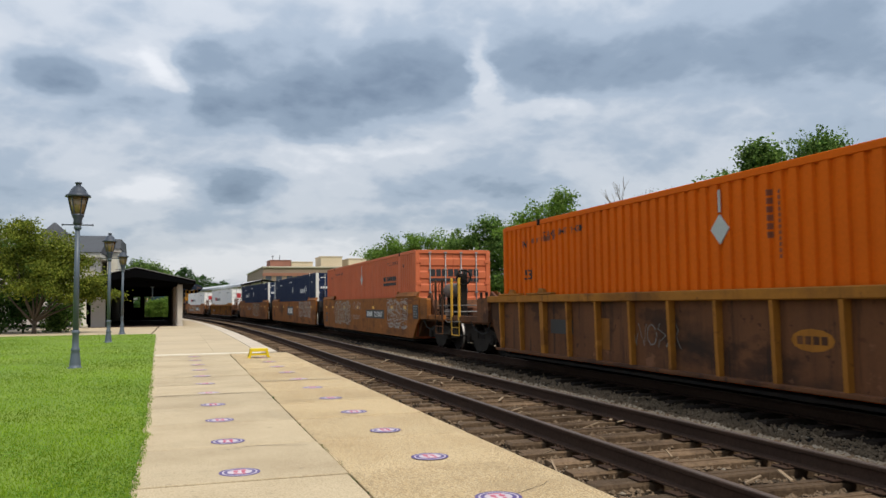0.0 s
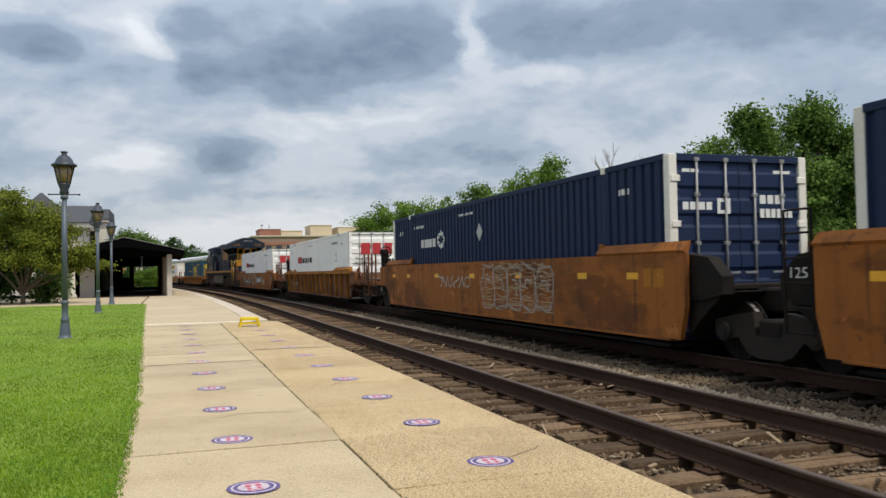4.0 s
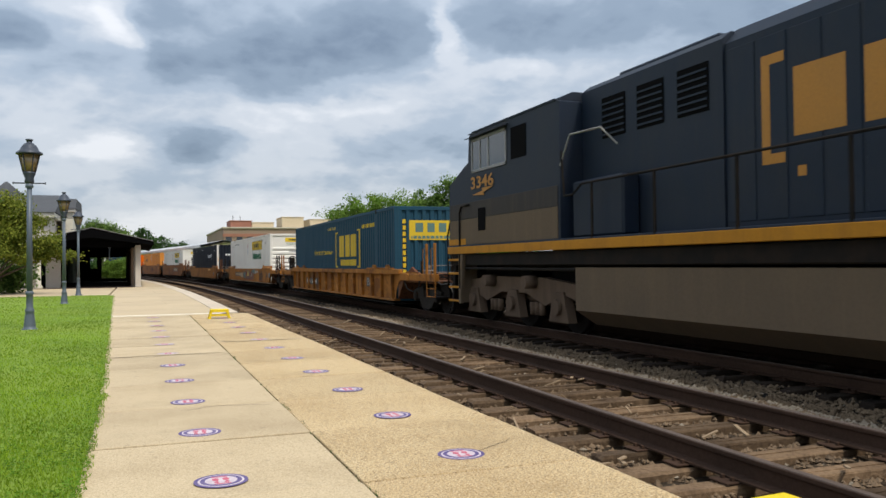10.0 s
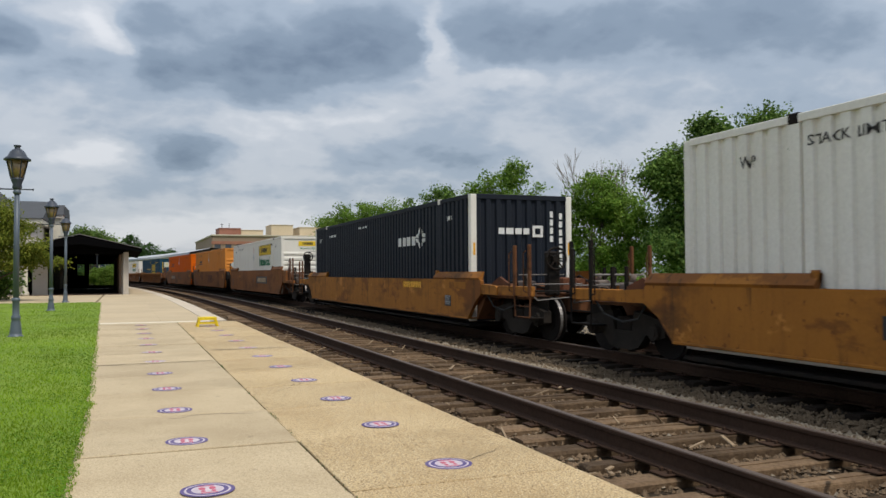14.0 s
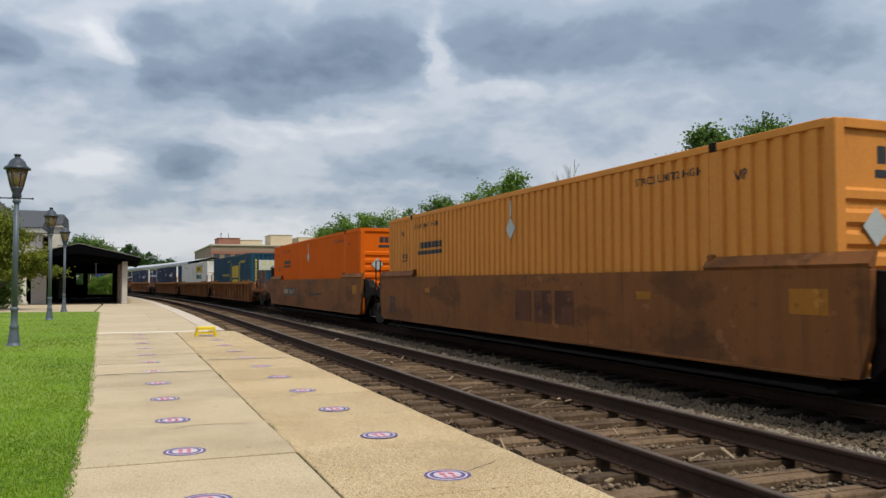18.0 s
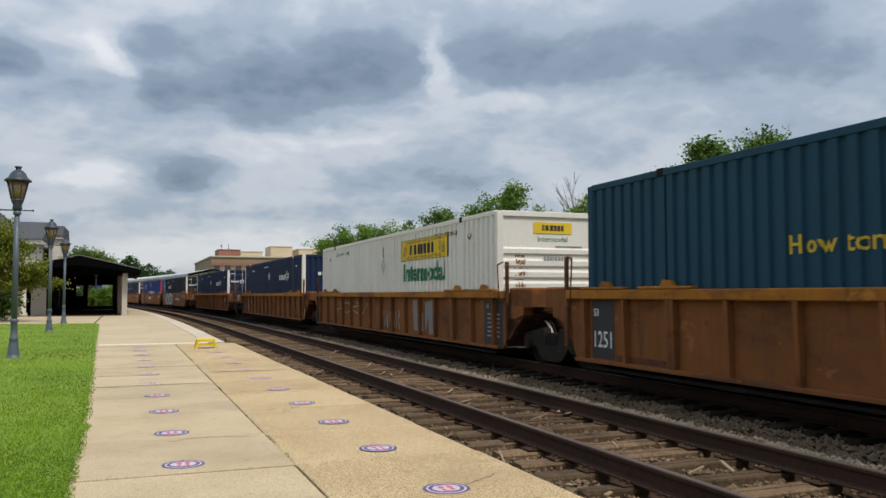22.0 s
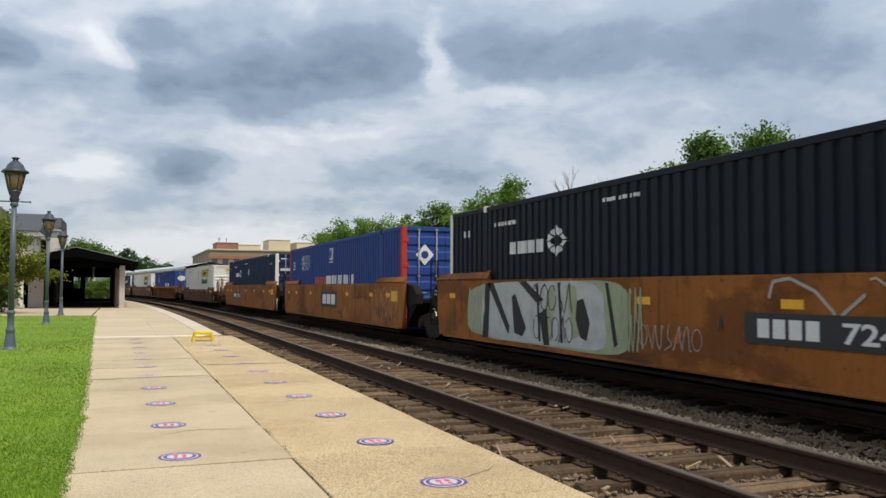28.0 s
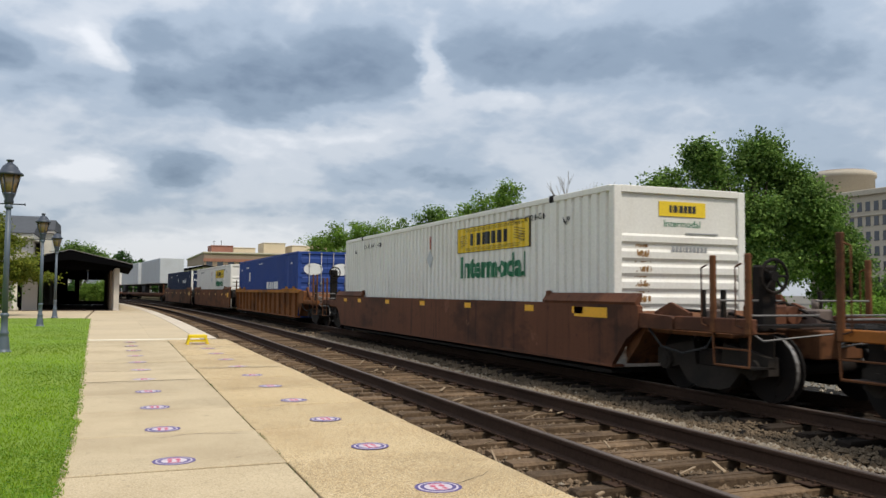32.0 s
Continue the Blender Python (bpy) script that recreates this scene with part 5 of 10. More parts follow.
        paint_part(t, "white_name_mark", M_WHITE, mark, "white bars and diamond mark", key=("um1", scheme.endswith("near")))
        small_marks(t, M_WHITE, "white")
        if paint is P_NAVY:
            placard(t, 8.05, 2.08, M_SILVER, "silver")
        if end == "doors":
            def dm(bm):
                bars_xz(bm, -1.05, -0.52, 2.02, 2.14, (0.8, 1, 0.9, 0.8), 0.012, 0.22)
                for k in range(4):
                    a = math.pi / 2 * k + math.pi / 4
                    v = [bm.verts.new((-0.30 + x, 0.012, 2.08 + z)) for x, z in ((0.17 * math.cos(a), 0.17 * math.sin(a)), (0.17 * math.cos(a + 1.57), 0.17 * math.sin(a + 1.57)), (0.09 * math.cos(a + 1.57), 0.09 * math.sin(a + 1.57)), (0.09 * math.cos(a), 0.09 * math.sin(a)))]
                    bm.faces.new(v)
                bars_xz(bm, 0.38, 0.85, 2.12, 2.26, (1, 1, 1, 0.3), 0.012, 0.3)
                bars_xz(bm, 0.38, 1.0, 1.90, 2.04, (1, 1, 1, 1, 1, 1), 0.012, 0.3)
                bars_xz(bm, -1.05, -0.75, 2.60, 2.65, (1, 1), 0.012, 0.1)
                bars_xz(bm, 0.65, 0.98, 2.60, 2.65, (1, 1), 0.012, 0.1)
            paint_part(t, "door_mark", M_WHITE, dm, "white bars, mark and number", True, key="um2")
        else:
            def em(bm):
                bars_xz(bm, -0.6, 0.18, 1.98, 2.12, (0.8, 1, 0.9, 0.8), 0.009, 0.22)
                for k in range(4):
                    a = math.pi / 2 * k + math.pi / 4
                    v = [bm.verts.new((0.40 + x, 0.009, 2.05 + z)) for x, z in ((0.19 * math.cos(a), 0.19 * math.sin(a)), (0.19 * math.cos(a + 1.57), 0.19 * math.sin(a + 1.57)), (0.10 * math.cos(a + 1.57), 0.10 * math.sin(a + 1.57)), (0.10 * math.cos(a), 0.10 * math.sin(a)))]
                    bm.faces.new(v)
                for k in range(4):
                    v = [bm.verts.new(p) for p in ((0.72, 0.009, 2.38 - 0.19 * k), (0.80, 0.009, 2.38 - 0.19 * k), (0.80, 0.009, 2.52 - 0.19 * k), (0.72, 0.009, 2.52 - 0.19 * k))]
                    bm.faces.new(v)
                for k in range(7):
                    v = [bm.verts.new(p) for p in ((0.96, 0.009, 2.34 - 0.19 * k), (1.04, 0.009, 2.34 - 0.19 * k), (1.04, 0.009, 2.48 - 0.19 * k), (0.96, 0.009, 2.48 - 0.19 * k))]
                    bm.faces.new(v)
            paint_part(t, "end_mark", M_WHITE, em, "white bars, mark and upright number", True, key="um3")
            for sx in (-1, 1):
                def sticker(bm):
                    box(bm, sx * (HALF - 0.06), sx * (HALF - 0.11), -0.004, 0.001, 1.5, 1.78)
                paint_part(t, "post_sticker", M_REFLECT, sticker, "yellow strip on the post", True, key=("um4", sx))
    elif kind == "csx":
        def brk(bm):
            quad_yz(bm, 7.62, 7.80, 1.03, 2.38)
            quad_yz(bm, 4.02, 4.20, 1.03, 2.38)
            for y0, y1 in ((7.35, 7.62), (4.20, 4.45)):
                quad_yz(bm, y0, y1, 1.03, 1.09)
                quad_yz(bm, y0, y1, 2.32, 2.38)
            bars_yz(bm, 7.12, 4.62, 1.43, 2.22, (1, 0.95, 1), 0.20)
            bars_yz(bm, 7.05, 4.65, 1.10, 1.32, (0.3, 0.9, 0.8, 0.8, 0.8, 1, 0.8, 0.8, 0.8, 0.7), 0.22)
            bars_yz(bm, 3.85, 2.3, 2.37, 2.50, (1, 1, 1, 1, 0.3, 1, 1, 1, 1, 1, 1), 0.3)
        paint_part(t, "yellow_mark", M_CSXY, brk, "yellow brackets and name bars", key="cs1")
        def motto(bm):
            write_yz(bm, "How tomorrow moves", 11.75, 1.55, 0.22, 3.5, 0.01)
            write_yz(bm, "WARNING  HIGH CUBE", 9.05, 2.50, 0.10, 1.35, 0.01)
        paint_part(t, "lettering", M_CSXY, motto, "yellow lettering", key="cs9", offset=0.012)
        def ebd(bm):
            box(bm, -0.82, 0.58, 0.004, 0.010, 1.86, 2.46)
        paint_part(t, "end_panel", M_PALEPANEL if scheme == "csx_pale" else M_CSXY, ebd, "rectangular sign panel", True, key="cs2")
        def ebn(bm):
            bars_xz(bm, -0.62, 0.38, 2.10, 2.38, (0.8, 0.75, 0.8), 0.001, 0.45)
            bars_xz(bm, -0.76, 0.52, 1.90, 1.99, (0.3, 0.9, 0.8, 0.8, 0.8, 1, 0.8, 0.8, 0.8, 0.7), 0.001, 0.22)
        paint_part(t, "end_sign", M_PALEYEL if scheme == "csx_pale" else M_TEALPAINT, ebn, "name bars on the panel", True, key="cs3")
        def eup(bm):
            for x, n_ in ((-0.98, 10), (0.70, 11)):
                for k in range(n_):
                    w = 0.05 if x < 0 else 0.025
                    v = [bm.verts.new(p) for p in ((x - w, 0.006, 2.36 - 0.19 * k), (x + w, 0.006, 2.36 - 0.19 * k), (x + w, 0.006, 2.49 - 0.19 * k), (x - w, 0.006, 2.49 - 0.19 * k))]
                    bm.faces.new(v)
        paint_part(t, "end_number", M_CSXY, eup, "upright yellow numbers", True, key="cs4")
    elif kind == "schn":
        y0 = 11.9 if end != "doors" else 2.6
        def bars(bm):
            bars_yz(bm, y0 + 1.7, y0, 1.96, 2.12, (0.8, 0.8, 0.9, 0.9, 0.75, 0.35, 0.9, 0.75, 0.85), 0.16)
            quad_yz(bm, y0, y0 + 1.75, 1.80, 1.90)
        if s > 10:
            paint_part(t, "name_mark", M_BLACK, bars, "black name bars with an underline", key=("sc1", y0))
        else:
            paint_part(t, "stencilling", P_DULLMARK, lambda bm: ([quad_yz(bm, 7.02, 7.10, 1.95 + 0.11 * q, 2.03 + 0.11 * q) for q in range(6)], [quad_yz(bm, 6.84, 6.88, 1.68 + 0.075 * q, 1.73 + 0.075 * q) for q in range(12)], bars_yz(bm, 14.6, 13.4, 2.42, 2.52, (1, 1, 1, 0.6, 1, 1), 0.3)), "faded upright marks")
        small_marks(t, M_BLACK, "dark_words", True)
        if end != "doors":
            def feet(bm):
                write_yz(bm, "53'", 14.95, 1.65, 0.22, 0.42, 0.01)
            paint_part(t, "length_mark", M_BLACK, feet, "black length mark", key="sc4")
        placard(t, 8.06, 2.15, M_SILVER, "schn")
        if end == "doors":
            def dn(bm):
                bars_xz(bm, -0.78, 0.88, 2.02, 2.26, (0.8, 0.8, 0.9, 0.9, 0.75, 0.35, 0.9, 0.75, 0.85), 0.012, 0.14)
                bars_xz(bm, -0.78, 0.10, 1.86, 1.96, (5, 0.2), 0.012)
                bars_xz(bm, 0.12, 0.88, 1.84, 1.96, (1, 1, 1, 1, 1, 1, 1, 1), 0.012, 0.25)
        else:
            def dn(bm):
                bars_xz(bm, -0.62, 0.78, 2.40, 2.60, (0.8, 0.8, 0.9, 0.9, 0.75, 0.35, 0.9, 0.75, 0.85), 0.046, 0.14)
                bars_xz(bm, -0.66, 0.78, 2.24, 2.33, (5, 0.05), 0.046, 0.0)
                for k in range(6):
                    v = [bm.verts.new(p) for p in ((1.17, -0.004, 2.5 - 0.22 * k), (1.23, -0.004, 2.5 - 0.22 * k), (1.23, -0.004, 2.64 - 0.22 * k), (1.17, -0.004, 2.64 - 0.22 * k))]
                    bm.faces.new(v)
        paint_part(t, "end_name_mark", M_BLACK, dn, "black name bars", True, key=("sc2", end))
        if end != "doors":
            def pl(bm):
                slab(bm, [(-0.72, 1.46), (-0.52, 1.68), (-0.72, 1.90), (-0.92, 1.68)], 1, -0.012, -0.004)
            paint_part(t, "end_placard", M_SILVER, pl, "silver diamond placard holder", True, key="sc3")
            def lamp_(bm):
                box(bm, 0.02, 0.50, 0.006, 0.05, 1.99, 2.08, 0.005)
            paint_part(t, "latch_box", M_GALV, lamp_, "small metal latch", True, key="sc5")
    elif kind == "pacer":
        def wh(bm):
            bars_yz(bm, 8.98, 5.15, 1.30, 1.62, (0.9, 0.6, 0.7, 0.7, 0.7, 0.6, 0.7, 0.7, 0.3, 0.8), 0.34)
        paint_part(t, "name_mark", M_WHITE, wh, "white name bars", key="pc1")
        paint_part(t, "lettering", M_WHITE, lambda bm: write_yz(bm, "53", 15.28, 1.95, 0.36, 0.34, 0.012), "white lettering", key="pc6", offset=0.014)
        paint_part(t, "height_sign", M_WHITE, lambda bm: quad_yz(bm, 8.05, 8.55, 2.10, 2.64), "white square sign", key="pc7")
        paint_part(t, "stencilling", P_BLUE, lambda bm: (bars_yz(bm, 8.50, 8.12, 2.28, 2.58, (0.5, 0.5, 0.5, 0.3), 0.5), bars_yz(bm, 8.5, 8.1, 2.14, 2.20, (1, 1, 1, 1, 1), 0.3)), "blue bars on the sign", key="pc8", offset=0.012)
        rhomb = lambda k: [(13.35, 2.20 - 0.33 * k), (13.67, 2.20 * 1.0), (13.35, 2.20 + 0.33 * k), (13.03, 2.20)] if k == 1 else [(13.35, 2.20 - 0.33 * k), (13.35 + 0.32 * k, 2.20), (13.35, 2.20 + 0.33 * k), (13.35 - 0.32 * k, 2.20)]
        paint_part(t, "diamond_sign", M_SIGNTAN, lambda bm: poly_yz(bm, rhomb(1)), "tan-edged diamond sign", key="pc9", offset=0.008)
        paint_part(t, "diamond_face", M_WHITE, lambda bm: poly_yz(bm, rhomb(0.84)), "white face of the diamond", key="pc10", offset=0.012)
        paint_part(t, "diamond_emblem", M_SIGNBLUE, lambda bm: (quad_yz(bm, 13.33, 13.48, 2.04, 2.34), poly_yz(bm, [(13.28 + 0.10 * math.cos(q * 0.628), 2.22 + 0.11 * math.sin(q * 0.628)) for q in range(10)])), "blue emblem", key="pc11", offset=0.016)
        for q in range(12):
            z = 2.50 - 0.0545 * q
            far_end = 12.1 - 0.30 * (1 - abs(q - 5.0) / 6.0)
            start = 13.35 - 0.32 * (1 - abs(z - 2.2) / 0.33) - 0.03 if abs(z - 2.2) < 0.33 else 13.3
            paint_part(t, "speed_line", M_WHITE, lambda bm: quad_yz(bm, far_end, start, z, z + 0.011), "thin white line", key=("pcl", q))
        def rd(bm):
            bars_yz(bm, 10.95, 9.12, 1.30, 1.58, (0.9, 0.7, 0.7, 0.6, 0.7), 0.34)
        paint_part(t, "red_name_mark", M_REDBRIGHT, rd, "red name bars", key="pc2")
        def di(bm):
            for x in (-0.62, 0.62):
                v = [bm.verts.new(p) for p in ((x - 0.27, 0.010, 2.1), (x, 0.010, 1.80), (x + 0.27, 0.010, 2.1), (x, 0.010, 2.40))]
                bm.faces.new(v)
            bars_xz(bm, 0.3, 1.0, 1.2, 1.5, (1, 1, 1, 1), 0.010, 0.3)
        paint_part(t, "door_sign", M_WHITE, di, "white diamonds on the doors", True, key="pc4")
        def dj(bm):
            for x in (-0.62, 0.62):
                turned_y(bm, 0.11, x, 2.1, 0.002, 0.008)
        paint_part(t, "door_sign_spot", P_BLUE, dj, "blue spots in the diamonds", True, key="pc5")
    elif kind == "oval":
        def ov(bm):
            for x in (-0.62, 0.62):
                n_ = 18
                bm.faces.new([bm.verts.new((x + 0.42 * math.cos(2 * math.pi * k / n_), 0.010, 2.12 + 0.26 * math.sin(2 * math.pi * k / n_))) for k in range(n_)])
        paint_part(t, "door_sign", M_WHITE, ov, "white ovals on the doors", True, key="ov1")
        def ow(bm):
            bars_yz(bm, 7.2, 4.4, 1.28, 1.62, (1, 0.8, 0.6, 0.9, 0.7), 0.2)
            bars_yz(bm, 12.6, 12.2, 1.7, 2.2, (1,), 0)
        paint_part(t, "white_mark", M_WHITE, ow, "white side marks", key="ov2")
        small_marks(t, M_WHITE, "white")
    MOVERS.append((t, s, SEAT + up))
    return t


def turned_y(bm, r, x, z, y0, y1, n=14):
    rod(bm, (x, y0, z), (x, y1, z), r, n)


M_PALEPANEL = material("pale_sign_panel", (0.60, 0.62, 0.55), 0.5, stain_amount=0.2)
M_PALEYEL = material("pale_yellow_lettering", (0.62, 0.58, 0.30), 0.5, stain_amount=0.2)
M_TEALPAINT = material("teal_lettering", (0.10, 0.19, 0.17), 0.5, stain_amount=0.2)
M_REDBRIGHT = material("orange_red_lettering", (0.55, 0.08, 0.03), 0.5, stain_amount=0.2)

P_DULLMARK = material("faded_dark_mark", (0.20, 0.045, 0.012), 0.7)

SCHEMES = {
    "orange": ("schn", P_ORANGE, P_ORANGE, "ribs_across", "bright orange corrugated shipping container in a well car"),
    "tan": ("schn", P_TAN, P_TAN, "ribs_across", "faded tan-orange corrugated shipping container in a well car"),
    "salmon": ("schn", P_SALMON, P_SALMON, "doors", "salmon-orange corrugated shipping container, doors facing the platform's end"),
    "umax_near": ("umax", P_NAVY, P_POSTWHITE, "doors", "navy blue shipping container with white corner posts and doors"),
    "umax_far": ("umax", P_NAVY, P_POSTWHITE, "doors", "navy blue shipping container, doors with white marks"),
    "umaxdk_far": ("umax", P_NAVYDK, P_POSTWHITE, "doors", "nearly black navy shipping container with white posts"),
    "umaxdk_near": ("umax", P_NAVYDK, P_POSTWHITE, "upright", "dark navy shipping container with a ribbed end wall"),
    "umaxend_near": ("umax", P_NAVY, P_POSTWHITE, "upright", "navy blue shipping container with white posts and ribbed end wall"),
    "xpo": ("xpo", P_BRIGHT, P_BRIGHT, "doors", "white shipping container with red and black name bars"),
    "jb": ("jb", P_WHITE, P_WHITE, "ribs_across", "white shipping container with a yellow sign panel"),
    "jb_rusty": ("jb", P_WHITE, P_WHITE, "ribs_across", "white shipping container, rust-stained end and yellow sign panel"),
    "csx": ("csx", P_TEAL, P_TEAL, "upright", "dark teal shipping container with yellow brackets and bars"),
    "csx_pale": ("csx", P_TEAL, P_TEAL, "upright", "dark teal shipping container with a pale end panel"),
    "pacer": ("pacer", P_BLUE, P_POSTRED, "doors", "bright blue shipping container with red corner posts"),
    "oval": ("oval", P_BLUE, P_BLUE, "doors", "blue shipping container with white ovals on its doors"),
}


def turned_x(bm, s, r, x0, x1, n=24):
    """A thin ring about the axle's line."""
    ring = [[bm.verts.new((s * x, r * math.cos(2 * math.pi * k / n), r * math.sin(2 * math.pi * k / n))) for k in range(n)] for x in (x0, x1)]
    for k in range(n):
        bm.faces.new((ring[0][k], ring[0][(k + 1) % n], ring[1][(k + 1) % n], ring[1][k]))


# ---- well cars
RIB_X = -1.3165
def wheelset(parent, y, r=0.42):
    def f(bm):
        rod(bm, (-0.92, 0, 0), (0.92, 0, 0), 0.08, 10)
        for s in (-1, 1):
            rod(bm, (s * 0.68, 0, 0), (s * 0.715, 0, 0), r + 0.028, 24)
            rod(bm, (s * 0.705, 0, 0), (s * 0.82, 0, 0), r, 24)
            rod(bm, (s * 0.82, 0, 0), (s * 0.835, 0, 0), r * 0.55, 16)
            for k in range(3):
                a = 2 * math.pi * k / 3
                rod(bm, (s * 0.82, r * 0.8 * math.cos(a), r * 0.8 * math.sin(a)), (s * 0.826, r * 0.8 * math.cos(a), r * 0.8 * math.sin(a)), 0.03, 6)
    ob = stock(("wheelset", r), "wheelset", f, M_WHEEL, parent, "steel wheels on an axle")
    ob.location = (0, y, r)
    AXLES.append((ob, y, r))
    return ob


def car_truck(car, y):
    """A two-axle truck under the car."""
    def bolster(bm):
        box(bm, -1.05, 1.05, -0.22, 0.22, 0.38, 0.62, 0.03)
        box(bm, -0.25, 0.25, -0.25, 0.25, 0.6, 0.78, 0.03)
        for s in (-1, 1):
            for dy in (-0.12, 0.0, 0.12):
                rod(bm, (s * 0.98, dy, 0.20), (s * 0.98, dy, 0.40), 0.055, 10)
    tr = stock("truck_bolster", "truck", bolster, M_STEEL_DK, car, "dark greasy steel truck")
    tr.location = (0, y, 0)
    for s in (-1, 1):
        def sidef(bm):
            x0, x1 = s * 0.90, s * 1.06
            slab(bm, [(-1.10, 0.36), (-0.86, 0.30), (-0.62, 0.36), (-0.42, 0.16), (-0.22, 0.10), (0.22, 0.10), (0.42, 0.16), (0.62, 0.36), (0.86, 0.30), (1.10, 0.36),
                      (1.10, 0.58), (0.70, 0.66), (0.30, 0.72), (0.24, 0.40), (-0.24, 0.40), (-0.30, 0.72), (-0.70, 0.66), (-1.10, 0.58)], 0, x0, x1)
            for dy in (-0.865, 0.865):
                rod(bm, (s * 0.98, dy, 0.42), (s * 1.12, dy, 0.42), 0.13, 12)
                rod(bm, (s * 1.12, dy, 0.42), (s * 1.135, dy, 0.42), 0.08, 10)
        stock(("side_frame", s), "side_frame", sidef, M_TRUCKSIDE, tr)
    for dy in (-0.865, 0.865):
        wheelset(tr, dy)
        for s in (-1, 1):
            ob = stock(("wheel_tread", s), "wheel_tread", lambda bm: turned_x(bm, s, 0.422, 0.742, 0.80), M_TREAD, tr, "bright worn tread")
            ob.location = (0, dy, 0.42)
    def beam(bm):
        for dy in (-0.38, 0.38):
            box(bm, -0.8, 0.8, dy - 0.05, dy + 0.05, 0.28, 0.40, 0.01)
            for s in (-1, 1):
                box(bm, s * 0.70, s * 0.80, dy * 1.1 - 0.06, dy * 1.1 + 0.06, 0.22, 0.5, 0.01)
    stock("brake_beam", "brake_beam", beam, M_STEEL_DK, tr)
    return tr


def coupled_end(car, far, paint, rails, mid, out=0.0):
    """The platform over the truck, the coupler, posts, steps and brake gear at a free end of a car."""
    m = (lambda y: LONG - y) if far else (lambda y: y)
    k = ("far" if far else "near", round(mid, 2), out)
    e = lambda y: m(y - out)
    tall = mid > 1.3
    top = mid - 0.04 if tall else 1.08
    def deck(bm):
        box(bm, -1.25, 1.25, m(-0.40), e(-2.55), 0.80, 0.86, 0.012)
        box(bm, -0.36, 0.36, m(-0.40), e(-3.12), 0.55, 0.92, 0.02)
        slab(bm, [(m(-0.30), 0.30), (m(-0.30), mid - 0.1), (m(-0.9), 1.0), (m(-0.62), 0.62)], 0, -1.28, 1.28)
    stock(("deck",) + k, "end_platform", deck, C_BROWN, car, "rusty brown end platform")
    for s in (-1, 1):
        def arm(bm):
            slab(bm, [(m(-0.79), 0.87), (m(-0.79), top), (m(-1.50), top - (0.0 if tall else 0.03)), (m(-1.56), top - 0.06), (m(-1.56), 0.87)], 0, s * 1.26, s * 1.395)
        stock(("arm", s) + k, "end_box", arm, paint, car)
        def sill(bm):
            box(bm, s * 1.26, s * 1.37, m(-1.56), e(-3.02), 0.87, 1.0 if tall else 1.06, 0.012)
        stock(("sill", s) + k, "end_sill", sill, paint, car)
        for q, y in enumerate((-2.30, -2.93)):
            def post(bm):
                box(bm, s * 1.33, s * 1.385, e(y), e(y - 0.09), 0.865, 2.03 if tall else 1.86, 0.012)
            p = stock(("upright", s, q) + k, "upright", post, rails, car, "flat upright post")
            def iron(bm):
                x = s * 1.40
                bar(bm, [(x, e(y + 0.02), 0.95), (x, e(y + 0.13), 0.98), (x, e(y + 0.13), 1.88 if tall else 1.7), (x, e(y + 0.02), 1.92 if tall else 1.74)], 0.011, 6)
            stock(("iron", s, q) + k, "grab_iron", iron, rails, p)
        def step(bm):
            x = s * 1.36
            bar(bm, [(x, e(-2.34), 0.9), (x, e(-2.36), 0.47), (x, e(-2.98), 0.47), (x, e(-3.0), 0.9)], 0.016, 6)
            bar(bm, [(x, e(-2.35), 0.68), (x, e(-2.99), 0.68)], 0.012, 6)
        stock(("stirrup", s) + k, "stirrup_step", step, rails, car, "steel stirrup step")
        def rail_(bm):
            bar(bm, [(s * 1.3, e(-2.4), 1.28), (s * 0.3, e(-2.42), 1.28)], 0.014)
            bar(bm, [(s * 1.3, e(-2.95), 1.10), (s * 0.2, e(-2.95), 1.10)], 0.014)
        stock(("handrail", s) + k, "handrail", rail_, M_GALVBAR, car, "dull steel handrail")
    def coup(bm):
        box(bm, -0.11, 0.11, e(-3.0), e(-3.44), 0.76, 0.96, 0.03)
        box(bm, -0.17, 0.15, e(-3.40), e(-3.60), 0.72, 1.0, 0.04)
        box(bm, 0.06, 0.16, e(-3.56), e(-3.70), 0.74, 0.98, 0.03)
    stock(("coupler",) + k, "coupler", coup, M_STEEL_DK, car)
    def hose(bm):
        pts = [(0.35, e(-3.05), 0.8), (0.38, e(-3.25), 0.55), (0.30, e(-3.45), 0.42), (0.16, e(-3.58), 0.42)]
        bar(bm, pts, 0.028, 8)
    stock(("hose",) + k, "air_hose", hose, M_RUBBER, car)
    def lever(bm):
        bar(bm, [(-1.30, e(-2.9), 0.92), (-1.25, e(-3.1), 0.80), (-0.25, e(-3.2), 0.88)], 0.013, 5)
    stock(("lever",) + k, "uncoupling_lever", lever, M_GALVBAR, car)
    def grate(bm):
        for q in range(9):
            box(bm, -1.2, 1.2, e(-2.58 - 0.05 * q), e(-2.605 - 0.05 * q), 0.95, 0.98)
    stock(("grating",) + k, "crossover_grating", grate, M_STEEL_DK, car)
    if mid > 1.52 and not far and not out:
        def tank(bm):
            rod(bm, (-0.5, m(-1.15), 1.72), (-0.5, m(-2.15), 1.72), 0.23, 16)
            for y in (-1.15, -2.15):
                rod(bm, (-0.5, m(y), 1.72), (-0.5, m(y - (0.06 if y < -2 else -0.06)), 1.72), 0.23, 16, 0.12)
        stock(("tank",) + k, "air_reservoir", tank, M_TANK, car, "dusty grey-brown air reservoir")
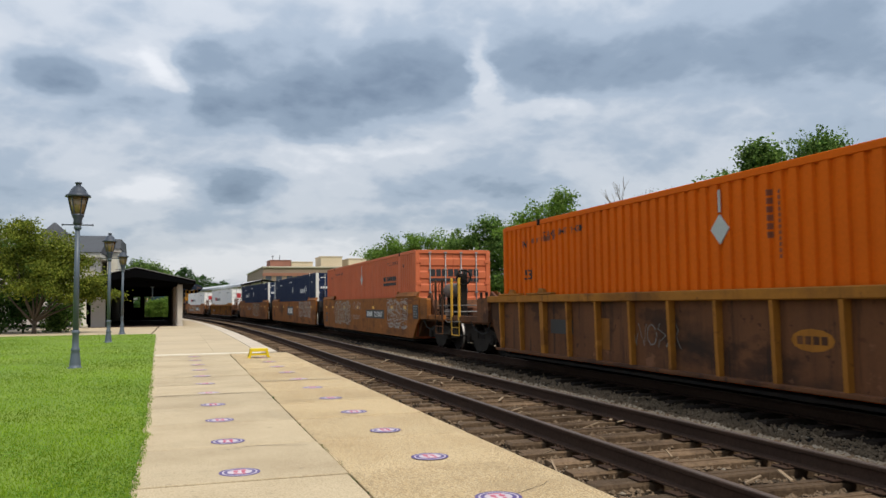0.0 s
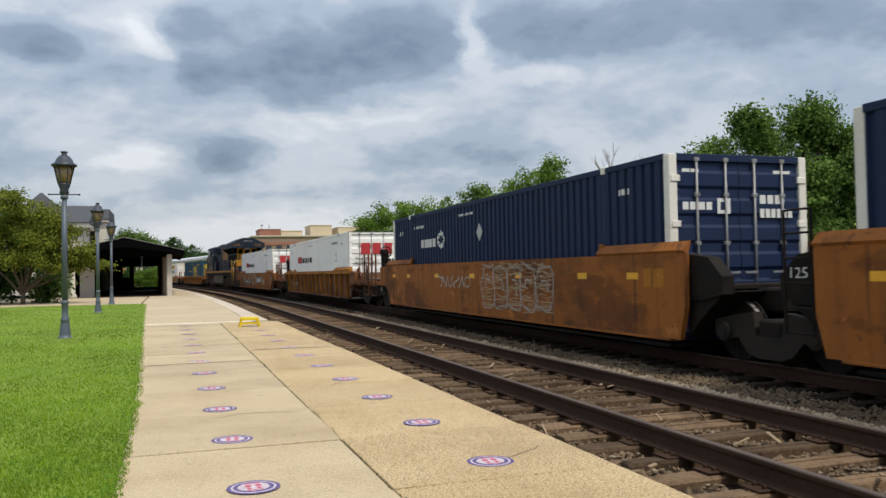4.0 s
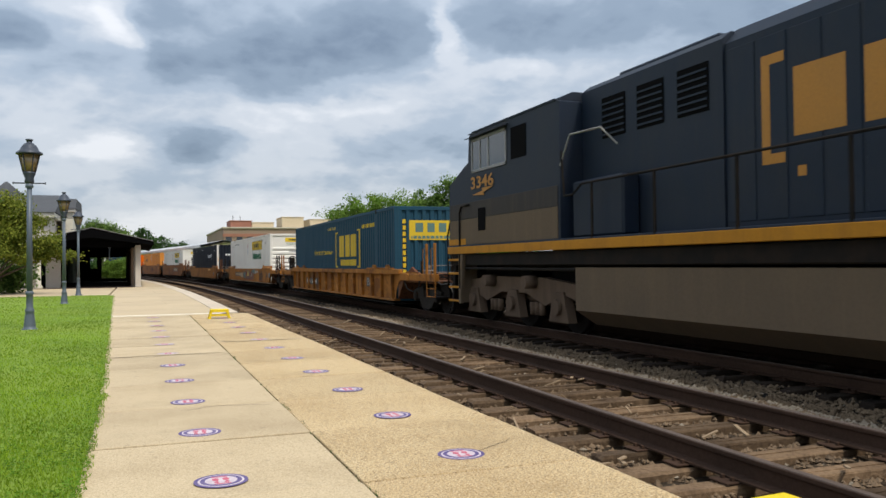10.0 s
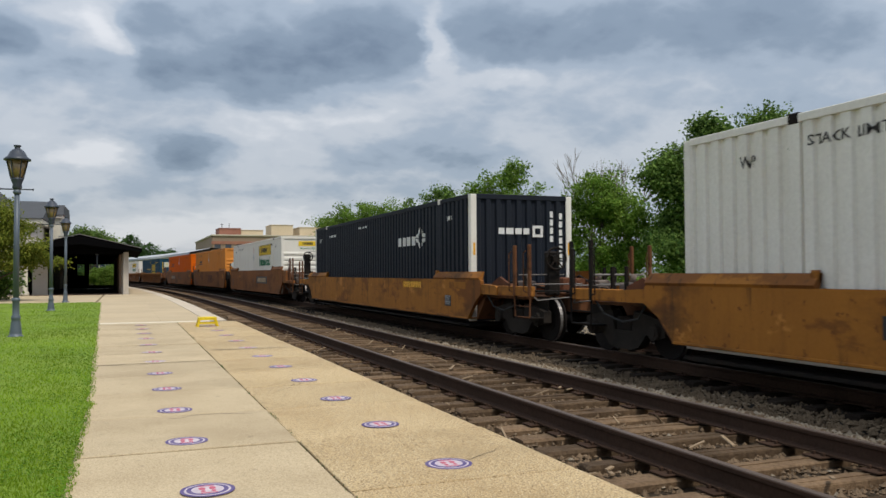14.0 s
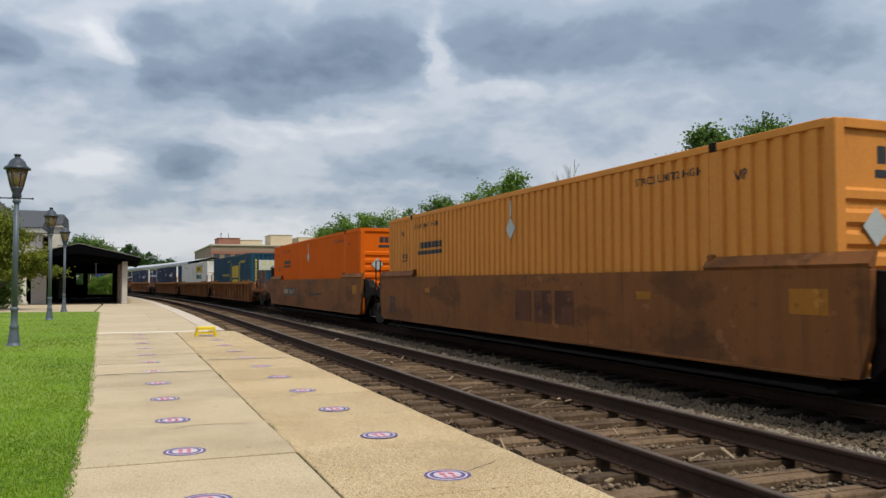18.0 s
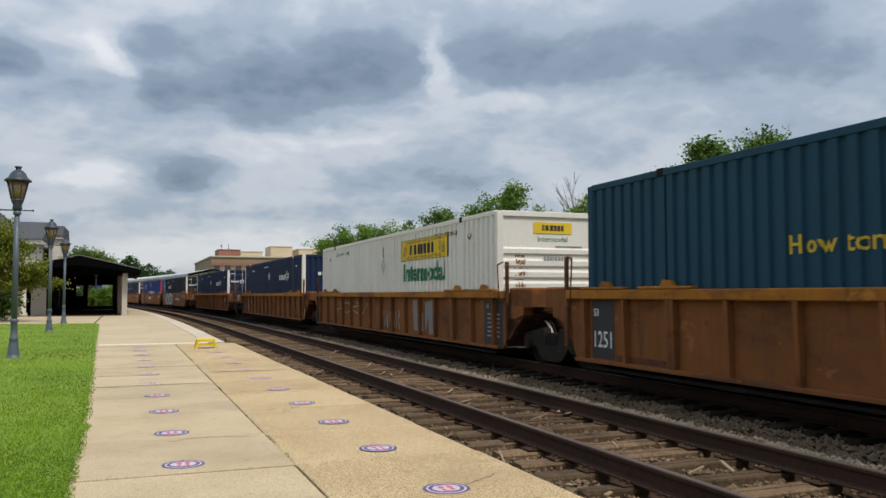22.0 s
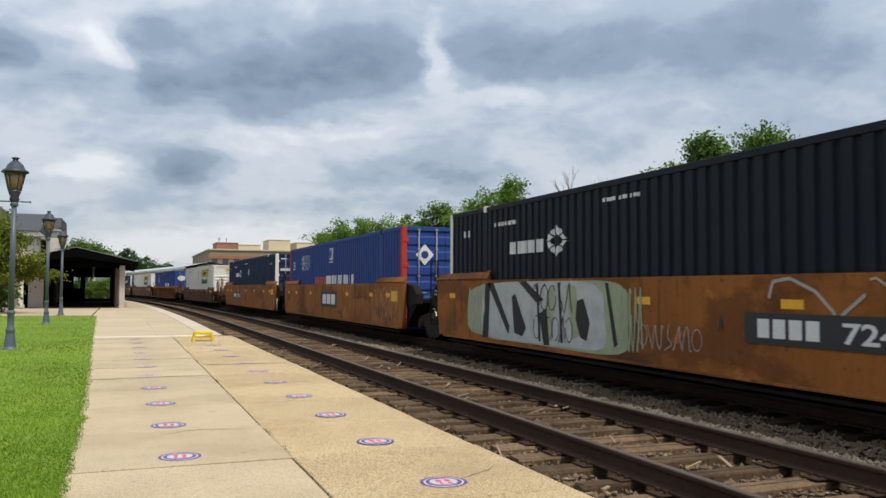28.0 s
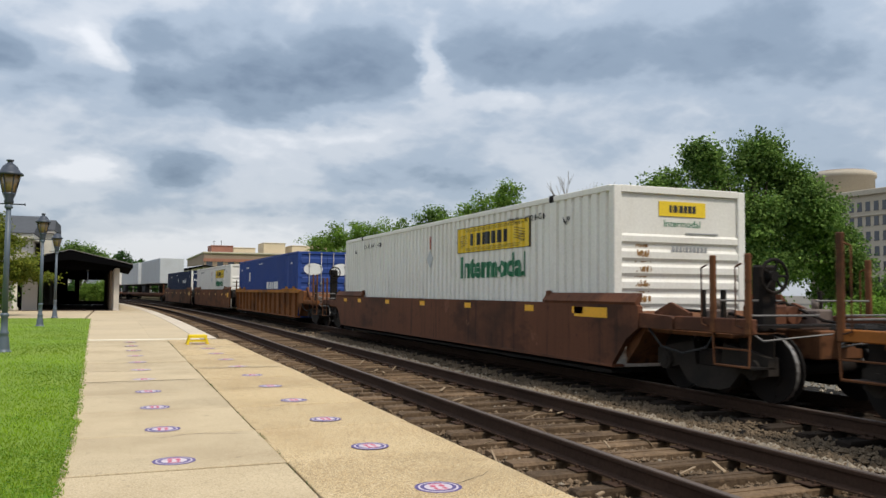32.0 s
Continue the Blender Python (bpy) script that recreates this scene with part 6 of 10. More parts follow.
        def legs(bm):
            for y in (-1.3, -2.0):
                box(bm, -0.66, -0.34, m(y), m(y - 0.07), 0.85, 1.56, 0.01)
        stock(("tank_leg",) + k, "reservoir_bracket", legs, M_STEEL_DK, car)
    def gear(bm):
        if not tall:
            rod(bm, (0.45, m(-1.2), 1.07), (0.45, m(-1.9), 1.07), 0.13, 14)
        box(bm, -0.05, 0.32, m(-1.4), m(-1.9), 0.86, 1.22, 0.03)
        rod(bm, (0.75, m(-0.9), 1.05), (0.75, m(-1.6), 1.05), 0.11, 12)
    stock(("gear",) + k, "brake_gear", gear, C_DKRED, car, "rusty brake cylinder and valves")
    for q, pts in enumerate(([(-1.1, m(-0.8), 0.98), (-0.9, m(-1.5), 1.0), (0.7, m(-1.7), 1.04), (0.9, m(-2.5), 0.95)], [(0.5, m(-0.8), 1.0), (0.55, m(-1.6), 1.25), (0.5, m(-2.4), 1.0)],
                             [(-1.15, m(-0.8), 0.92), (-0.3, m(-2.45), 0.95), (-0.2, m(-3.0), 0.86)], [(-0.9, m(-0.7), 1.15), (-0.85, m(-2.1), 1.1), (-0.5, m(-2.5), 0.9)])):
        stock(("pipe", q) + k, "brake_pipe", lambda bm: bar(bm, pts, 0.022, 6), M_STEEL_DK, car)
    for s in (-1, 1):
        stock(("gusset", s) + k, "gusset", lambda bm: slab(bm, [(m(-0.84), 0.88), (m(-0.84), top + 0.02), (m(-1.20), top + 0.16), (m(-1.62), 1.10), (m(-1.62), 0.88)], 0, s * 1.10, s * 1.16), C_DKRED, car, "rusty gusset plate")
        stock(("steppan", s) + k, "step_pan", lambda bm: (box(bm, s * 0.95, s * 1.34, e(-2.36), e(-2.98), 0.44, 0.47, 0.004), box(bm, s * 0.95, s * 0.97, e(-2.36), e(-2.98), 0.45, 0.86, 0.004)), M_STEEL_DK, car)
        stock(("valve", s) + k, "valve_box", lambda bm: (box(bm, s * 0.72, s * 1.02, m(-1.66), m(-2.06), 0.86, 1.16, 0.03), rod(bm, (s * 0.87, m(-1.86), 1.15), (s * 0.87, m(-1.86), 1.30), 0.05, 8)), M_TANK, car, "dusty valve housing")
        for q, y in enumerate((-1.75, -2.15)):
            stock(("inner_post", s, q) + k, "inner_post", lambda bm: box(bm, s * 1.02, s * 1.08, m(y), m(y - 0.06), 0.86, 1.62 if tall else 1.42, 0.008), M_STEEL_DK, car, "dark upright")
        stock(("loop", s) + k, "hanging_cable", lambda bm: bar(bm, [(s * 1.30, m(-0.9), 0.86), (s * 1.27, m(-1.15), 0.62), (s * 1.25, m(-1.6), 0.55), (s * 1.27, m(-2.1), 0.66), (s * 1.30, m(-2.3), 0.86)], 0.017, 6), M_RUBBER, car)
        stock(("chain", s) + k, "brake_rod", lambda bm: bar(bm, [(s * 0.55, m(-0.8), 0.50), (s * 0.58, m(-1.5), 0.46), (s * 0.60, e(-2.9), 0.52)], 0.02, 6), M_GALVBAR, car)
    if not far:
        def house(bm):
            box(bm, -0.68, -0.40, -2.46 - out, -2.28 - out, 0.86, 2.22 if tall else 1.75, 0.03)
        h = stock(("brake_house",) + k, "hand_brake_housing", house, M_STEEL_DK, car)
        def wheel_(bm):
            c = (-0.55, -2.56 - out, 2.1 if tall else 1.6)
            n = 14
            ring = [(c[0] + 0.22 * math.cos(2 * math.pi * q / n), c[1], c[2] + 0.22 * math.sin(2 * math.pi * q / n)) for q in range(n + 1)]
            bar(bm, ring, 0.024)
            rod(bm, (c[0], c[1] + 0.1, c[2]), (c[0], c[1] - 0.02, c[2]), 0.07, 10)
            for q in range(0, n, 3):
                bar(bm, [c, ring[q]], 0.016)
        stock(("brake_wheel",) + k, "hand_brake_wheel", wheel_, M_STEEL_DK, h, "dark hand brake wheel")


M_GALVBAR = material("dull_galvanised_bar", (0.16, 0.15, 0.14), 0.6, 0.3, stain=(0.07, 0.05, 0.04), stain_amount=0.5)
M_TANK = material("dusty_tank_paint", (0.17, 0.135, 0.115), 0.75, stain=(0.09, 0.06, 0.045), stain_scale=2.0, stain_amount=0.6, gloss=0.3)


def joint_end(car, far, paint, mid, own, rails=None):
    """The half of an articulated joint; the truck belongs to the car behind it."""
    m = (lambda y: LONG - y) if far else (lambda y: y)
    k = ("far" if far else "near", round(mid, 2))
    def deck(bm):
        slab(bm, [(m(-0.36), 0.30), (m(-0.36), 1.0), (m(-1.2), 0.98), (m(-0.62), 0.55)], 0, -1.26, 1.26)
        box(bm, -0.55, 0.55, m(-0.40), m(-1.55), 0.68, 1.02, 0.03)
        box(bm, -1.25, 1.25, m(-0.36), m(-1.0), 1.0, 1.08, 0.015)
    stock(("jdeck", bool(rails)) + k, "joint_platform", deck, C_RIBBROWN if rails else M_STEEL_DK, car, "dark joint over the shared truck")
    for s in (-1, 1):
        def arm(bm):
            slab(bm, [(m(-0.3), 0.86), (m(-0.3), mid - 0.02), (m(-0.9), mid - 0.08), (m(-1.2), 1.2), (m(-1.2), 0.95), (m(-0.8), 0.86)], 0, s * 1.10, s * 1.30)
        stock(("jarm", s, bool(rails)) + k, "end_sill", arm, paint if rails else M_STEEL_DK, car)
    if rails:
        # the ribbed cars have a box over the joint, posts and bent grab irons
        for s in (-1, 1):
            stock(("jbox", s) + k, "joint_box", lambda bm: box(bm, s * 0.72, s * 1.30, m(-0.56), m(-1.50), 1.08, mid + 0.06, 0.03), paint, car, "worn box over the joint")
            stock(("jpost", s) + k, "upright", lambda bm: box(bm, s * 1.33, s * 1.39, m(-0.56), m(-0.64), 0.45, 2.0, 0.012), rails, car, "flat upright post")
            stock(("jiron", s) + k, "grab_iron", lambda bm: bar(bm, [(s * 1.40, m(-0.50), 1.25), (s * 1.43, m(-0.36), 1.28), (s * 1.43, m(-0.30), 1.95), (s * 1.40, m(-0.50), 2.0)], 0.014, 6), rails, car, "bent grab iron")
        own = False
    if own:
        for s in (-1, 1):
            def ladder(bm):
                for dy in (-0.55, -1.0):
                    bar(bm, [(s * 1.40, m(dy), 0.5), (s * 1.40, m(dy), 2.0)], 0.02)
                for z in (0.52, 0.82, 1.12, 1.42, 1.72, 2.0):
                    bar(bm, [(s * 1.40, m(-0.55), z), (s * 1.40, m(-1.0), z)], 0.014)
            stock(("jladder", s) + k, "ladder", ladder, M_STEEL_DK, car, "dark grab irons")


def well_car(s, style, paint, label, mid, near, far, chord=None, rails=None, low=0.235):
    """A well car whose box's near end stands at distance s. near, far: 'free' or 'joint'."""
    t = thing("well_car", label, "well car", (0, 0, 0), "cars of the freight train")
    lip = mid + 0.17
    rails = rails or C_BROWN
    for sx in (-1, 1):
        if style == "smooth":
            def plate(bm):
                a = [(-0.79, mid - 0.03), (-0.79, 0.86), (-0.48, 0.68), (-0.10, low + 0.035)] if near == "free" else [(-0.52, mid - 0.03), (-0.50, 0.75), (-0.36, low + 0.035)]
                b = [(LONG + 0.13, low + 0.035), (LONG + 0.42, 0.66), (LONG + 0.79, 0.86), (LONG + 0.79, mid - 0.03)] if far == "free" else [(LONG + 0.36, low + 0.035), (LONG + 0.50, 0.75), (LONG + 0.52, mid - 0.03)]
                slab(bm, a + b + [(b[-1][0] - 0.05, mid), (a[0][0] + 0.05, mid)], 0, sx * 1.335, sx * 1.415)
            stock(("plate", sx, mid, near, far, low), "side", plate, paint, t)
            for q, (y0, y1) in enumerate(((-0.75, 2.05), (LONG - 2.4, LONG + 0.75)) if near == far == "free" else ((-0.52, 2.05), (LONG - 2.4, LONG + 0.52))):
                def shoulder(bm):
                    slab(bm, [(sx * 1.415, mid - 0.005), (sx * 1.44, mid + 0.035), (sx * 1.335, lip), (sx * 1.30, lip), (sx * 1.345, mid - 0.005)], 1, y0, y1)
                    box(bm, sx * 1.30, sx * 1.38, y1 - 0.12 if q == 0 else y0, y1 if q == 0 else y0 + 0.12, mid + 0.05, lip + 0.035, 0.02)
                stock(("shoulder", sx, mid, q, y0, y1), "shoulder_plate", shoulder, paint, t)
            def foot(bm):
                box(bm, sx * 1.20, sx * 1.425, -0.13, LONG + 0.13, low, low + 0.04, 0.006)
            stock(("foot", sx, "smooth", low), "bottom_flange", foot, paint, t)
        else:
            def plate(bm):
                arch = [(-0.10, 0.27), (-0.20, 0.55), (-0.42, 0.78), (-0.80, 0.92), (-1.30, 0.985), (-2.1, 0.985), (-2.1, 1.10), (-1.25, 1.12), (-1.05, mid - 0.1)]
                straight = [(-0.36, 0.27), (-0.46, 0.45), (-0.50, 0.75), (-0.52, mid - 0.1)]
                slab(bm, [(LONG - y, z) for y, z in (arch if far == "free" else straight)] + (arch if near == "free" else straight)[::-1], 0, sx * 1.298, sx * 1.3125)
            stock(("rplate", sx, mid, near, far), "side", plate, paint, t)
            def top(bm):
                box(bm, sx * 1.30, sx * 1.425, -0.79 if near == "free" else -0.54, LONG + (0.79 if far == "free" else 0.54), mid - 0.15, mid, 0.015)
            stock(("chord", sx, mid, near, far), "top_chord", top, chord or paint, t)
            def foot(bm):
                box(bm, sx * 1.20, sx * 1.42, -0.25, LONG + 0.25, 0.24, 0.30, 0.008)
            stock(("foot", sx, "ribbed"), "bottom_chord", foot, paint, t)
            n = 15
            for q in range(n):
                y = 0.02 + q * (LONG - 0.04) / (n - 1)
                wide = 0.085 if q in (2, n - 3) else 0.035
                def post(bm):
                    slab(bm, [(sx * 1.312, 0.30), (sx * 1.395, 0.30), (sx * 1.425, mid - 0.15), (sx * 1.312, mid - 0.15)], 1, -wide, wide)
                ob = stock(("post", sx, mid, wide, s < 100), "side_post", post, chord if chord and s < 100 else paint, t)
                ob.location = (0, y, 0)
            for q, y in enumerate((0.6, 2.1, LONG - 2.2, LONG - 0.6)):
                def guide(bm):
                    box(bm, sx * 1.31, sx * 1.43, -0.62, 0.62, mid + 0.002, mid + 0.045, 0.012)
                    slab(bm, [(-0.16, mid + 0.04), (-0.10, mid + 0.12), (0.08, mid + 0.14), (0.16, mid + 0.04)], 0, sx * 1.30, sx * 1.37)
                ob = stock(("guide", sx, mid), "box_guide", guide, chord or paint, t)
                ob.location = (0, y, 0)
    def floor_(bm):
        for q in range(6):
            y = 0.4 + q * (LONG - 0.8) / 5
            box(bm, -1.34, 1.34, y - 0.25, y + 0.25, 0.12, 0.19, 0.01)
        box(bm, -1.34, -1.0, 0, LONG, 0.13, 0.18, 0.008)
        box(bm, 1.0, 1.34, 0, LONG, 0.13, 0.18, 0.008)
    stock("well_floor", "well_floor", floor_, M_STEEL_DK, t)
    def reflect(bm):
        drop = 0.40 if mid > 1.3 else 0.17
        box(bm, -1.4185, -1.416, -0.17, 0.17, mid - drop, mid - drop + 0.11)
    if style == "smooth":
        for y in ((0.9, 2.6, 5.45, 8.3, 11.15, 14.0, 15.7) if s > 370 or s < 70 else (3.4, 12.6)):
            ob = stock(("reflect", mid), "reflector", reflect, M_REFLECT if s > 370 or s < 70 else C_CHORD, t, "small yellow reflector strip")
            ob.location = (0, y, 0)
        def plate2(bm):
            drop = 0.52 if mid > 1.3 else 0.22
            box(bm, -1.4185, -1.416, 0.02, 0.58 if mid > 1.3 else 1.0, mid - drop, mid - 0.23 if mid > 1.3 else mid - 0.06)
        stock(("yplate", mid), "yellow_patch", plate2, M_REFLECT if s > 370 else C_CHORD, t, "yellow painted patch")
    for side, mode in ((False, near), (True, far)):
        if mode == "free":
            out = 0.72 if style == "ribbed" else 0.0
            coupled_end(t, side, paint, rails, mid, out)
            reach = 2.2 if out else 1.88
            car_truck(t, LONG + reach if side else -reach)
        else:
            joint_end(t, side, paint, mid, side, rails if style == "ribbed" else None)
            if side and style == "smooth":
                def text(bm):
                    write_yz(bm, "125 T", LONG + 1.02, 1.18, 0.13, 0.5, 0.0)
                    for v in bm.verts:
                        v.co.x = -1.303
                stock("joint_text", "lettering", text, M_WHITE, t, "white lettering")["kind"] = "stuff"
            if side:
                car_truck(t, LONG + 1.72)
    MOVERS.append((t, s, RAIL))
    return t


def side_mark(car, name, mat, draw, label, x=-1.4205):
    """Paint on the west side of a car."""
    bm = bmesh.new()
    draw(bm)
    for v in bm.verts:
        v.co.x = x - v.co.x
    ob = part(name, bm, mat, car, label)
    if name in ("graffiti", "graffiti_fill", "graffiti_outline", "plate_mark", "side_number", "number_bars", "oval_bars", "graffiti_letter", "faded_bars"):
        ob["kind"] = "stuff"
    return ob


def name_plate(car, y0, y1, z0, z1, weights, x=-1.4205, back=M_BLACK, front=M_WHITE, number=""):
    side_mark(car, "name_plate", back, lambda bm: quad_yz(bm, y0, y1, z0, z1), "black painted name plate", x)
    h, w = z1 - z0, y1 - y0
    def draw(bm):
        if number:
            bars_yz(bm, y1 - 0.07 * w, y1 - 0.37 * w, z0 + 0.2 * h, z1 - 0.2 * h, weights[:4], 0.3)
            write_yz(bm, number, y1 - 0.47 * w, z0 + 0.2 * h, 0.6 * h, 0.45 * w, 0.02)
        else:
            bars_yz(bm, y1 - 0.12 * w, y0 + 0.12 * w, z0 + 0.2 * h, z1 - 0.2 * h, weights, 0.2)
    side_mark(car, "plate_mark", front, draw, "pale marks and number on the plate" if number else "pale bars on the plate", x - 0.003)


def number53(car, y_left, z, h, mat=M_BLACK, body="53", x=-1.4205):
    side_mark(car, "size_number", mat, lambda bm: write_yz(bm, body, y_left, z, h, h * 0.62 * len(body), 0.03), "stencilled size number", x)


def stroke(bm, pts, w, x=0.0):
    """A brush stroke through (y, z) points."""
    for (a, b), (c, d) in zip(pts, pts[1:]):
        dy, dz = c - a, d - b
        ln = math.hypot(dy, dz) or 1.0
        ny, nz = -dz / ln * w, dy / ln * w
        bm.faces.new([bm.verts.new((x, p, q)) for p, q in ((a + ny, b + nz), (c + ny, d + nz), (c - ny, d - nz), (a - ny, b - nz))])
        x += 0.00002


def scrawl(car, seed, y0, y1, z0, z1, mat, label, count=7, w=0.016, layer=1, x=-1.4205):
    """Sprayed loops and zigzags."""
    rng = random.Random(seed)
    def draw(bm):
        step = (y1 - y0) / count
        for k in range(count):
            c = y1 - (k + 0.5) * step
            pts = []
            mode = rng.choice("lzo")
            if mode == "o":
                a0 = rng.uniform(0, 6)
                for q in range(13):
                    a = a0 + q * 0.5
                    pts.append((c + step * 0.5 * math.cos(a), (z0 + z1) / 2 + (z1 - z0) * 0.45 * math.sin(a) * rng.uniform(0.85, 1)))
            elif mode == "z":
                for q in range(5):
                    pts.append((c + step * rng.uniform(-0.6, 0.6), z0 + (z1 - z0) * (q / 4)))
            else:
                zz = z1
                for q in range(8):
                    u = q / 7
                    pts.append((c + step * (0.5 - u) + 0.1 * step * math.sin(u * 9), z0 + (z1 - z0) * (0.5 + 0.48 * math.sin(u * 6.5 + k))))
            stroke(bm, pts, w * rng.uniform(0.7, 1.3), 0.0004 * k)
    side_mark(car, "graffiti", mat, draw, label, x - 0.0025 * layer)


def burner(car, seed, y0, y1, z0, z1, fill, edge, label, chalk=False):
    """A large filled graffiti piece with bubble outlines."""
    rng = random.Random(seed)
    n = max(3, int((y1 - y0) / 0.75))
    shapes = []
    for k in range(n):
        c = y1 - (k + 0.5) * (y1 - y0) / n
        hw, zc, hz = (y1 - y0) / n * 0.56, (z0 + z1) / 2, (z1 - z0) / 2
        pts = []
        for q in range(11):
            a = 2 * math.pi * q / 11
            r = 1 + rng.uniform(-0.22, 0.14)
            pts.append((c + hw * math.copysign(abs(math.cos(a)) ** 0.6, math.cos(a)) * r, min(z1, max(z0, zc + hz * math.copysign(abs(math.sin(a)) ** 0.6, math.sin(a)) * r))))
        shapes.append(pts)
    def f1(bm):
        for k, p in enumerate(shapes):
            poly_yz(bm, p, 0.0003 * k)
    def f2(bm):
        for k, p in enumerate(shapes):
            cy, cz = sum(q[0] for q in p) / len(p), sum(q[1] for q in p) / len(p)
            stroke(bm, p + p[:1], 0.009 if chalk else 0.020, 0.0003 * k)
            if chalk:
                stroke(bm, [(cy + (a - cy) * 0.9, cz + (b - cz) * 0.93) for a, b in p + p[:1]], 0.007, 0.0003 * k)
            inner = [((a - sum(q[0] for q in p) / len(p)) * 0.35 + sum(q[0] for q in p) / len(p), (b - sum(q[1] for q in p) / len(p)) * 0.35 + sum(q[1] for q in p) / len(p)) for a, b in p[k % 3:k % 3 + 6]]
            stroke(bm, inner, 0.016, 0.0003 * k)
    def f3(bm):
        # chalky hatching: short strokes that follow one another down each letter
        for k, p in enumerate(shapes):
            lo, hi = min(q[0] for q in p), max(q[0] for q in p)
            for q in range(44):
                z = z0 + (z1 - z0) * (q + rng.uniform(0.1, 0.9)) / 44
                a, b = sorted((rng.uniform(lo, hi), rng.uniform(lo, hi)))
                stroke(bm, [(a, z), ((a + b) / 2, z + rng.uniform(-0.03, 0.03)), (b, z + rng.uniform(-0.04, 0.04))], rng.uniform(0.004, 0.010), 0.0003 * k)
    if chalk:
        side_mark(car, "graffiti_fill", fill, f3, label, -1.4215)
    else:
        side_mark(car, "graffiti_fill", fill, f1, label, -1.4215)
    side_mark(car, "graffiti_outline", edge, f2, "graffiti outline strokes", -1.4255)


M_SPRAYWHITE = material("white_spray", (0.42, 0.39, 0.35), 0.8, stain=(0.3, 0.25, 0.2), stain_scale=3, stain_amount=0.5)
M_SPRAYGREY = material("silver_spray", (0.20, 0.205, 0.195), 0.6, stain=(0.22, 0.2, 0.17), stain_scale=3, stain_amount=0.5)
M_SPRAYSILVER = material("silver_white_spray", (0.50, 0.51, 0.49), 0.7, stain=(0.30, 0.32, 0.28), stain_scale=2.5, stain_amount=0.7)
M_SPRAYBLACK = material("black_spray", (0.02, 0.02, 0.02), 0.8)
M_SPRAYRED = material("red_spray", (0.23, 0.06, 0.035), 0.8, stain=(0.2, 0.06, 0.03), stain_scale=3)
M_SPRAYTEAL = material("teal_spray", (0.14, 0.21, 0.20), 0.8, stain=(0.1, 0.16, 0.15), stain_scale=3)
M_SPRAYGREEN = material("pale_green_spray", (0.36, 0.40, 0.25), 0.8, stain=(0.2, 0.22, 0.12), stain_scale=3)
M_SPRAYTAN = material("tan_spray", (0.42, 0.31, 0.19), 0.8, stain=(0.3, 0.2, 0.1), stain_scale=3)
M_STENCIL = material("black_stencil_panel", (0.03, 0.027, 0.027), 0.7, stain_amount=0.4)


def stencil_panel(car, y0, y1, z0, z1, x=-1.4205):
    side_mark(car, "data_panel", M_STENCIL, lambda bm: quad_yz(bm, y0, y1, z0, z1), "dark data panel", x)
    def lines(bm):
        n = 5
        for k in range(n):
            z = z1 - (k + 0.8) * (z1 - z0) / (n + 0.6)
            bars_yz(bm, y1 - 0.08 * (y1 - y0), y0 + (0.12 + 0.1 * (k % 3)) * (y1 - y0), z, z + 0.03, (1, 0.6, 1.2, 0.8)[: 2 + k % 3], 0.2)
    side_mark(car, "data_text", M_GREYPAINT, lines, "grey data lines", x - 0.003)
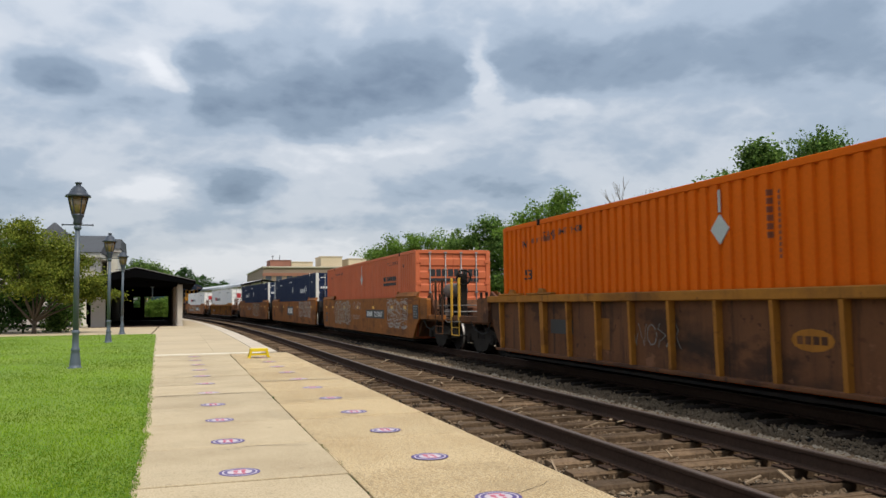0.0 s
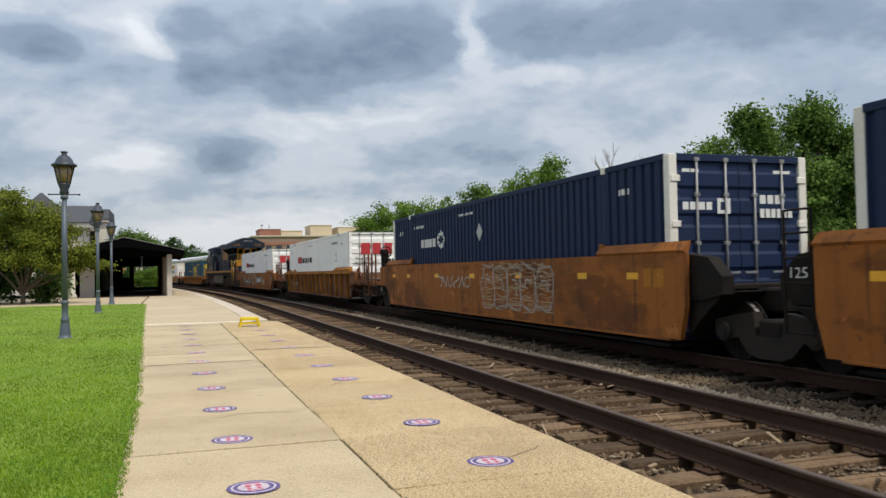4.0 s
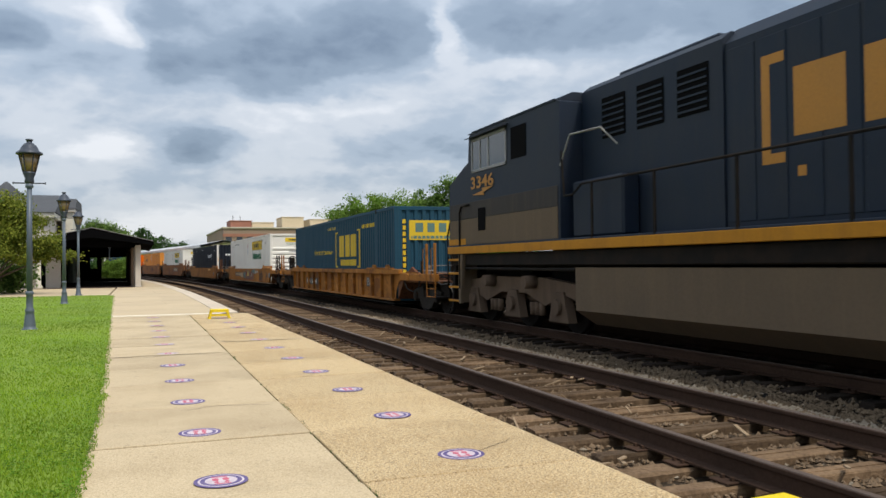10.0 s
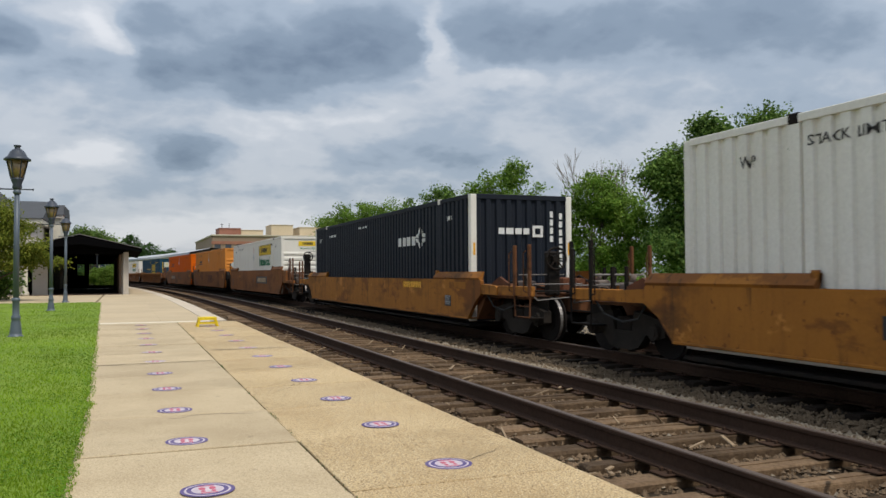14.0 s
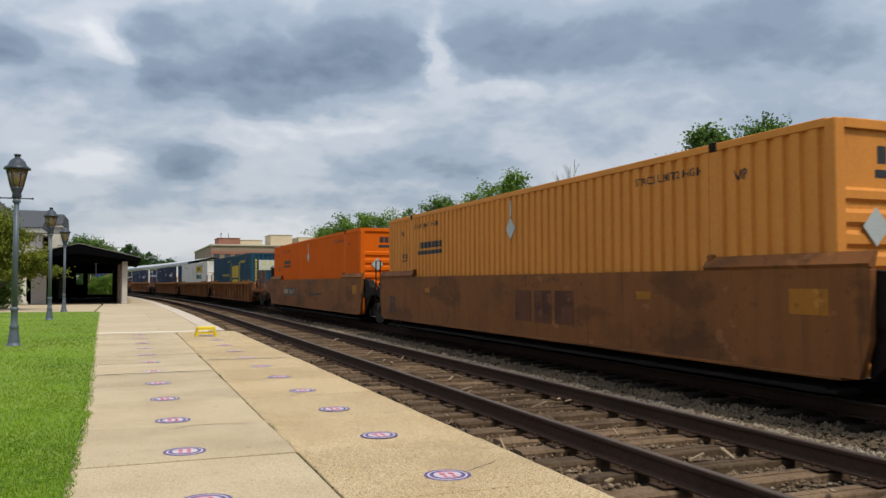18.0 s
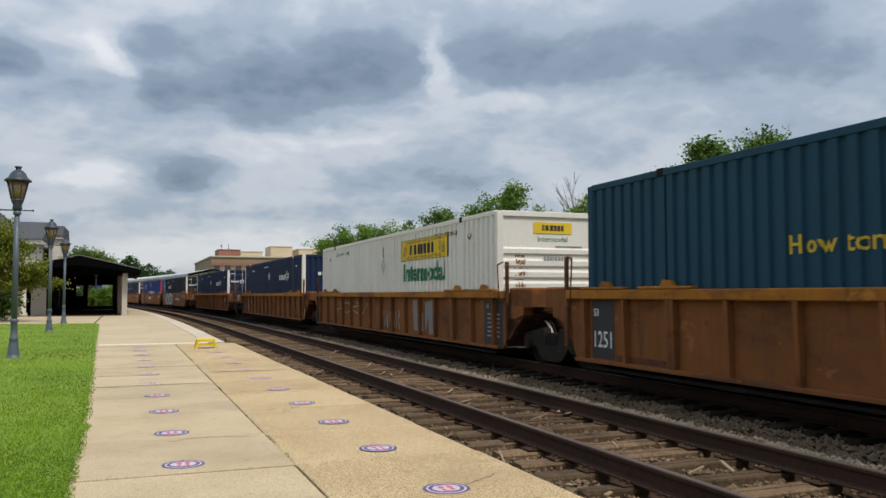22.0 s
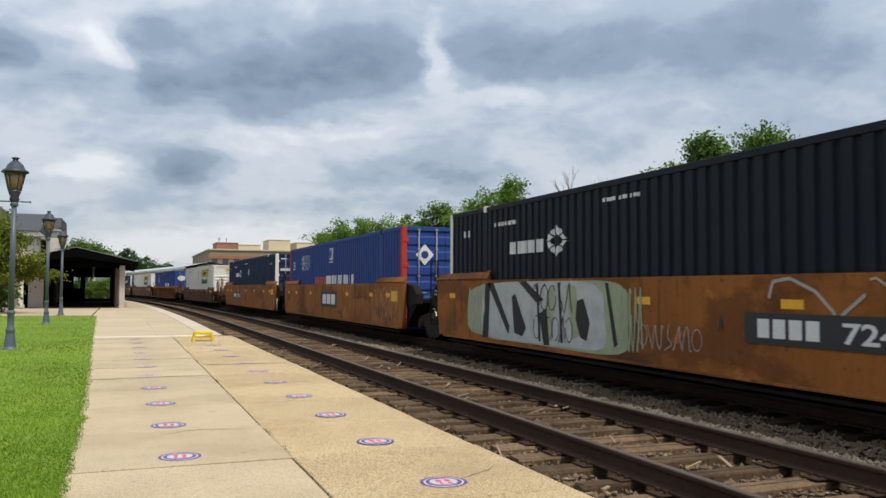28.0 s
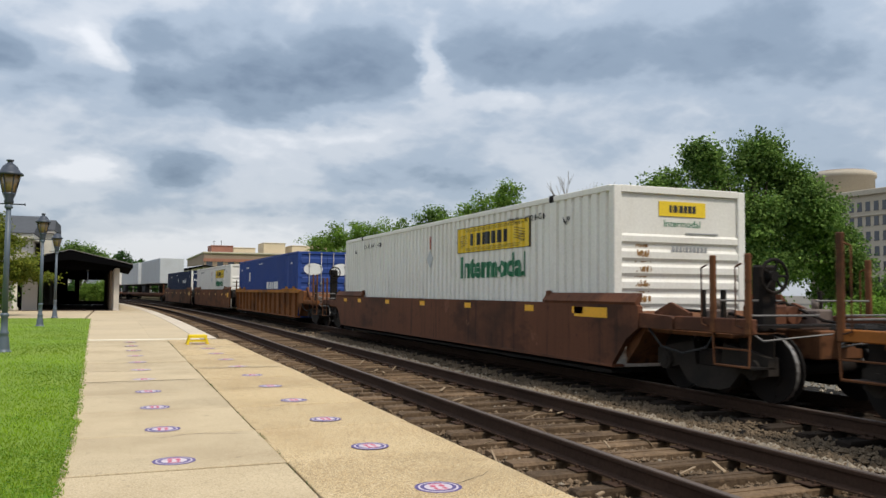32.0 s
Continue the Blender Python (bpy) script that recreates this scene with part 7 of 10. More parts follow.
# ---- the locomotive in the middle of the train; its rear end leads towards the platform's near end
def locomotive(s):
    t = thing("locomotive", "dark blue diesel locomotive with yellow stripe and end, dusty below", "locomotive", (0, 0, 0), "cars of the freight train")

    def add(name, mat, f, label="", parent=None):
        return part(name, built(f), mat, parent or t, label)

    def hull(bm, outline, y0, y1):
        """An outline in (x, z) carried from y0 to y1."""
        slab(bm, outline, 1, y0, y1)

    add("frame", M_STEEL_DK, lambda bm: (box(bm, -1.38, 1.38, 1.0, 21.9, 1.28, 1.55, 0.02), box(bm, -0.5, 0.5, 0.5, 22.3, 0.85, 1.3, 0.02)), "black underframe")
    add("deck", L_BLUE, lambda bm: box(bm, -1.47, 1.47, 0.85, 22.0, 1.69, 1.755, 0.01))
    for sx in (-1, 1):
        add("side_stripe", L_YELLOW, lambda bm: box(bm, sx * 1.44, sx * 1.485, 1.52, 21.95, 1.555, 1.72, 0.008), "yellow sill stripe")
    # long hood
    add("engine_hood", L_BLUE, lambda bm: hull(bm, [(-0.93, 1.755), (-0.93, 4.30), (-0.72, 4.52), (0.72, 4.52), (0.93, 4.30), (0.93, 1.755)], 7.4, 12.6))
    add("equipment_hood", L_BLUE, lambda bm: hull(bm, [(-0.96, 1.755), (-0.96, 4.38), (-0.80, 4.50), (0.80, 4.50), (0.96, 4.38), (0.96, 1.755)], 12.61, 16.4))
    add("radiator_hood", L_BLUE, lambda bm: hull(bm, [(-0.90, 1.755), (-0.90, 3.90), (0.90, 3.90), (0.90, 1.755)], 2.05, 7.39))
    add("rear_wall_lower", L_BLUE, lambda bm: box(bm, -0.90, 0.90, 1.90, 2.04, 1.756, 2.13, 0.01))
    def rear(bm):
        hull(bm, [(-0.90, 2.135), (-0.90, 3.86), (0.90, 3.86), (0.90, 2.135)], 1.93, 2.04)
        slab(bm, [(-0.30, 1.80), (0.30, 1.80), (0.42, 1.94), (-0.42, 1.94)], 2, 2.14, 3.84)
    add("rear_wall", L_YELLOW, rear, "yellow rear wall")
    wing = [(-1.55, 3.82), (-1.55, 4.24), (-0.45, 4.76), (0.45, 4.76), (1.55, 4.24), (1.55, 3.82)]
    add("radiator_housing", L_BLUE, lambda bm: hull(bm, wing, 1.30, 7.45), "overhanging radiator housing")
    def lip(bm):
        hull(bm, [(x * 1.003, z + (0.012 if z > 4 else -0.012)) for x, z in wing], 1.24, 1.32)
        box(bm, -0.42, 0.42, 1.20, 1.25, 3.98, 4.45, 0.02)
    add("housing_end", L_BLUE, lip)
    def numbers(bm):
        for x in (-1.35, 0.62):
            write_xz(bm, "3346", x, 4.0, 0.22, 1.233, 0.62, 0.02)
    add("rear_number", M_REARNUM, numbers, "yellow-orange engine number")
    add("rear_line", M_WHITE, lambda bm: box(bm, -0.40, 0.40, 1.195, 1.199, 4.46, 4.48), "thin white line")
    for sx in (-1, 1):
        def slope(bm):
            slab(bm, [(sx * 1.50, 3.82), (sx * 0.95, 3.34), (sx * 0.905, 3.34), (sx * 0.905, 3.82)], 1, 1.95, 7.35)
        add("radiator_screen", M_SCREEN, slope, "black radiator screen")
        for k in range(6):
            y = 2.0 + 1.06 * k
            add("screen_rib", L_BLUE, lambda bm: slab(bm, [(sx * 1.53, 3.82), (sx * 0.99, 3.32), (sx * 0.905, 3.34), (sx * 1.44, 3.82)], 1, y, y + 0.07))
        for k in range(5):
            y = 2.25 + 1.02 * k
            def door(bm):
                box(bm, sx * 0.90, sx * 0.925, y, y + 0.92, 1.9, 3.30, 0.01)
            d = add("hood_door", L_BLUE, door)
            def grille(bm):
                box(bm, sx * 0.925, sx * 0.932, y + 0.10, y + 0.43, 2.62, 3.22)
                box(bm, sx * 0.925, sx * 0.932, y + 0.49, y + 0.82, 2.62, 3.22)
                box(bm, sx * 0.925, sx * 0.932, y + 0.10, y + 0.43, 2.05, 2.54)
                box(bm, sx * 0.925, sx * 0.932, y + 0.49, y + 0.82, 2.05, 2.54)
            add("grille", M_SCREEN, grille, "black door grille", d)
            def latch(bm):
                box(bm, sx * 0.925, sx * 0.945, y + 0.03, y + 0.07, 2.35, 2.55, 0.004)
            add("latch", M_GALV, latch, "", d)
        for k in range(9):
            y = 7.55 + 0.56 * k
            def seam(bm):
                box(bm, sx * 0.928, sx * 0.942, y, y + 0.5, 1.85, 4.2, 0.012)
            add("hood_panel", L_BLUE, seam)
        for k in range(3):
            y = 12.9 + 1.05 * k
            def vent(bm):
                box(bm, sx * 0.96, sx * 0.972, y, y + 0.72, 3.45, 4.15, 0.01)
            v = add("vent", M_SCREEN, vent, "black louvred vent")
            for q in range(6):
                add("louvre", L_BLUE, lambda bm: box(bm, sx * 0.970, sx * 0.985, y + 0.03, y + 0.69, 3.5 + 0.105 * q, 3.53 + 0.105 * q), "", v)
    # name marks on the hood
    def marks(bm):
        def q(y0, y1, z0, z1):
            quad_yz(bm, y0, y1, z0, z1, -0.9435)
        q(11.75, 11.9, 2.55, 3.95)
        q(11.5, 11.75, 2.55, 2.68)
        q(11.5, 11.75, 3.82, 3.95)
        q(8.0, 8.15, 2.55, 3.95)
        q(8.15, 8.4, 2.55, 2.68)
        q(8.15, 8.4, 3.82, 3.95)
        bars_yz(bm, 11.35, 8.5, 2.85, 3.70, (1, 0.95, 1), 0.32, -0.9435)
        for y in (10.85, 9.85):
            quad_yz(bm, y - 0.2, y + 0.05, 3.42, 3.7, -0.9435)
        bars_yz(bm, 11.3, 8.6, 2.35, 2.48, (0.3, 0.3, 0.3), 2.5, -0.9435)
    add("hood_mark", M_NUMBER, marks, "yellow brackets and name bars")
    def rmark(bm):
        bars_xz(bm, -0.28, 0.28, 2.85, 3.05, (1, 0.95, 1), 1.794, 0.1)
        bars_xz(bm, -0.75, -0.68, 2.6, 3.2, (1,), 1.925)
    add("rear_mark", L_BLUE, rmark, "blue name bars")
    def rwin(bm):
        box(bm, -0.80, -0.34, 1.915, 1.935, 3.28, 3.74, 0.008)
        box(bm, 0.46, 0.82, 1.915, 1.935, 3.28, 3.74, 0.008)
        box(bm, -0.20, 0.20, 1.785, 1.805, 3.05, 3.66, 0.008)
    add("rear_opening", M_SCREEN, rwin, "dark rear openings")
    for x in (-0.12, 0.12):
        add("headlight", M_LENS, lambda bm: (rod(bm, (x, 1.74, 3.78), (x, 1.80, 3.78), 0.10, 14)), "clear round headlight")
    add("bell", M_GALV, lambda bm: turned(bm, [(0.10, 0), (0.06, 0.12), (0.02, 0.15)], 10, (0.0, 1.78, 3.2)))
    # cab and nose
    def cab(bm):
        slab(bm, [(16.42, 1.756), (16.42, 4.22), (16.6, 4.30), (20.5, 4.30), (20.68, 4.20), (20.75, 3.62), (21.0, 3.55), (21.95, 3.20), (21.98, 1.756)], 0, -1.42, 1.42)
    add("cab", L_BLUE, cab, "dark blue cab with sloping nose")
    add("cab_roof", L_BLUE, lambda bm: slab(bm, [(-1.44, 4.26), (-1.1, 4.42), (1.1, 4.42), (1.44, 4.26)], 1, 16.5, 20.75))
    for sx in (-1, 1):
        def glass(bm):
            box(bm, sx * 1.42, sx * 1.426, 18.72, 20.45, 3.42, 4.06, 0.004)
        w = add("cab_window", M_GLASSWALL, glass, "dark cab side window")
        def wf(bm):
            for y0, y1, z0, z1 in ((18.66, 20.52, 4.05, 4.11), (18.66, 20.52, 3.36, 3.42), (18.66, 18.72, 3.36, 4.11), (20.46, 20.52, 3.36, 4.11), (19.55, 19.62, 3.42, 4.05), (20.0, 20.05, 3.42, 4.05)):
                box(bm, sx * 1.42, sx * 1.44, y0, y1, z0, z1, 0.004)
        add("window_frame", M_GALV, wf, "", w)
        add("sun_visor", L_BLUE, lambda bm: slab(bm, [(sx * 1.42, 4.16), (sx * 1.56, 4.12), (sx * 1.56, 4.14), (sx * 1.42, 4.19)], 1, 18.6, 20.6))
        add("equipment_screen", M_SCREEN, lambda bm: box(bm, sx * 1.42, sx * 1.43, 17.75, 18.45, 3.42, 4.06, 0.004), "dark recess behind the cab window")
        add("hood_step_rail", M_GALV, lambda bm: bar(bm, [(sx * 1.45, 16.35, 3.05), (sx * 1.45, 16.0, 3.55), (sx * 1.2, 15.4, 3.6), (sx * 1.0, 15.2, 3.3)], 0.018, 6), "pale grab rail")
        add("side_box", L_BLUE, lambda bm: box(bm, sx * 0.97, sx * 1.30, 14.6, 16.2, 1.76, 2.75, 0.04), "dark equipment box")
        add("lower_panel", L_GREYDIRT, lambda bm: box(bm, sx * 1.42, sx * 1.435, 16.5, 21.9, 1.76, 2.34, 0.006), "dust-coated lower panel")
        add("middle_panel", L_DUSTBLUE, lambda bm: box(bm, sx * 1.42, sx * 1.433, 16.5, 21.9, 2.345, 2.72, 0.006), "half-dusty panel")
        add("cab_vent", M_SCREEN, lambda bm: box(bm, sx * 1.436, sx * 1.447, 19.75, 20.15, 2.05, 2.55, 0.004), "small dark vent")
    def cnum(bm):
        write_yz(bm, "3346", 20.55, 3.0, 0.27, 1.25, 0.02, -1.4385)
        poly_yz(bm, [(20.5, 2.86), (19.9, 2.92), (19.95, 2.98), (19.3, 2.98), (19.85, 2.88), (19.8, 2.82)], -1.4385)
    add("cab_number", M_NUMBER, cnum, "yellow-orange engine number and bolt")
    add("nose_stripe", L_YELLOW, lambda bm: box(bm, -1.44, -1.425, 20.9, 21.98, 1.76, 1.9, 0.004))
    add("windscreen", M_GLASSWALL, lambda bm: slab(bm, [(20.70, 4.12), (20.765, 3.66), (20.80, 3.66), (20.735, 4.12)], 0, -1.1, 1.1), "dark windscreen")
    # roof gear
    add("horn", M_STEEL_DK, lambda bm: (rod(bm, (-0.2, 18.0, 4.55), (-0.2, 18.6, 4.55), 0.05, 8, 0.10), rod(bm, (0.0, 18.0, 4.6), (0.0, 18.7, 4.6), 0.05, 8, 0.11), box(bm, -0.3, 0.3, 18.0, 18.2, 4.40, 4.56, 0.01)))
    add("antenna", M_STEEL_DK, lambda bm: (box(bm, -0.6, 0.6, 19.2, 19.9, 4.42, 4.50, 0.02), rod(bm, (0.5, 19.5, 4.45), (0.5, 19.5, 4.85), 0.012, 6)))
    add("exhaust", M_STEEL_DK, lambda bm: box(bm, -0.35, 0.35, 9.6, 10.8, 4.5, 4.66, 0.03))
    add("roof_hatch", L_BLUE, lambda bm: box(bm, -0.7, 0.7, 13.0, 15.6, 4.49, 4.60, 0.03))
    for k in range(3):
        add("radiator_fan", M_SCREEN, lambda bm: rod(bm, (0, 2.4 + 1.8 * k, 4.75), (0, 2.4 + 1.8 * k, 4.80), 0.42, 20), "round radiator fan grille")
    # tank, trucks
    def tank(bm):
        slab(bm, [(-1.40, 0.50), (-1.40, 1.24), (1.40, 1.24), (1.40, 0.50), (1.0, 0.24), (-1.0, 0.24)], 1, 8.3, 15.95)
    add("fuel_tank", L_GREYDIRT, tank, "dust-coated fuel tank")
    add("air_reservoir", M_STEEL_DK, lambda bm: rod(bm, (-1.25, 7.4, 1.12), (-1.25, 8.25, 1.12), 0.17, 12))
    add("pipework", M_STEEL_DK, lambda bm: (bar(bm, [(-1.36, 2.0, 1.22), (-1.36, 8.0, 1.2)], 0.03), bar(bm, [(-1.36, 16.0, 1.2), (-1.36, 21.5, 1.22)], 0.03)))
    for c, axles in ((4.85, (-1.95, 0.0, 1.95)), (18.95, (-2.0, 0.0, 2.05))):
        tr = add("truck", L_TRUCK, lambda bm: (box(bm, -0.95, 0.95, -2.5, 2.5, 0.55, 0.8, 0.04), box(bm, -0.5, 0.5, -0.5, 0.5, 0.75, 1.25, 0.04)), "dusty three-axle truck")
        tr.location = (0, c, 0)
        for sx in (-1, 1):
            def fr(bm):
                slab(bm, [(-2.65, 0.62), (-2.2, 0.72), (-1.4, 0.50), (-0.6, 0.72), (0.6, 0.72), (1.4, 0.50), (2.2, 0.72), (2.65, 0.62), (2.65, 0.92), (1.3, 1.04), (-1.3, 1.04), (-2.65, 0.92)], 0, sx * 0.98, sx * 1.16)
            add("side_frame", L_TRUCK, fr, "", tr)
            for a in axles:
                def jb(bm):
                    slab(bm, [(a - 0.38, 0.22), (a + 0.38, 0.22), (a + 0.30, 0.45), (a + 0.2, 0.78), (a - 0.2, 0.78), (a - 0.30, 0.45)], 0, sx * 1.02, sx * 1.20)
                    rod(bm, (sx * 1.15, a, 0.50), (sx * 1.28, a, 0.50), 0.15, 12)
                add("journal_box", L_TRUCK, jb, "", tr)
            for a in (-0.98, 0.98):
                def dp(bm):
                    rod(bm, (sx * 1.12, a, 0.95), (sx * 1.42, a, 0.95), 0.13, 12)
                add("brake_cylinder", L_TRUCK, dp, "", tr)
                for q in range(3):
                    add("spring", L_TRUCK, lambda bm: rod(bm, (sx * 1.10, a - 0.2 + 0.2 * q, 0.30), (sx * 1.10, a - 0.2 + 0.2 * q, 0.55), 0.07, 8), "", tr)
        for a in axles:
            wheelset(tr, a, 0.53)
    # ends: steps, handrails, coupler, pilot
    for far in (False, True):
        m = (lambda y: 22.83 - y) if far else (lambda y: y)
        add("pilot", M_STEEL_DK, lambda bm: slab(bm, [(m(0.85), 1.28), (m(0.70), 0.80), (m(0.62), 0.22), (m(0.70), 0.22), (m(0.95), 1.28)], 0, -1.3, 1.3), "black pilot plate")
        add("coupler", M_STEEL_DK, lambda bm: (box(bm, -0.12, 0.12, m(0.05), m(0.7), 0.76, 0.96, 0.03), box(bm, -0.18, 0.16, m(-0.05), m(0.18), 0.72, 1.0, 0.04)))
        for x in (-0.6, -0.45, 0.45, 0.6):
            add("hose", M_RUBBER, lambda bm: bar(bm, [(x, m(0.66), 0.85), (x, m(0.45), 0.45), (x * 0.7, m(0.25), 0.42)], 0.03, 7))
        for sx in (-1, 1):
            def well(bm):
                slab(bm, [(m(1.50), 0.40), (m(1.52), 1.69), (m(1.80 if far else 2.45), 1.69), (m(1.62 if far else 2.02), 0.40)], 0, sx * 1.38, sx * 1.46)
                box(bm, sx * 1.02, sx * 1.40, m(1.54), m(1.60), 0.42, 1.69, 0.004)
            add("step_well", L_GREYDIRT, well, "grey step well")
            for k, z in enumerate((0.44, 0.76, 1.08, 1.40)):
                add("step", M_STEEL_DK, lambda bm: box(bm, sx * 1.05, sx * 1.44, m(0.84), m(1.52), z, z + 0.035, 0.006))
                add("step_edge", L_YELLOW, lambda bm: box(bm, sx * 1.44, sx * 1.452, m(0.84), m(1.52), z - 0.01, z + 0.04, 0.003), "yellow step edge")
            add("grab_rail", M_STEEL_DK if far else M_HANDRAIL, lambda bm: bar(bm, [(sx * 1.46, m(1.60), 0.75), (sx * 1.46, m(1.60), 2.5), (sx * 1.46, m(1.72), 2.66), (sx * 1.46, m(2.2), 2.66)], 0.022, 7), "dark grab rail" if far else "yellow grab rail")
            add("grab_rail", M_STEEL_DK if far else M_HANDRAIL, lambda bm: bar(bm, [(sx * 1.44, m(0.80), 0.72), (sx * 1.44, m(0.76), 2.0), (sx * 1.30, m(0.76), 2.62), (sx * 0.45, m(0.76), 2.62), (sx * 0.45, m(0.76), 1.76)], 0.022, 7), "dark grab rail" if far else "yellow grab rail")
            for x in (0.48, 1.12):
                add("end_post", C_CHORD, lambda bm: box(bm, sx * x - 0.05, sx * x + 0.05, m(0.74), m(0.80), 1.76, 2.60, 0.006), "rusty end post")
            if not far:
                add("end_plate", M_STEEL_DK, lambda bm: slab(bm, [(0.78, 0.42), (0.85, 1.69), (0.90, 1.69), (0.84, 0.42)], 0, sx * 1.0, sx * 1.40), "black end plate")
                add("reflector", L_YELLOW, lambda bm: rod(bm, (sx * 1.462, 2.12, 1.46), (sx * 1.468, 2.12, 1.46), 0.085, 14), "yellow disc")
                add("handrail", M_STEEL_DK, lambda bm: bar(bm, [(sx * 1.46, 2.2, 2.66), (sx * 1.46, 15.6, 2.66), (sx * 1.46, 15.9, 2.5), (sx * 1.46, 16.2, 2.5), (sx * 1.46, 16.3, 3.3)], 0.02, 6), "dark walkway handrail")
                for k in range(8):
                    add("stanchion", M_STEEL_DK, lambda bm: box(bm, sx * 1.445, sx * 1.475, 3.0 + 1.75 * k, 3.05 + 1.75 * k, 1.6, 2.66, 0.004), "rail stanchion")
    add("jumper_cable", M_RUBBER, lambda bm: bar(bm, [(0.2, 0.72, 1.35), (0.1, 0.35, 1.05), (0.0, 0.1, 1.0), (-0.1, -0.1, 1.1)], 0.03, 7))
    MOVERS.append((t, s, RAIL))
    return t


M_NUMBER = material("orange_yellow_lettering", (0.42, 0.18, 0.014), 0.6, stain=(0.28, 0.14, 0.03), stain_amount=0.4)
M_REARNUM = material("dark_orange_lettering", (0.20, 0.085, 0.012), 0.7, stain=(0.1, 0.05, 0.015), stain_amount=0.5)
M_SCREEN = material("black_screen", (0.004, 0.004, 0.0045), 0.9, stain_amount=0.2, gloss=0.05)
M_LENS = glass_material("lamp_lens", (0.55, 0.55, 0.52), 0.12)
M_HANDRAIL = material("yellow_handrail_paint", (0.62, 0.36, 0.05), 0.5, stain=(0.4, 0.22, 0.04), stain_amount=0.3)
# ---- the train, from the head that has passed to the tail down the line
def side_lines(car, y0, y1, z0, z1, mat=M_SPRAYTAN):
    side_mark(car, "side_number", mat, lambda bm: bars_yz(bm, y1, y0, z0, z1, (1, 1, 1, 1, 0.3, 1, 1, 1, 1, 1, 1), 0.3), "faded reporting marks")


def ragged(y0, y1, z0, z1, seed, rough=0.08):
    """A patch with uneven, rounded edges."""
    rng = random.Random(seed)
    out = []
    for k in range(36):
        a = 2 * math.pi * k / 36
        c, d = math.cos(a), math.sin(a)
        q = 1 - rough * (0.5 + 0.5 * math.sin(3 * a + seed)) * rng.uniform(0.5, 1.0)
        out.append(((y0 + y1) / 2 + (y1 - y0) / 2 * q * math.copysign(abs(c) ** 0.35, c), (z0 + z1) / 2 + (z1 - z0) / 2 * q * math.copysign(abs(d) ** 0.35, d)))
    return out


A3 = ("joint", "joint")
B_LABEL = "rust-brown ribbed well car with an ochre top chord"
car = well_car(1.57, "ribbed", C_BROWN, B_LABEL, 1.50, "free", "free", C_CHORD, M_YELLOW)
freight_box("orange", 1.57)
scrawl(car, 3, 8.9, 10.5, 0.62, 1.0, M_SPRAYGREY, "faint grey chalk strokes", 6, 0.006, x=RIB_X - 0.003)
side_mark(car, "oval_mark", C_CHORD, lambda bm: poly_yz(bm, [(6.35 + 0.36 * math.cos(q * 0.5236), 0.86 + 0.14 * math.sin(q * 0.5236)) for q in range(12)]), "tan oval mark", RIB_X)
side_mark(car, "oval_bars", C_BROWN, lambda bm: bars_yz(bm, 6.6, 6.1, 0.81, 0.91, (1, 1, 1, 1), 0.3), "brown bars in the oval", RIB_X - 0.003)
side_mark(car, "tan_patch", C_CHORD, lambda bm: quad_yz(bm, 11.2, 11.75, 0.5, 1.05), "worn tan patch", RIB_X)
side_mark(car, "number_patch", M_BLACK, lambda bm: quad_yz(bm, 12.6, 13.6, 0.72, 1.0), "black number patch", RIB_X)
side_lines(car, 5.0, 8.0, 1.40, 1.46, M_BLACK)

ORANGE_LABEL = "smooth-sided weathered orange well car"
car = well_car(25.30, "smooth", C_ORANGE, ORANGE_LABEL + " with sprayed graffiti", 1.55, "free", "joint")
freight_box("salmon", 25.30)
name_plate(car, 3.7, 6.7, 0.80, 1.12, (1, 1, 1, 1), number="727007")
burner(car, 8, 0.55, 3.2, 0.5, 1.5, M_SPRAYWHITE, M_SPRAYWHITE, "hatched white chalk graffiti", True)
burner(car, 9, 9.9, 13.4, 0.45, 1.48, M_SPRAYTAN, M_SPRAYWHITE, "pale chalk-filled graffiti", True)
scrawl(car, 10, 9.6, 13.0, 0.5, 1.4, M_SPRAYWHITE, "white sprayed loops", 8, 0.012, 3)
scrawl(car, 11, 7.6, 9.3, 1.1, 1.45, M_SPRAYWHITE, "thin white tag", 6, 0.010)
scrawl(car, 14, 7.8, 9.4, 0.72, 0.9, M_SPRAYWHITE, "thin white tag", 6, 0.009)
number53(car, 15.9, 0.5, 0.46)
stencil_panel(car, -0.7, -0.1, 0.85, 1.3)
car = well_car(44.78, "smooth", C_ORANGE, ORANGE_LABEL + " with a black name plate", 1.55, *A3)
freight_box("umax_near", 44.78)
name_plate(car, 7.06, 9.4, 0.68, 1.23, (1, 1, 1))
burner(car, 12, 1.0, 4.9, 0.62, 1.5, M_SPRAYWHITE, M_SPRAYWHITE, "hatched white chalk graffiti", True)
number53(car, 15.7, 0.5, 0.46, C_BROWN)
car = well_car(64.47, "smooth", C_ORANGE, ORANGE_LABEL + " with white graffiti", 1.55, "joint", "free")
freight_box("umax_far", 64.47)
burner(car, 15, 3.8, 7.6, 0.45, 1.5, M_SPRAYTAN, M_SPRAYWHITE, "tan and white sprayed graffiti", True)
scrawl(car, 16, 8.4, 11.0, 0.9, 1.2, M_SPRAYWHITE, "white marks", 6, 0.02)

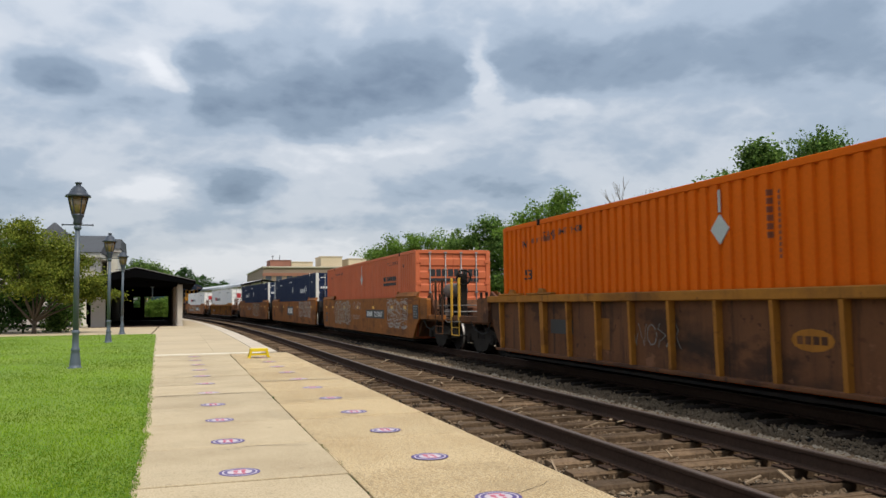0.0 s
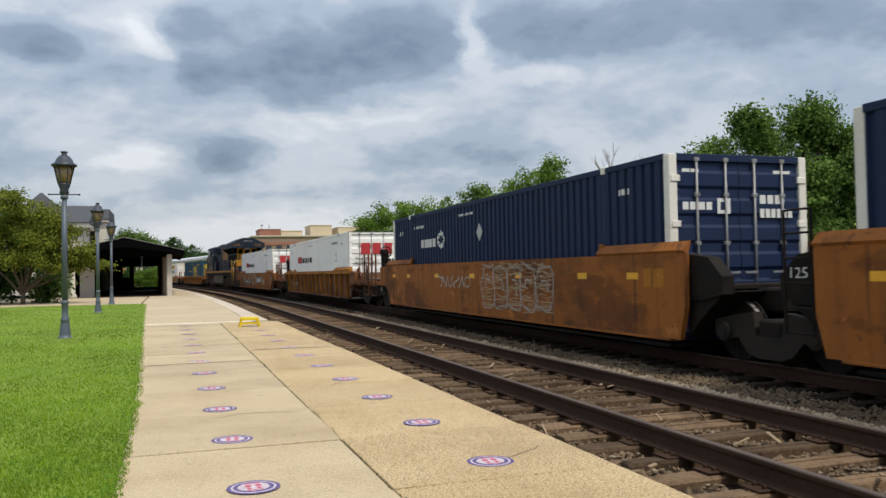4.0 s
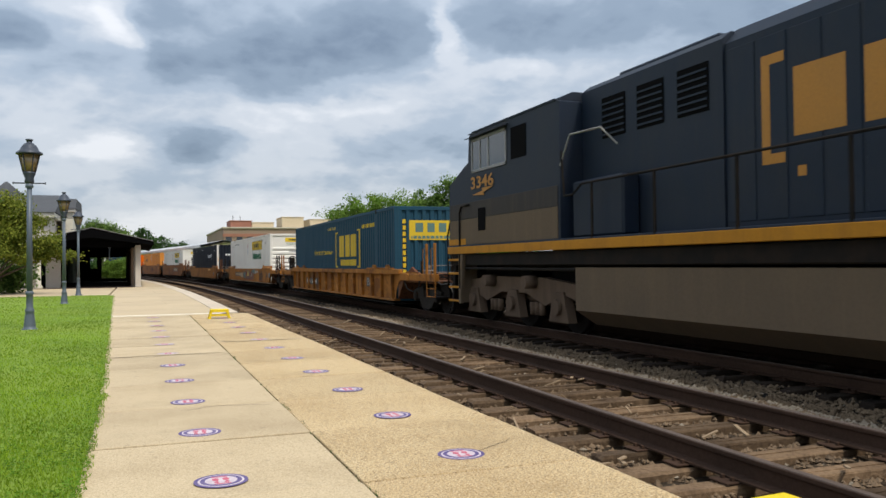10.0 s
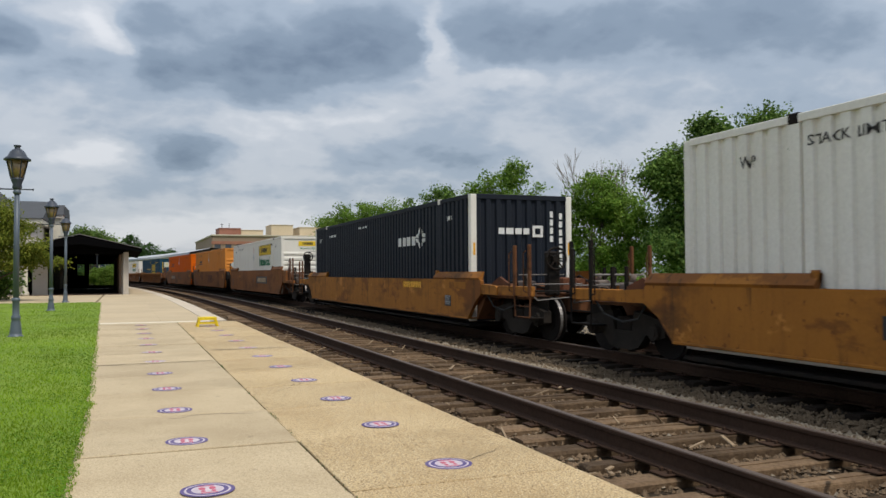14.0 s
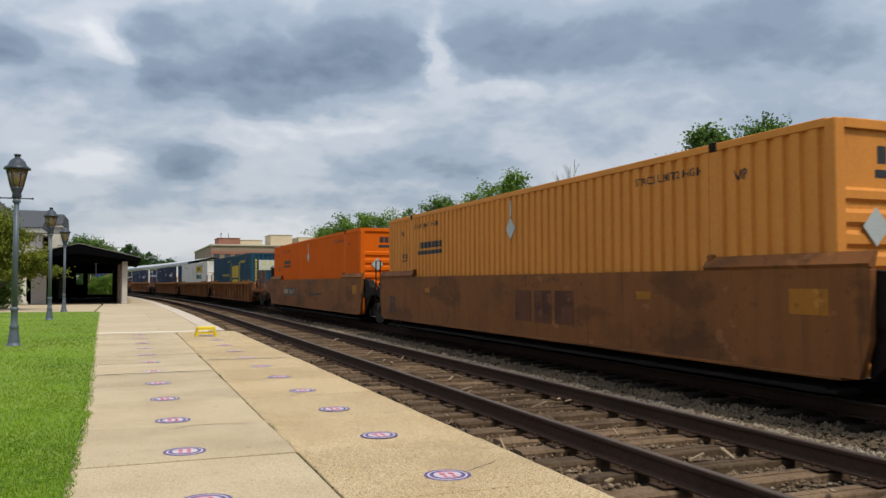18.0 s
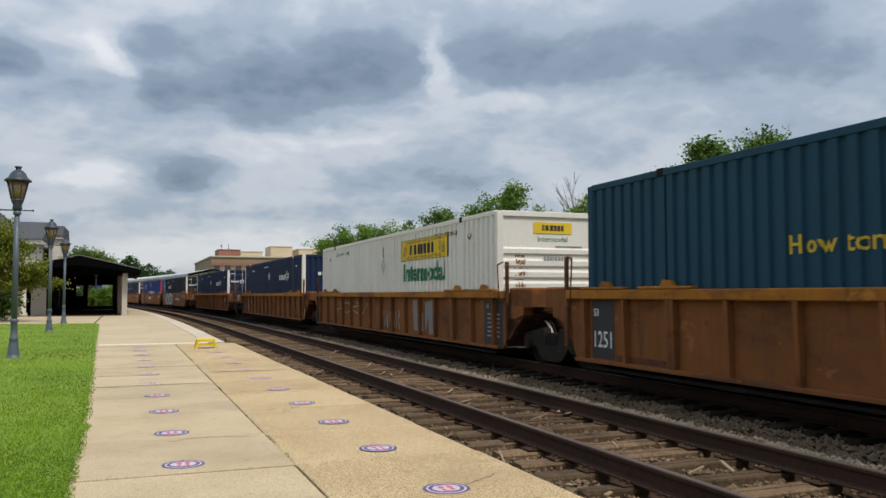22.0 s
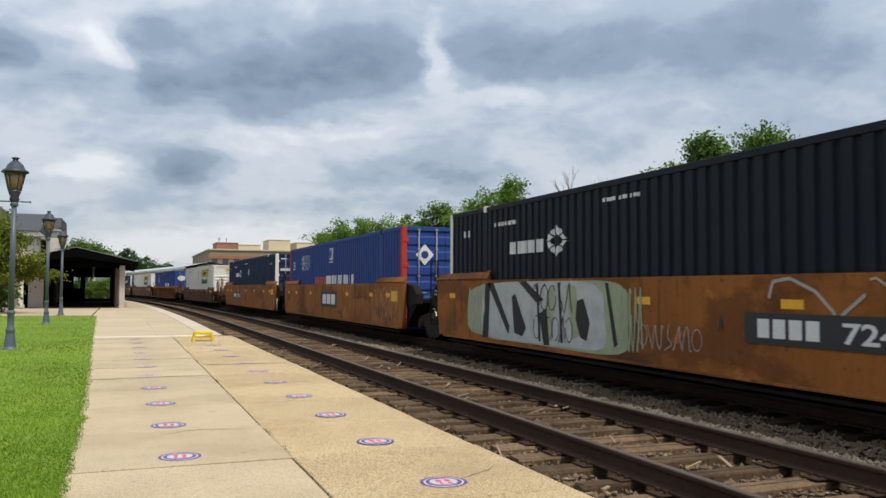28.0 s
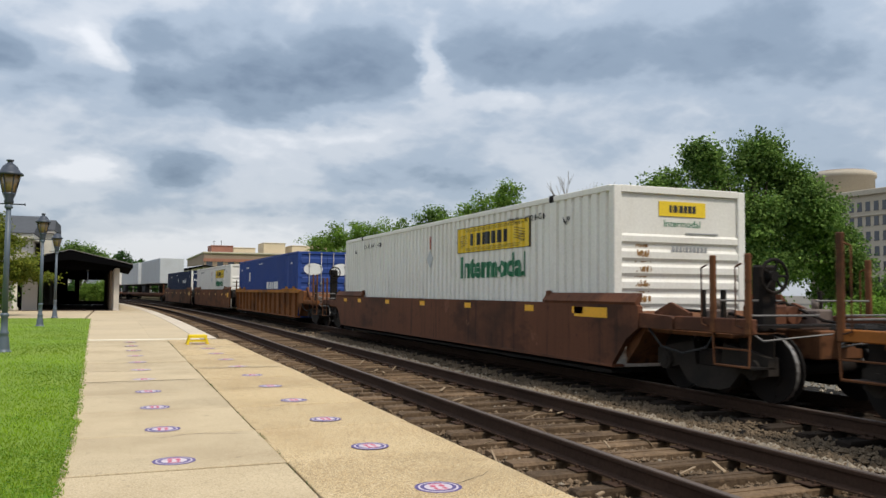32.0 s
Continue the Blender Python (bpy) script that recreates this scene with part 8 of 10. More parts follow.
car = well_car(88.04, "ribbed", C_RIBBROWN, "orange-brown ribbed well car", 1.43, "free", "free", C_CHORD)
freight_box("xpo", 88.04)
for sx_ in (-1, 1):
    part("shoulder_plate", built(lambda bm: slab(bm, [(sx_ * 1.425, 1.425), (sx_ * 1.44, 1.47), (sx_ * 1.35, 1.58), (sx_ * 1.305, 1.58), (sx_ * 1.31, 1.425)], 1, -0.78, 2.3)), C_CHORD, car, "raised shoulder plate")
number53(car, 3.3, 0.66, 0.4, M_STENCIL, x=RIB_X)
side_mark(car, "number_patch", M_STENCIL, lambda bm: quad_yz(bm, 13.2, 14.9, 0.6, 0.9), "dark number patch", RIB_X)
side_mark(car, "number_bars", M_GREYPAINT, lambda bm: bars_yz(bm, 14.8, 13.3, 0.66, 0.84, (1, 1, 1, 1, 0.3, 1, 1, 1, 1, 1), 0.3), "grey number bars", RIB_X - 0.003)
car = well_car(111.48, "smooth", C_ORANGE, ORANGE_LABEL + " covered in pale graffiti", 1.43, "free", "free", rails=C_BROWN)
freight_box("xpo", 111.48)
for k_, (a_, b_, c_, d_) in enumerate(((2.6, 3.9, 0.55, 1.02), (3.7, 4.2, 0.95, 1.25), (6.5, 7.3, 0.50, 1.28), (7.4, 8.5, 0.9, 1.36), (7.9, 8.9, 0.48, 0.8), (8.8, 9.6, 0.66, 1.32), (9.9, 10.6, 0.9, 1.36), (10.6, 11.3, 0.5, 1.1), (12.6, 13.5, 0.45, 1.15))):
    side_mark(car, "graffiti_fill", M_SPRAYTAN, lambda bm: poly_yz(bm, ragged(a_, b_, c_, d_, 80 + k_, 0.3)), "faded pale tan paint smears", -1.4215 - 0.0002 * k_)
scrawl(car, 24, 6.6, 11.2, 0.5, 1.3, C_BROWN, "brown outlines over the paint", 9, 0.02, 2)
name_plate(car, 4.13, 6.5, 0.64, 1.12, (1, 1, 1), -1.430)
name_plate(car, 9.7, 12.4, 0.62, 0.86, (1, 1, 1, 1), -1.430, number="646930")
scrawl(car, 23, 12.5, 14.3, 0.36, 0.9, M_SPRAYBLACK, "black sprayed strokes", 4, 0.04)
scrawl(car, 25, 12.4, 15.0, 0.55, 1.3, M_SPRAYTAN, "pale scribbled lines", 9, 0.012, 2)
stencil_panel(car, -0.75, -0.2, 0.85, 1.25)

locomotive(131.21)
car = well_car(158.18, "ribbed", C_YELLOW, "yellow-ochre ribbed well car", 1.18, "free", "free", C_YELLOW, C_YELLOW)
freight_box("csx", 158.18)
stencil_panel(car, 2.6, 3.1, 0.6, 0.9, RIB_X)
name_plate(car, 10.95, 13.45, 0.50, 0.78, (1, 1, 1, 1), RIB_X, number="467345")
car = well_car(181.77, "smooth", C_YELLOW, "smooth weathered orange well car with bright graffiti", 1.14, "free", "free", rails=M_STEEL_DK, low=0.33)
freight_box("jb", 181.77, 0.06)
for k_, (a_, b_, c_, d_, mat_, lab_) in enumerate(((5.0, 6.7, 0.40, 0.98, M_SPRAYRED, "red-orange sprayed fill"), (6.4, 8.4, 0.42, 1.00, M_SPRAYRED, "red-orange sprayed fill"), (8.2, 9.2, 0.50, 0.95, M_SPRAYTEAL, "dull teal sprayed cloud"),
                                                   (4.5, 5.6, 0.84, 1.10, M_SPRAYTEAL, "dull teal sprayed cloud"), (6.9, 7.5, 0.66, 0.95, M_SIGNYELLOW, "yellow sprayed highlight"), (5.6, 6.1, 0.62, 0.86, M_SPRAYTAN, "tan sprayed highlight"),
                                                   (3.5, 3.95, 0.86, 1.05, M_SPRAYWHITE, "white block stroke"), (4.05, 4.5, 0.84, 1.04, M_SPRAYWHITE, "white block stroke"), (9.3, 10.6, 0.55, 0.9, M_SPRAYTAN, "pale smeared spray"))):
    side_mark(car, "graffiti_fill", mat_, lambda bm: poly_yz(bm, ragged(a_, b_, c_, d_, 310 + k_, 0.35)), lab_, -1.4215 - 0.0003 * k_)
scrawl(car, 31, 5.0, 9.0, 0.42, 1.02, M_SPRAYBLACK, "thin dark outlines over the fill", 9, 0.014, 2)
scrawl(car, 32, 4.6, 9.4, 0.50, 1.06, M_SPRAYTEAL, "teal sprayed loops", 8, 0.020, 3)
scrawl(car, 33, 1.9, 3.0, 0.40, 1.12, M_SPRAYBLACK, "black drips and strokes", 6, 0.022)
scrawl(car, 35, 1.8, 2.8, 0.34, 0.9, M_SPRAYBLACK, "black drips and strokes", 7, 0.012, 2)
name_plate(car, 10.2, 12.9, 0.64, 0.88, (1, 1, 1, 1, 0.2, 1, 1, 1, 1, 1, 1), front=M_SPRAYTAN)
number53(car, 0.75, 0.62, 0.32, M_STENCIL)
stencil_panel(car, -0.6, -0.05, 0.62, 0.9)
car = well_car(205.45, "smooth", C_YELLOW, "smooth weathered yellow-orange well car", 1.18, "free", "free", rails=C_BROWN, low=0.3)
freight_box("umaxdk_near", 205.45, 0.03)
stencil_panel(car, 0.9, 1.3, 0.55, 0.8)
side_lines(car, 3.0, 4.4, 0.95, 1.1, M_REFLECT)

BR_LABEL = "smooth-sided tan-brown well car"
car = well_car(229.20, "smooth", C_TANBROWN, "smooth-sided rusty orange-brown well car", 1.50, "free", "joint", rails=C_BROWN, low=0.3)
freight_box("jb", 229.20, 0.08)
number53(car, 7.4, 0.84, 0.24, M_STENCIL, "B")
name_plate(car, 3.15, 6.4, 0.78, 1.16, (1, 1, 1, 1, 0.2, 1, 1, 1, 1, 1, 1), front=M_SPRAYTAN)
number53(car, 15.7, 0.55, 0.42, M_STENCIL)
car = well_car(249.24, "smooth", C_TANBROWN, BR_LABEL + " with faded red marks", 1.50, *A3, low=0.3)
freight_box("tan", 249.24, 0.08)
side_mark(car, "faded_bars", C_DKRED, lambda bm: bars_yz(bm, 7.6, 5.4, 0.62, 1.2, (1, 1, 1), 0.2), "faded red name bars")
number53(car, 15.7, 0.55, 0.42, M_STENCIL)
car = well_car(268.55, "smooth", C_TANBROWN, BR_LABEL + " with a black name plate", 1.50, "joint", "free", rails=C_BROWN, low=0.3)
freight_box("orange", 268.55, 0.08)
name_plate(car, 10.05, 12.95, 0.79, 1.13, (1, 1, 1, 1), front=M_SPRAYTAN, number="766101")
number53(car, 9.45, 0.86, 0.24, M_STENCIL, "A")
side_lines(car, 5.2, 7.6, 0.86, 0.94, M_STENCIL)
side_lines(car, 6.6, 8.0, 1.36, 1.42, M_STENCIL)
number53(car, 15.7, 0.55, 0.42, M_STENCIL)

for s_, load, near, far in ((292.11, "csx_pale", "free", "joint"), (311.84, "jb_rusty", "joint", "joint"), (331.9, "umaxend_near", "joint", "free")):
    car = well_car(s_, "ribbed", C_TANBROWN, B_LABEL + " and chalked graffiti", 1.42, near, far, C_CHORD, C_BROWN)
    freight_box(load, s_, 0.07 if s_ < 300 else 0.03)
    if s_ < 300:
        side_mark(car, "end_panel", M_STENCIL, lambda bm: quad_yz(bm, 15.35, 16.0, 0.32, 1.25), "black stencil panel", RIB_X)
        number53(car, 15.95, 1.0, 0.12, M_WHITE, x=RIB_X - 0.003)
        side_mark(car, "size_number", M_WHITE, lambda bm: write_yz(bm, "1251", 15.93, 0.50, 0.26, 0.50, 0.01), "white stencilled number", RIB_X - 0.003)
    elif s_ > 320:
        name_plate(car, 12.74, 13.78, 0.80, 1.08, (1, 1, 1, 1), RIB_X, front=M_SPRAYTAN, number="787490")
        scrawl(car, 48, 14.4, 15.0, 0.45, 1.12, M_SPRAYWHITE, "pale tangled tag", 4, 0.020, x=RIB_X)
        side_mark(car, "data_panel", C_DKRED, lambda bm: quad_yz(bm, 10.5, 11.2, 0.5, 0.95), "faded dark panel", RIB_X)
    else:
        side_mark(car, "end_panel", M_STENCIL, lambda bm: quad_yz(bm, -0.32, 0.62, 0.32, 1.22), "black stencil panel", RIB_X)
        number53(car, 0.5, 1.06, 0.10, M_SPRAYTAN, "65", x=RIB_X - 0.003)
        side_mark(car, "data_text", M_GREYPAINT, lambda bm: [bars_yz(bm, 0.45, -0.15, 0.92 - 0.09 * q, 0.95 - 0.09 * q, (1, 0.6, 1.2, 0.8)[: 2 + q % 3], 0.2) for q in range(6)], "grey data lines", RIB_X - 0.003)
    side_mark(car, "red_band", C_DKRED, lambda bm: quad_yz(bm, 13.9, 15.3, 0.31, 0.40), "dark red band", RIB_X)
    if s_ < 300:
        scrawl(car, 41, 3.2, 8.0, 0.5, 0.95, M_SPRAYWHITE, "white chalk loops", 7, 0.009, x=RIB_X)
    elif s_ < 320:
        side_mark(car, "graffiti_fill", M_SPRAYGREY, lambda bm: [poly_yz(bm, p) for p in ([(5.2, 0.4), (5.3, 1.2), (4.9, 1.22), (4.8, 0.7), (4.5, 0.9), (4.45, 0.4)], [(4.3, 0.35), (4.35, 1.15), (3.8, 1.2), (3.75, 0.35), (4.05, 0.35), (4.1, 0.8)])], "large grey sprayed letters", RIB_X)
        scrawl(car, 43, 6.4, 8.0, 0.35, 0.9, M_SPRAYWHITE, "white chalk letters", 6, 0.014, x=RIB_X)
        scrawl(car, 44, 9.5, 14.0, 0.7, 1.1, M_SPRAYTAN, "pale chalk marks", 4, 0.018, x=RIB_X)
car = well_car(355.45, "ribbed", C_TANBROWN, B_LABEL, 1.45, "free", "free", C_CHORD, C_BROWN)
freight_box("umax_near", 355.45)
side_mark(car, "pale_patch", M_SPRAYTAN, lambda bm: quad_yz(bm, 0.8, 1.2, 0.85, 1.12), "pale worn patch", RIB_X)

car = well_car(379.04, "smooth", C_ORANGE, ORANGE_LABEL + " with large pale graffiti", 1.53, "free", "joint", rails=C_BROWN)
freight_box("umaxdk_far", 379.04)
side_mark(car, "graffiti_ground", M_SPRAYGREEN, lambda bm: poly_yz(bm, ragged(8.5, 14.8, 0.30, 1.50, 5)), "pale green graffiti ground")
side_mark(car, "graffiti_panel", M_SPRAYSILVER, lambda bm: poly_yz(bm, ragged(9.2, 14.1, 0.32, 1.49, 6)), "silver-white graffiti panel", -1.4225)
def wedge_letters(bm):
    for p in ([(14.0, 0.34), (13.85, 1.45), (13.6, 1.47), (13.7, 0.34)], [(13.75, 1.47), (13.45, 1.47), (12.7, 0.62), (12.75, 0.45)], [(12.6, 1.2), (12.45, 1.25), (12.0, 0.62), (12.15, 0.45), (12.5, 0.5)], [(12.3, 1.48), (12.0, 1.49), (11.3, 1.15), (11.6, 1.1)], [(11.5, 0.9), (11.2, 1.0), (11.1, 0.36), (11.3, 0.34)]):
        poly_yz(bm, p)
side_mark(car, "graffiti_letter", M_SPRAYBLACK, wedge_letters, "black wedge-shaped graffiti strokes", -1.4255)
side_mark(car, "graffiti_letter", M_SPRAYGREEN, lambda bm: [poly_yz(bm, q) for q in ([(11.35, 0.5), (11.2, 1.3), (10.9, 1.42), (11.0, 0.45)], [(10.55, 1.42), (10.2, 1.40), (10.0, 0.6), (10.3, 0.5)])], "pale green graffiti strokes", -1.4245)
side_mark(car, "graffiti_letter", M_SPRAYBLACK, lambda bm: [poly_yz(bm, q) for q in ([(10.15, 1.15), (9.95, 1.2), (9.75, 0.8), (9.85, 0.5), (10.05, 0.55), (10.2, 0.85)], [(11.6, 1.45), (11.52, 1.45), (11.42, 0.4), (11.5, 0.4)], [(10.8, 1.46), (10.72, 1.46), (10.62, 0.42), (10.7, 0.42)], [(9.3, 1.46), (9.2, 1.44), (8.95, 0.5), (9.05, 0.45)])], "black graffiti strokes", -1.4258)
scrawl(car, 57, 10.3, 11.7, 0.92, 1.46, M_SPRAYBLACK, "thin black graffiti lettering", 5, 0.012, 3)
scrawl(car, 58, 10.3, 11.7, 0.40, 0.9, M_SPRAYBLACK, "thin black graffiti lettering", 6, 0.012, 3)
scrawl(car, 60, 8.3, 9.0, 0.4, 1.4, M_SPRAYGREEN, "pale green dots and loops", 5, 0.020, 2)
scrawl(car, 59, 13.9, 14.7, 0.4, 1.4, M_SPRAYWHITE, "white sprayed flourishes", 4, 0.02, 2)
name_plate(car, 3.1, 6.2, 0.71, 1.08, (1, 1, 1, 1), -1.430, number="724906")
scrawl(car, 53, -0.3, 1.5, 0.35, 1.45, M_SPRAYTEAL, "pale blue sprayed outline", 3, 0.020, 2)
scrawl(car, 54, 1.6, 2.8, 0.6, 1.2, M_SPRAYBLACK, "black sprayed tag", 5, 0.014)
scrawl(car, 55, 3.0, 5.8, 1.0, 1.5, M_SPRAYWHITE, "white sprayed loop", 2, 0.016, 2)
scrawl(car, 56, 7.0, 8.4, 0.5, 0.86, M_SPRAYWHITE, "thin white tag", 7, 0.007)
stencil_panel(car, -0.95, -0.45, 0.95, 1.35)
number53(car, 6.7, 0.82, 0.2, M_STENCIL, "A")
car = well_car(398.78, "smooth", C_ORANGE, ORANGE_LABEL + " with a black name plate", 1.50, *A3)
freight_box("pacer", 398.78)
name_plate(car, 6.8, 9.3, 0.65, 1.24, (1, 1, 1))
scrawl(car, 62, -0.3, 2.4, 0.35, 1.4, M_SPRAYWHITE, "thin pale chalk loops", 7, 0.007)
scrawl(car, 63, 3.0, 4.6, 1.0, 1.42, M_SPRAYBLACK, "black sprayed tag", 6, 0.014)
car = well_car(418.51, "smooth", C_ORANGE, ORANGE_LABEL + " with a black tag", 1.52, "joint", "free", rails=C_BROWN)
freight_box("umax_far", 418.51)
name_plate(car, 9.98, 13.0, 0.70, 1.07, (1, 1, 1, 1), number="724906")
number53(car, 9.7, 0.76, 0.26, M_STENCIL, "B")
scrawl(car, 65, 4.6, 7.2, 1.1, 1.48, M_SPRAYBLACK, "black sprayed tag", 6, 0.018)

car = well_car(441.98, "smooth", C_DKRED, "smooth dark maroon-brown well car", 1.20, "free", "free", rails=C_BROWN)
freight_box("jb_rusty", 441.98)
car = well_car(466.02, "ribbed", C_TANBROWN, B_LABEL, 1.43, "free", "joint", C_CHORD, C_BROWN)
freight_box("oval", 466.02)
car = well_car(485.6, "smooth", C_RIBBROWN, "smooth rust-brown well car", 1.45, *A3)
freight_box("jb", 485.6)
car = well_car(505.2, "smooth", C_BROWN, "smooth rust-brown well car", 1.45, "joint", "free", rails=C_BROWN)
freight_box("umax_near", 505.2)


def flat_car(s):
    """A spine of a flat car that carries road trailers."""
    t = thing("flat_car", "dark brown flat car under road trailers", "flat car", (0, 0, 0), "cars of the freight train")
    def deck(bm):
        box(bm, -1.3, 1.3, -2.2, 36.5, 0.82, 1.02, 0.02)
        box(bm, -0.35, 0.35, -2.9, 37.2, 0.5, 0.84, 0.02)
    part("deck", built(deck), C_DKRED, t)
    for y in (-0.5, 34.8):
        car_truck(t, y)
    MOVERS.append((t, s, RAIL))


def road_trailer(s, paint, label):
    t = thing("road_trailer", label, "road trailer", (0, 0, 0), "trailers on the train")
    def body(bm):
        box(bm, -1.3, 1.3, 0, 16.1, 1.10, 3.95, 0.05)
    part("body", built(body), paint, t)
    for k in range(27):
        for sx in (-1, 1):
            ob = stock(("trailer_rib", sx), "side_rib", lambda bm: box(bm, sx * 1.3, sx * 1.315, 0.0, 0.04, 1.2, 3.9), paint, t)
            ob.location = (0, 0.2 + k * 0.6, 0)
    for k in range(2):
        def bogie(bm):
            for sx in (-1, 1):
                rod(bm, (sx * 0.75, 13.0 + 1.3 * k, 0.5), (sx * 1.28, 13.0 + 1.3 * k, 0.5), 0.5, 18)
            rod(bm, (-0.8, 13.0 + 1.3 * k, 0.5), (0.8, 13.0 + 1.3 * k, 0.5), 0.09, 8)
        part("wheels", built(bogie), M_RUBBER, t, "black tyres")
    def frame_(bm):
        box(bm, -0.6, 0.6, 0.6, 15.6, 0.92, 1.10, 0.02)
        for sx in (-1, 1):
            box(bm, sx * 0.5, sx * 0.6, 2.6, 2.75, 0.0, 0.95, 0.01)
    part("landing_gear", built(frame_), M_STEEL_DK, t)
    MOVERS.append((t, s, RAIL + 1.02))


for s_ in (528.0, 568.0, 608.0):
    flat_car(s_)
for k, s_ in enumerate((527.6, 546.6, 567.6, 586.6, 607.6, 626.6)):
    road_trailer(s_, P_GREYBOX if k % 3 < 2 else P_WHITE, "silver-grey road trailer riding on a flat car")
# ------------------------------------------------------------------ lamps, station, trees, far buildings
def street_lamp(x, y, z=0.0):
    t = thing("street_lamp", "grey-blue lamp post with an amber glass lantern on the lawn", "street lamp", (x, y, z), "lamps along the platform")
    def base(bm):
        turned(bm, [(0.165, 0.0), (0.165, 0.05), (0.125, 0.07), (0.12, 0.12), (0.095, 0.34), (0.082, 0.40), (0.095, 0.42), (0.095, 0.46), (0.070, 0.50), (0.068, 0.78), (0.085, 0.80), (0.085, 0.84), (0.064, 0.87)], 14)
    stock("lp_base", "base", base, M_LAMPPOST, t)
    def shaft(bm):
        turned(bm, [(0.062, 0.86), (0.052, 3.16)], 12)
        turned(bm, [(0.075, 3.10), (0.085, 3.14), (0.06, 3.2)], 12)
    stock("lp_shaft", "shaft", shaft, M_LAMPPOST, t)
    def rest(bm):
        rod(bm, (-0.30, 0, 3.20), (0.30, 0, 3.20), 0.014, 8)
        for s in (-1, 1):
            rod(bm, (s * 0.30, 0, 3.20), (s * 0.325, 0, 3.20), 0.024, 8)
    stock("lp_rest", "ladder_rest", rest, M_LAMPTOP, t)
    def cup(bm):
        turned(bm, [(0.07, 3.19), (0.10, 3.24), (0.085, 3.30), (0.125, 3.40), (0.13, 3.44)], 8)
    stock("lp_cup", "holder", cup, M_LAMPTOP, t)
    def glass(bm):
        turned(bm, [(0.115, 3.44), (0.205, 3.82)], 6)
    stock("lp_glass", "lantern_glass", glass, M_LAMPGLASS, t, "amber glass panes")
    for k in range(6):
        def rib(bm):
            a = math.pi / 3 * k
            rod(bm, (0.122 * math.cos(a), 0.122 * math.sin(a), 3.43), (0.212 * math.cos(a), 0.212 * math.sin(a), 3.83), 0.012, 5)
        stock(("lp_rib", k), "lantern_rib", rib, M_LAMPTOP, t)
    def roof(bm):
        turned(bm, [(0.27, 3.82), (0.265, 3.86), (0.20, 3.90), (0.15, 4.00), (0.09, 4.06), (0.055, 4.075), (0.055, 4.12), (0.075, 4.125), (0.075, 4.15), (0.03, 4.16)], 12)
    stock("lp_roof", "lantern_roof", roof, M_LAMPTOP, t, "dark domed lantern cap")


for x, y in ((-2.22, 19.64), (-2.60, 33.13), (-2.78, 43.4)):
    street_lamp(x, y, -0.01)


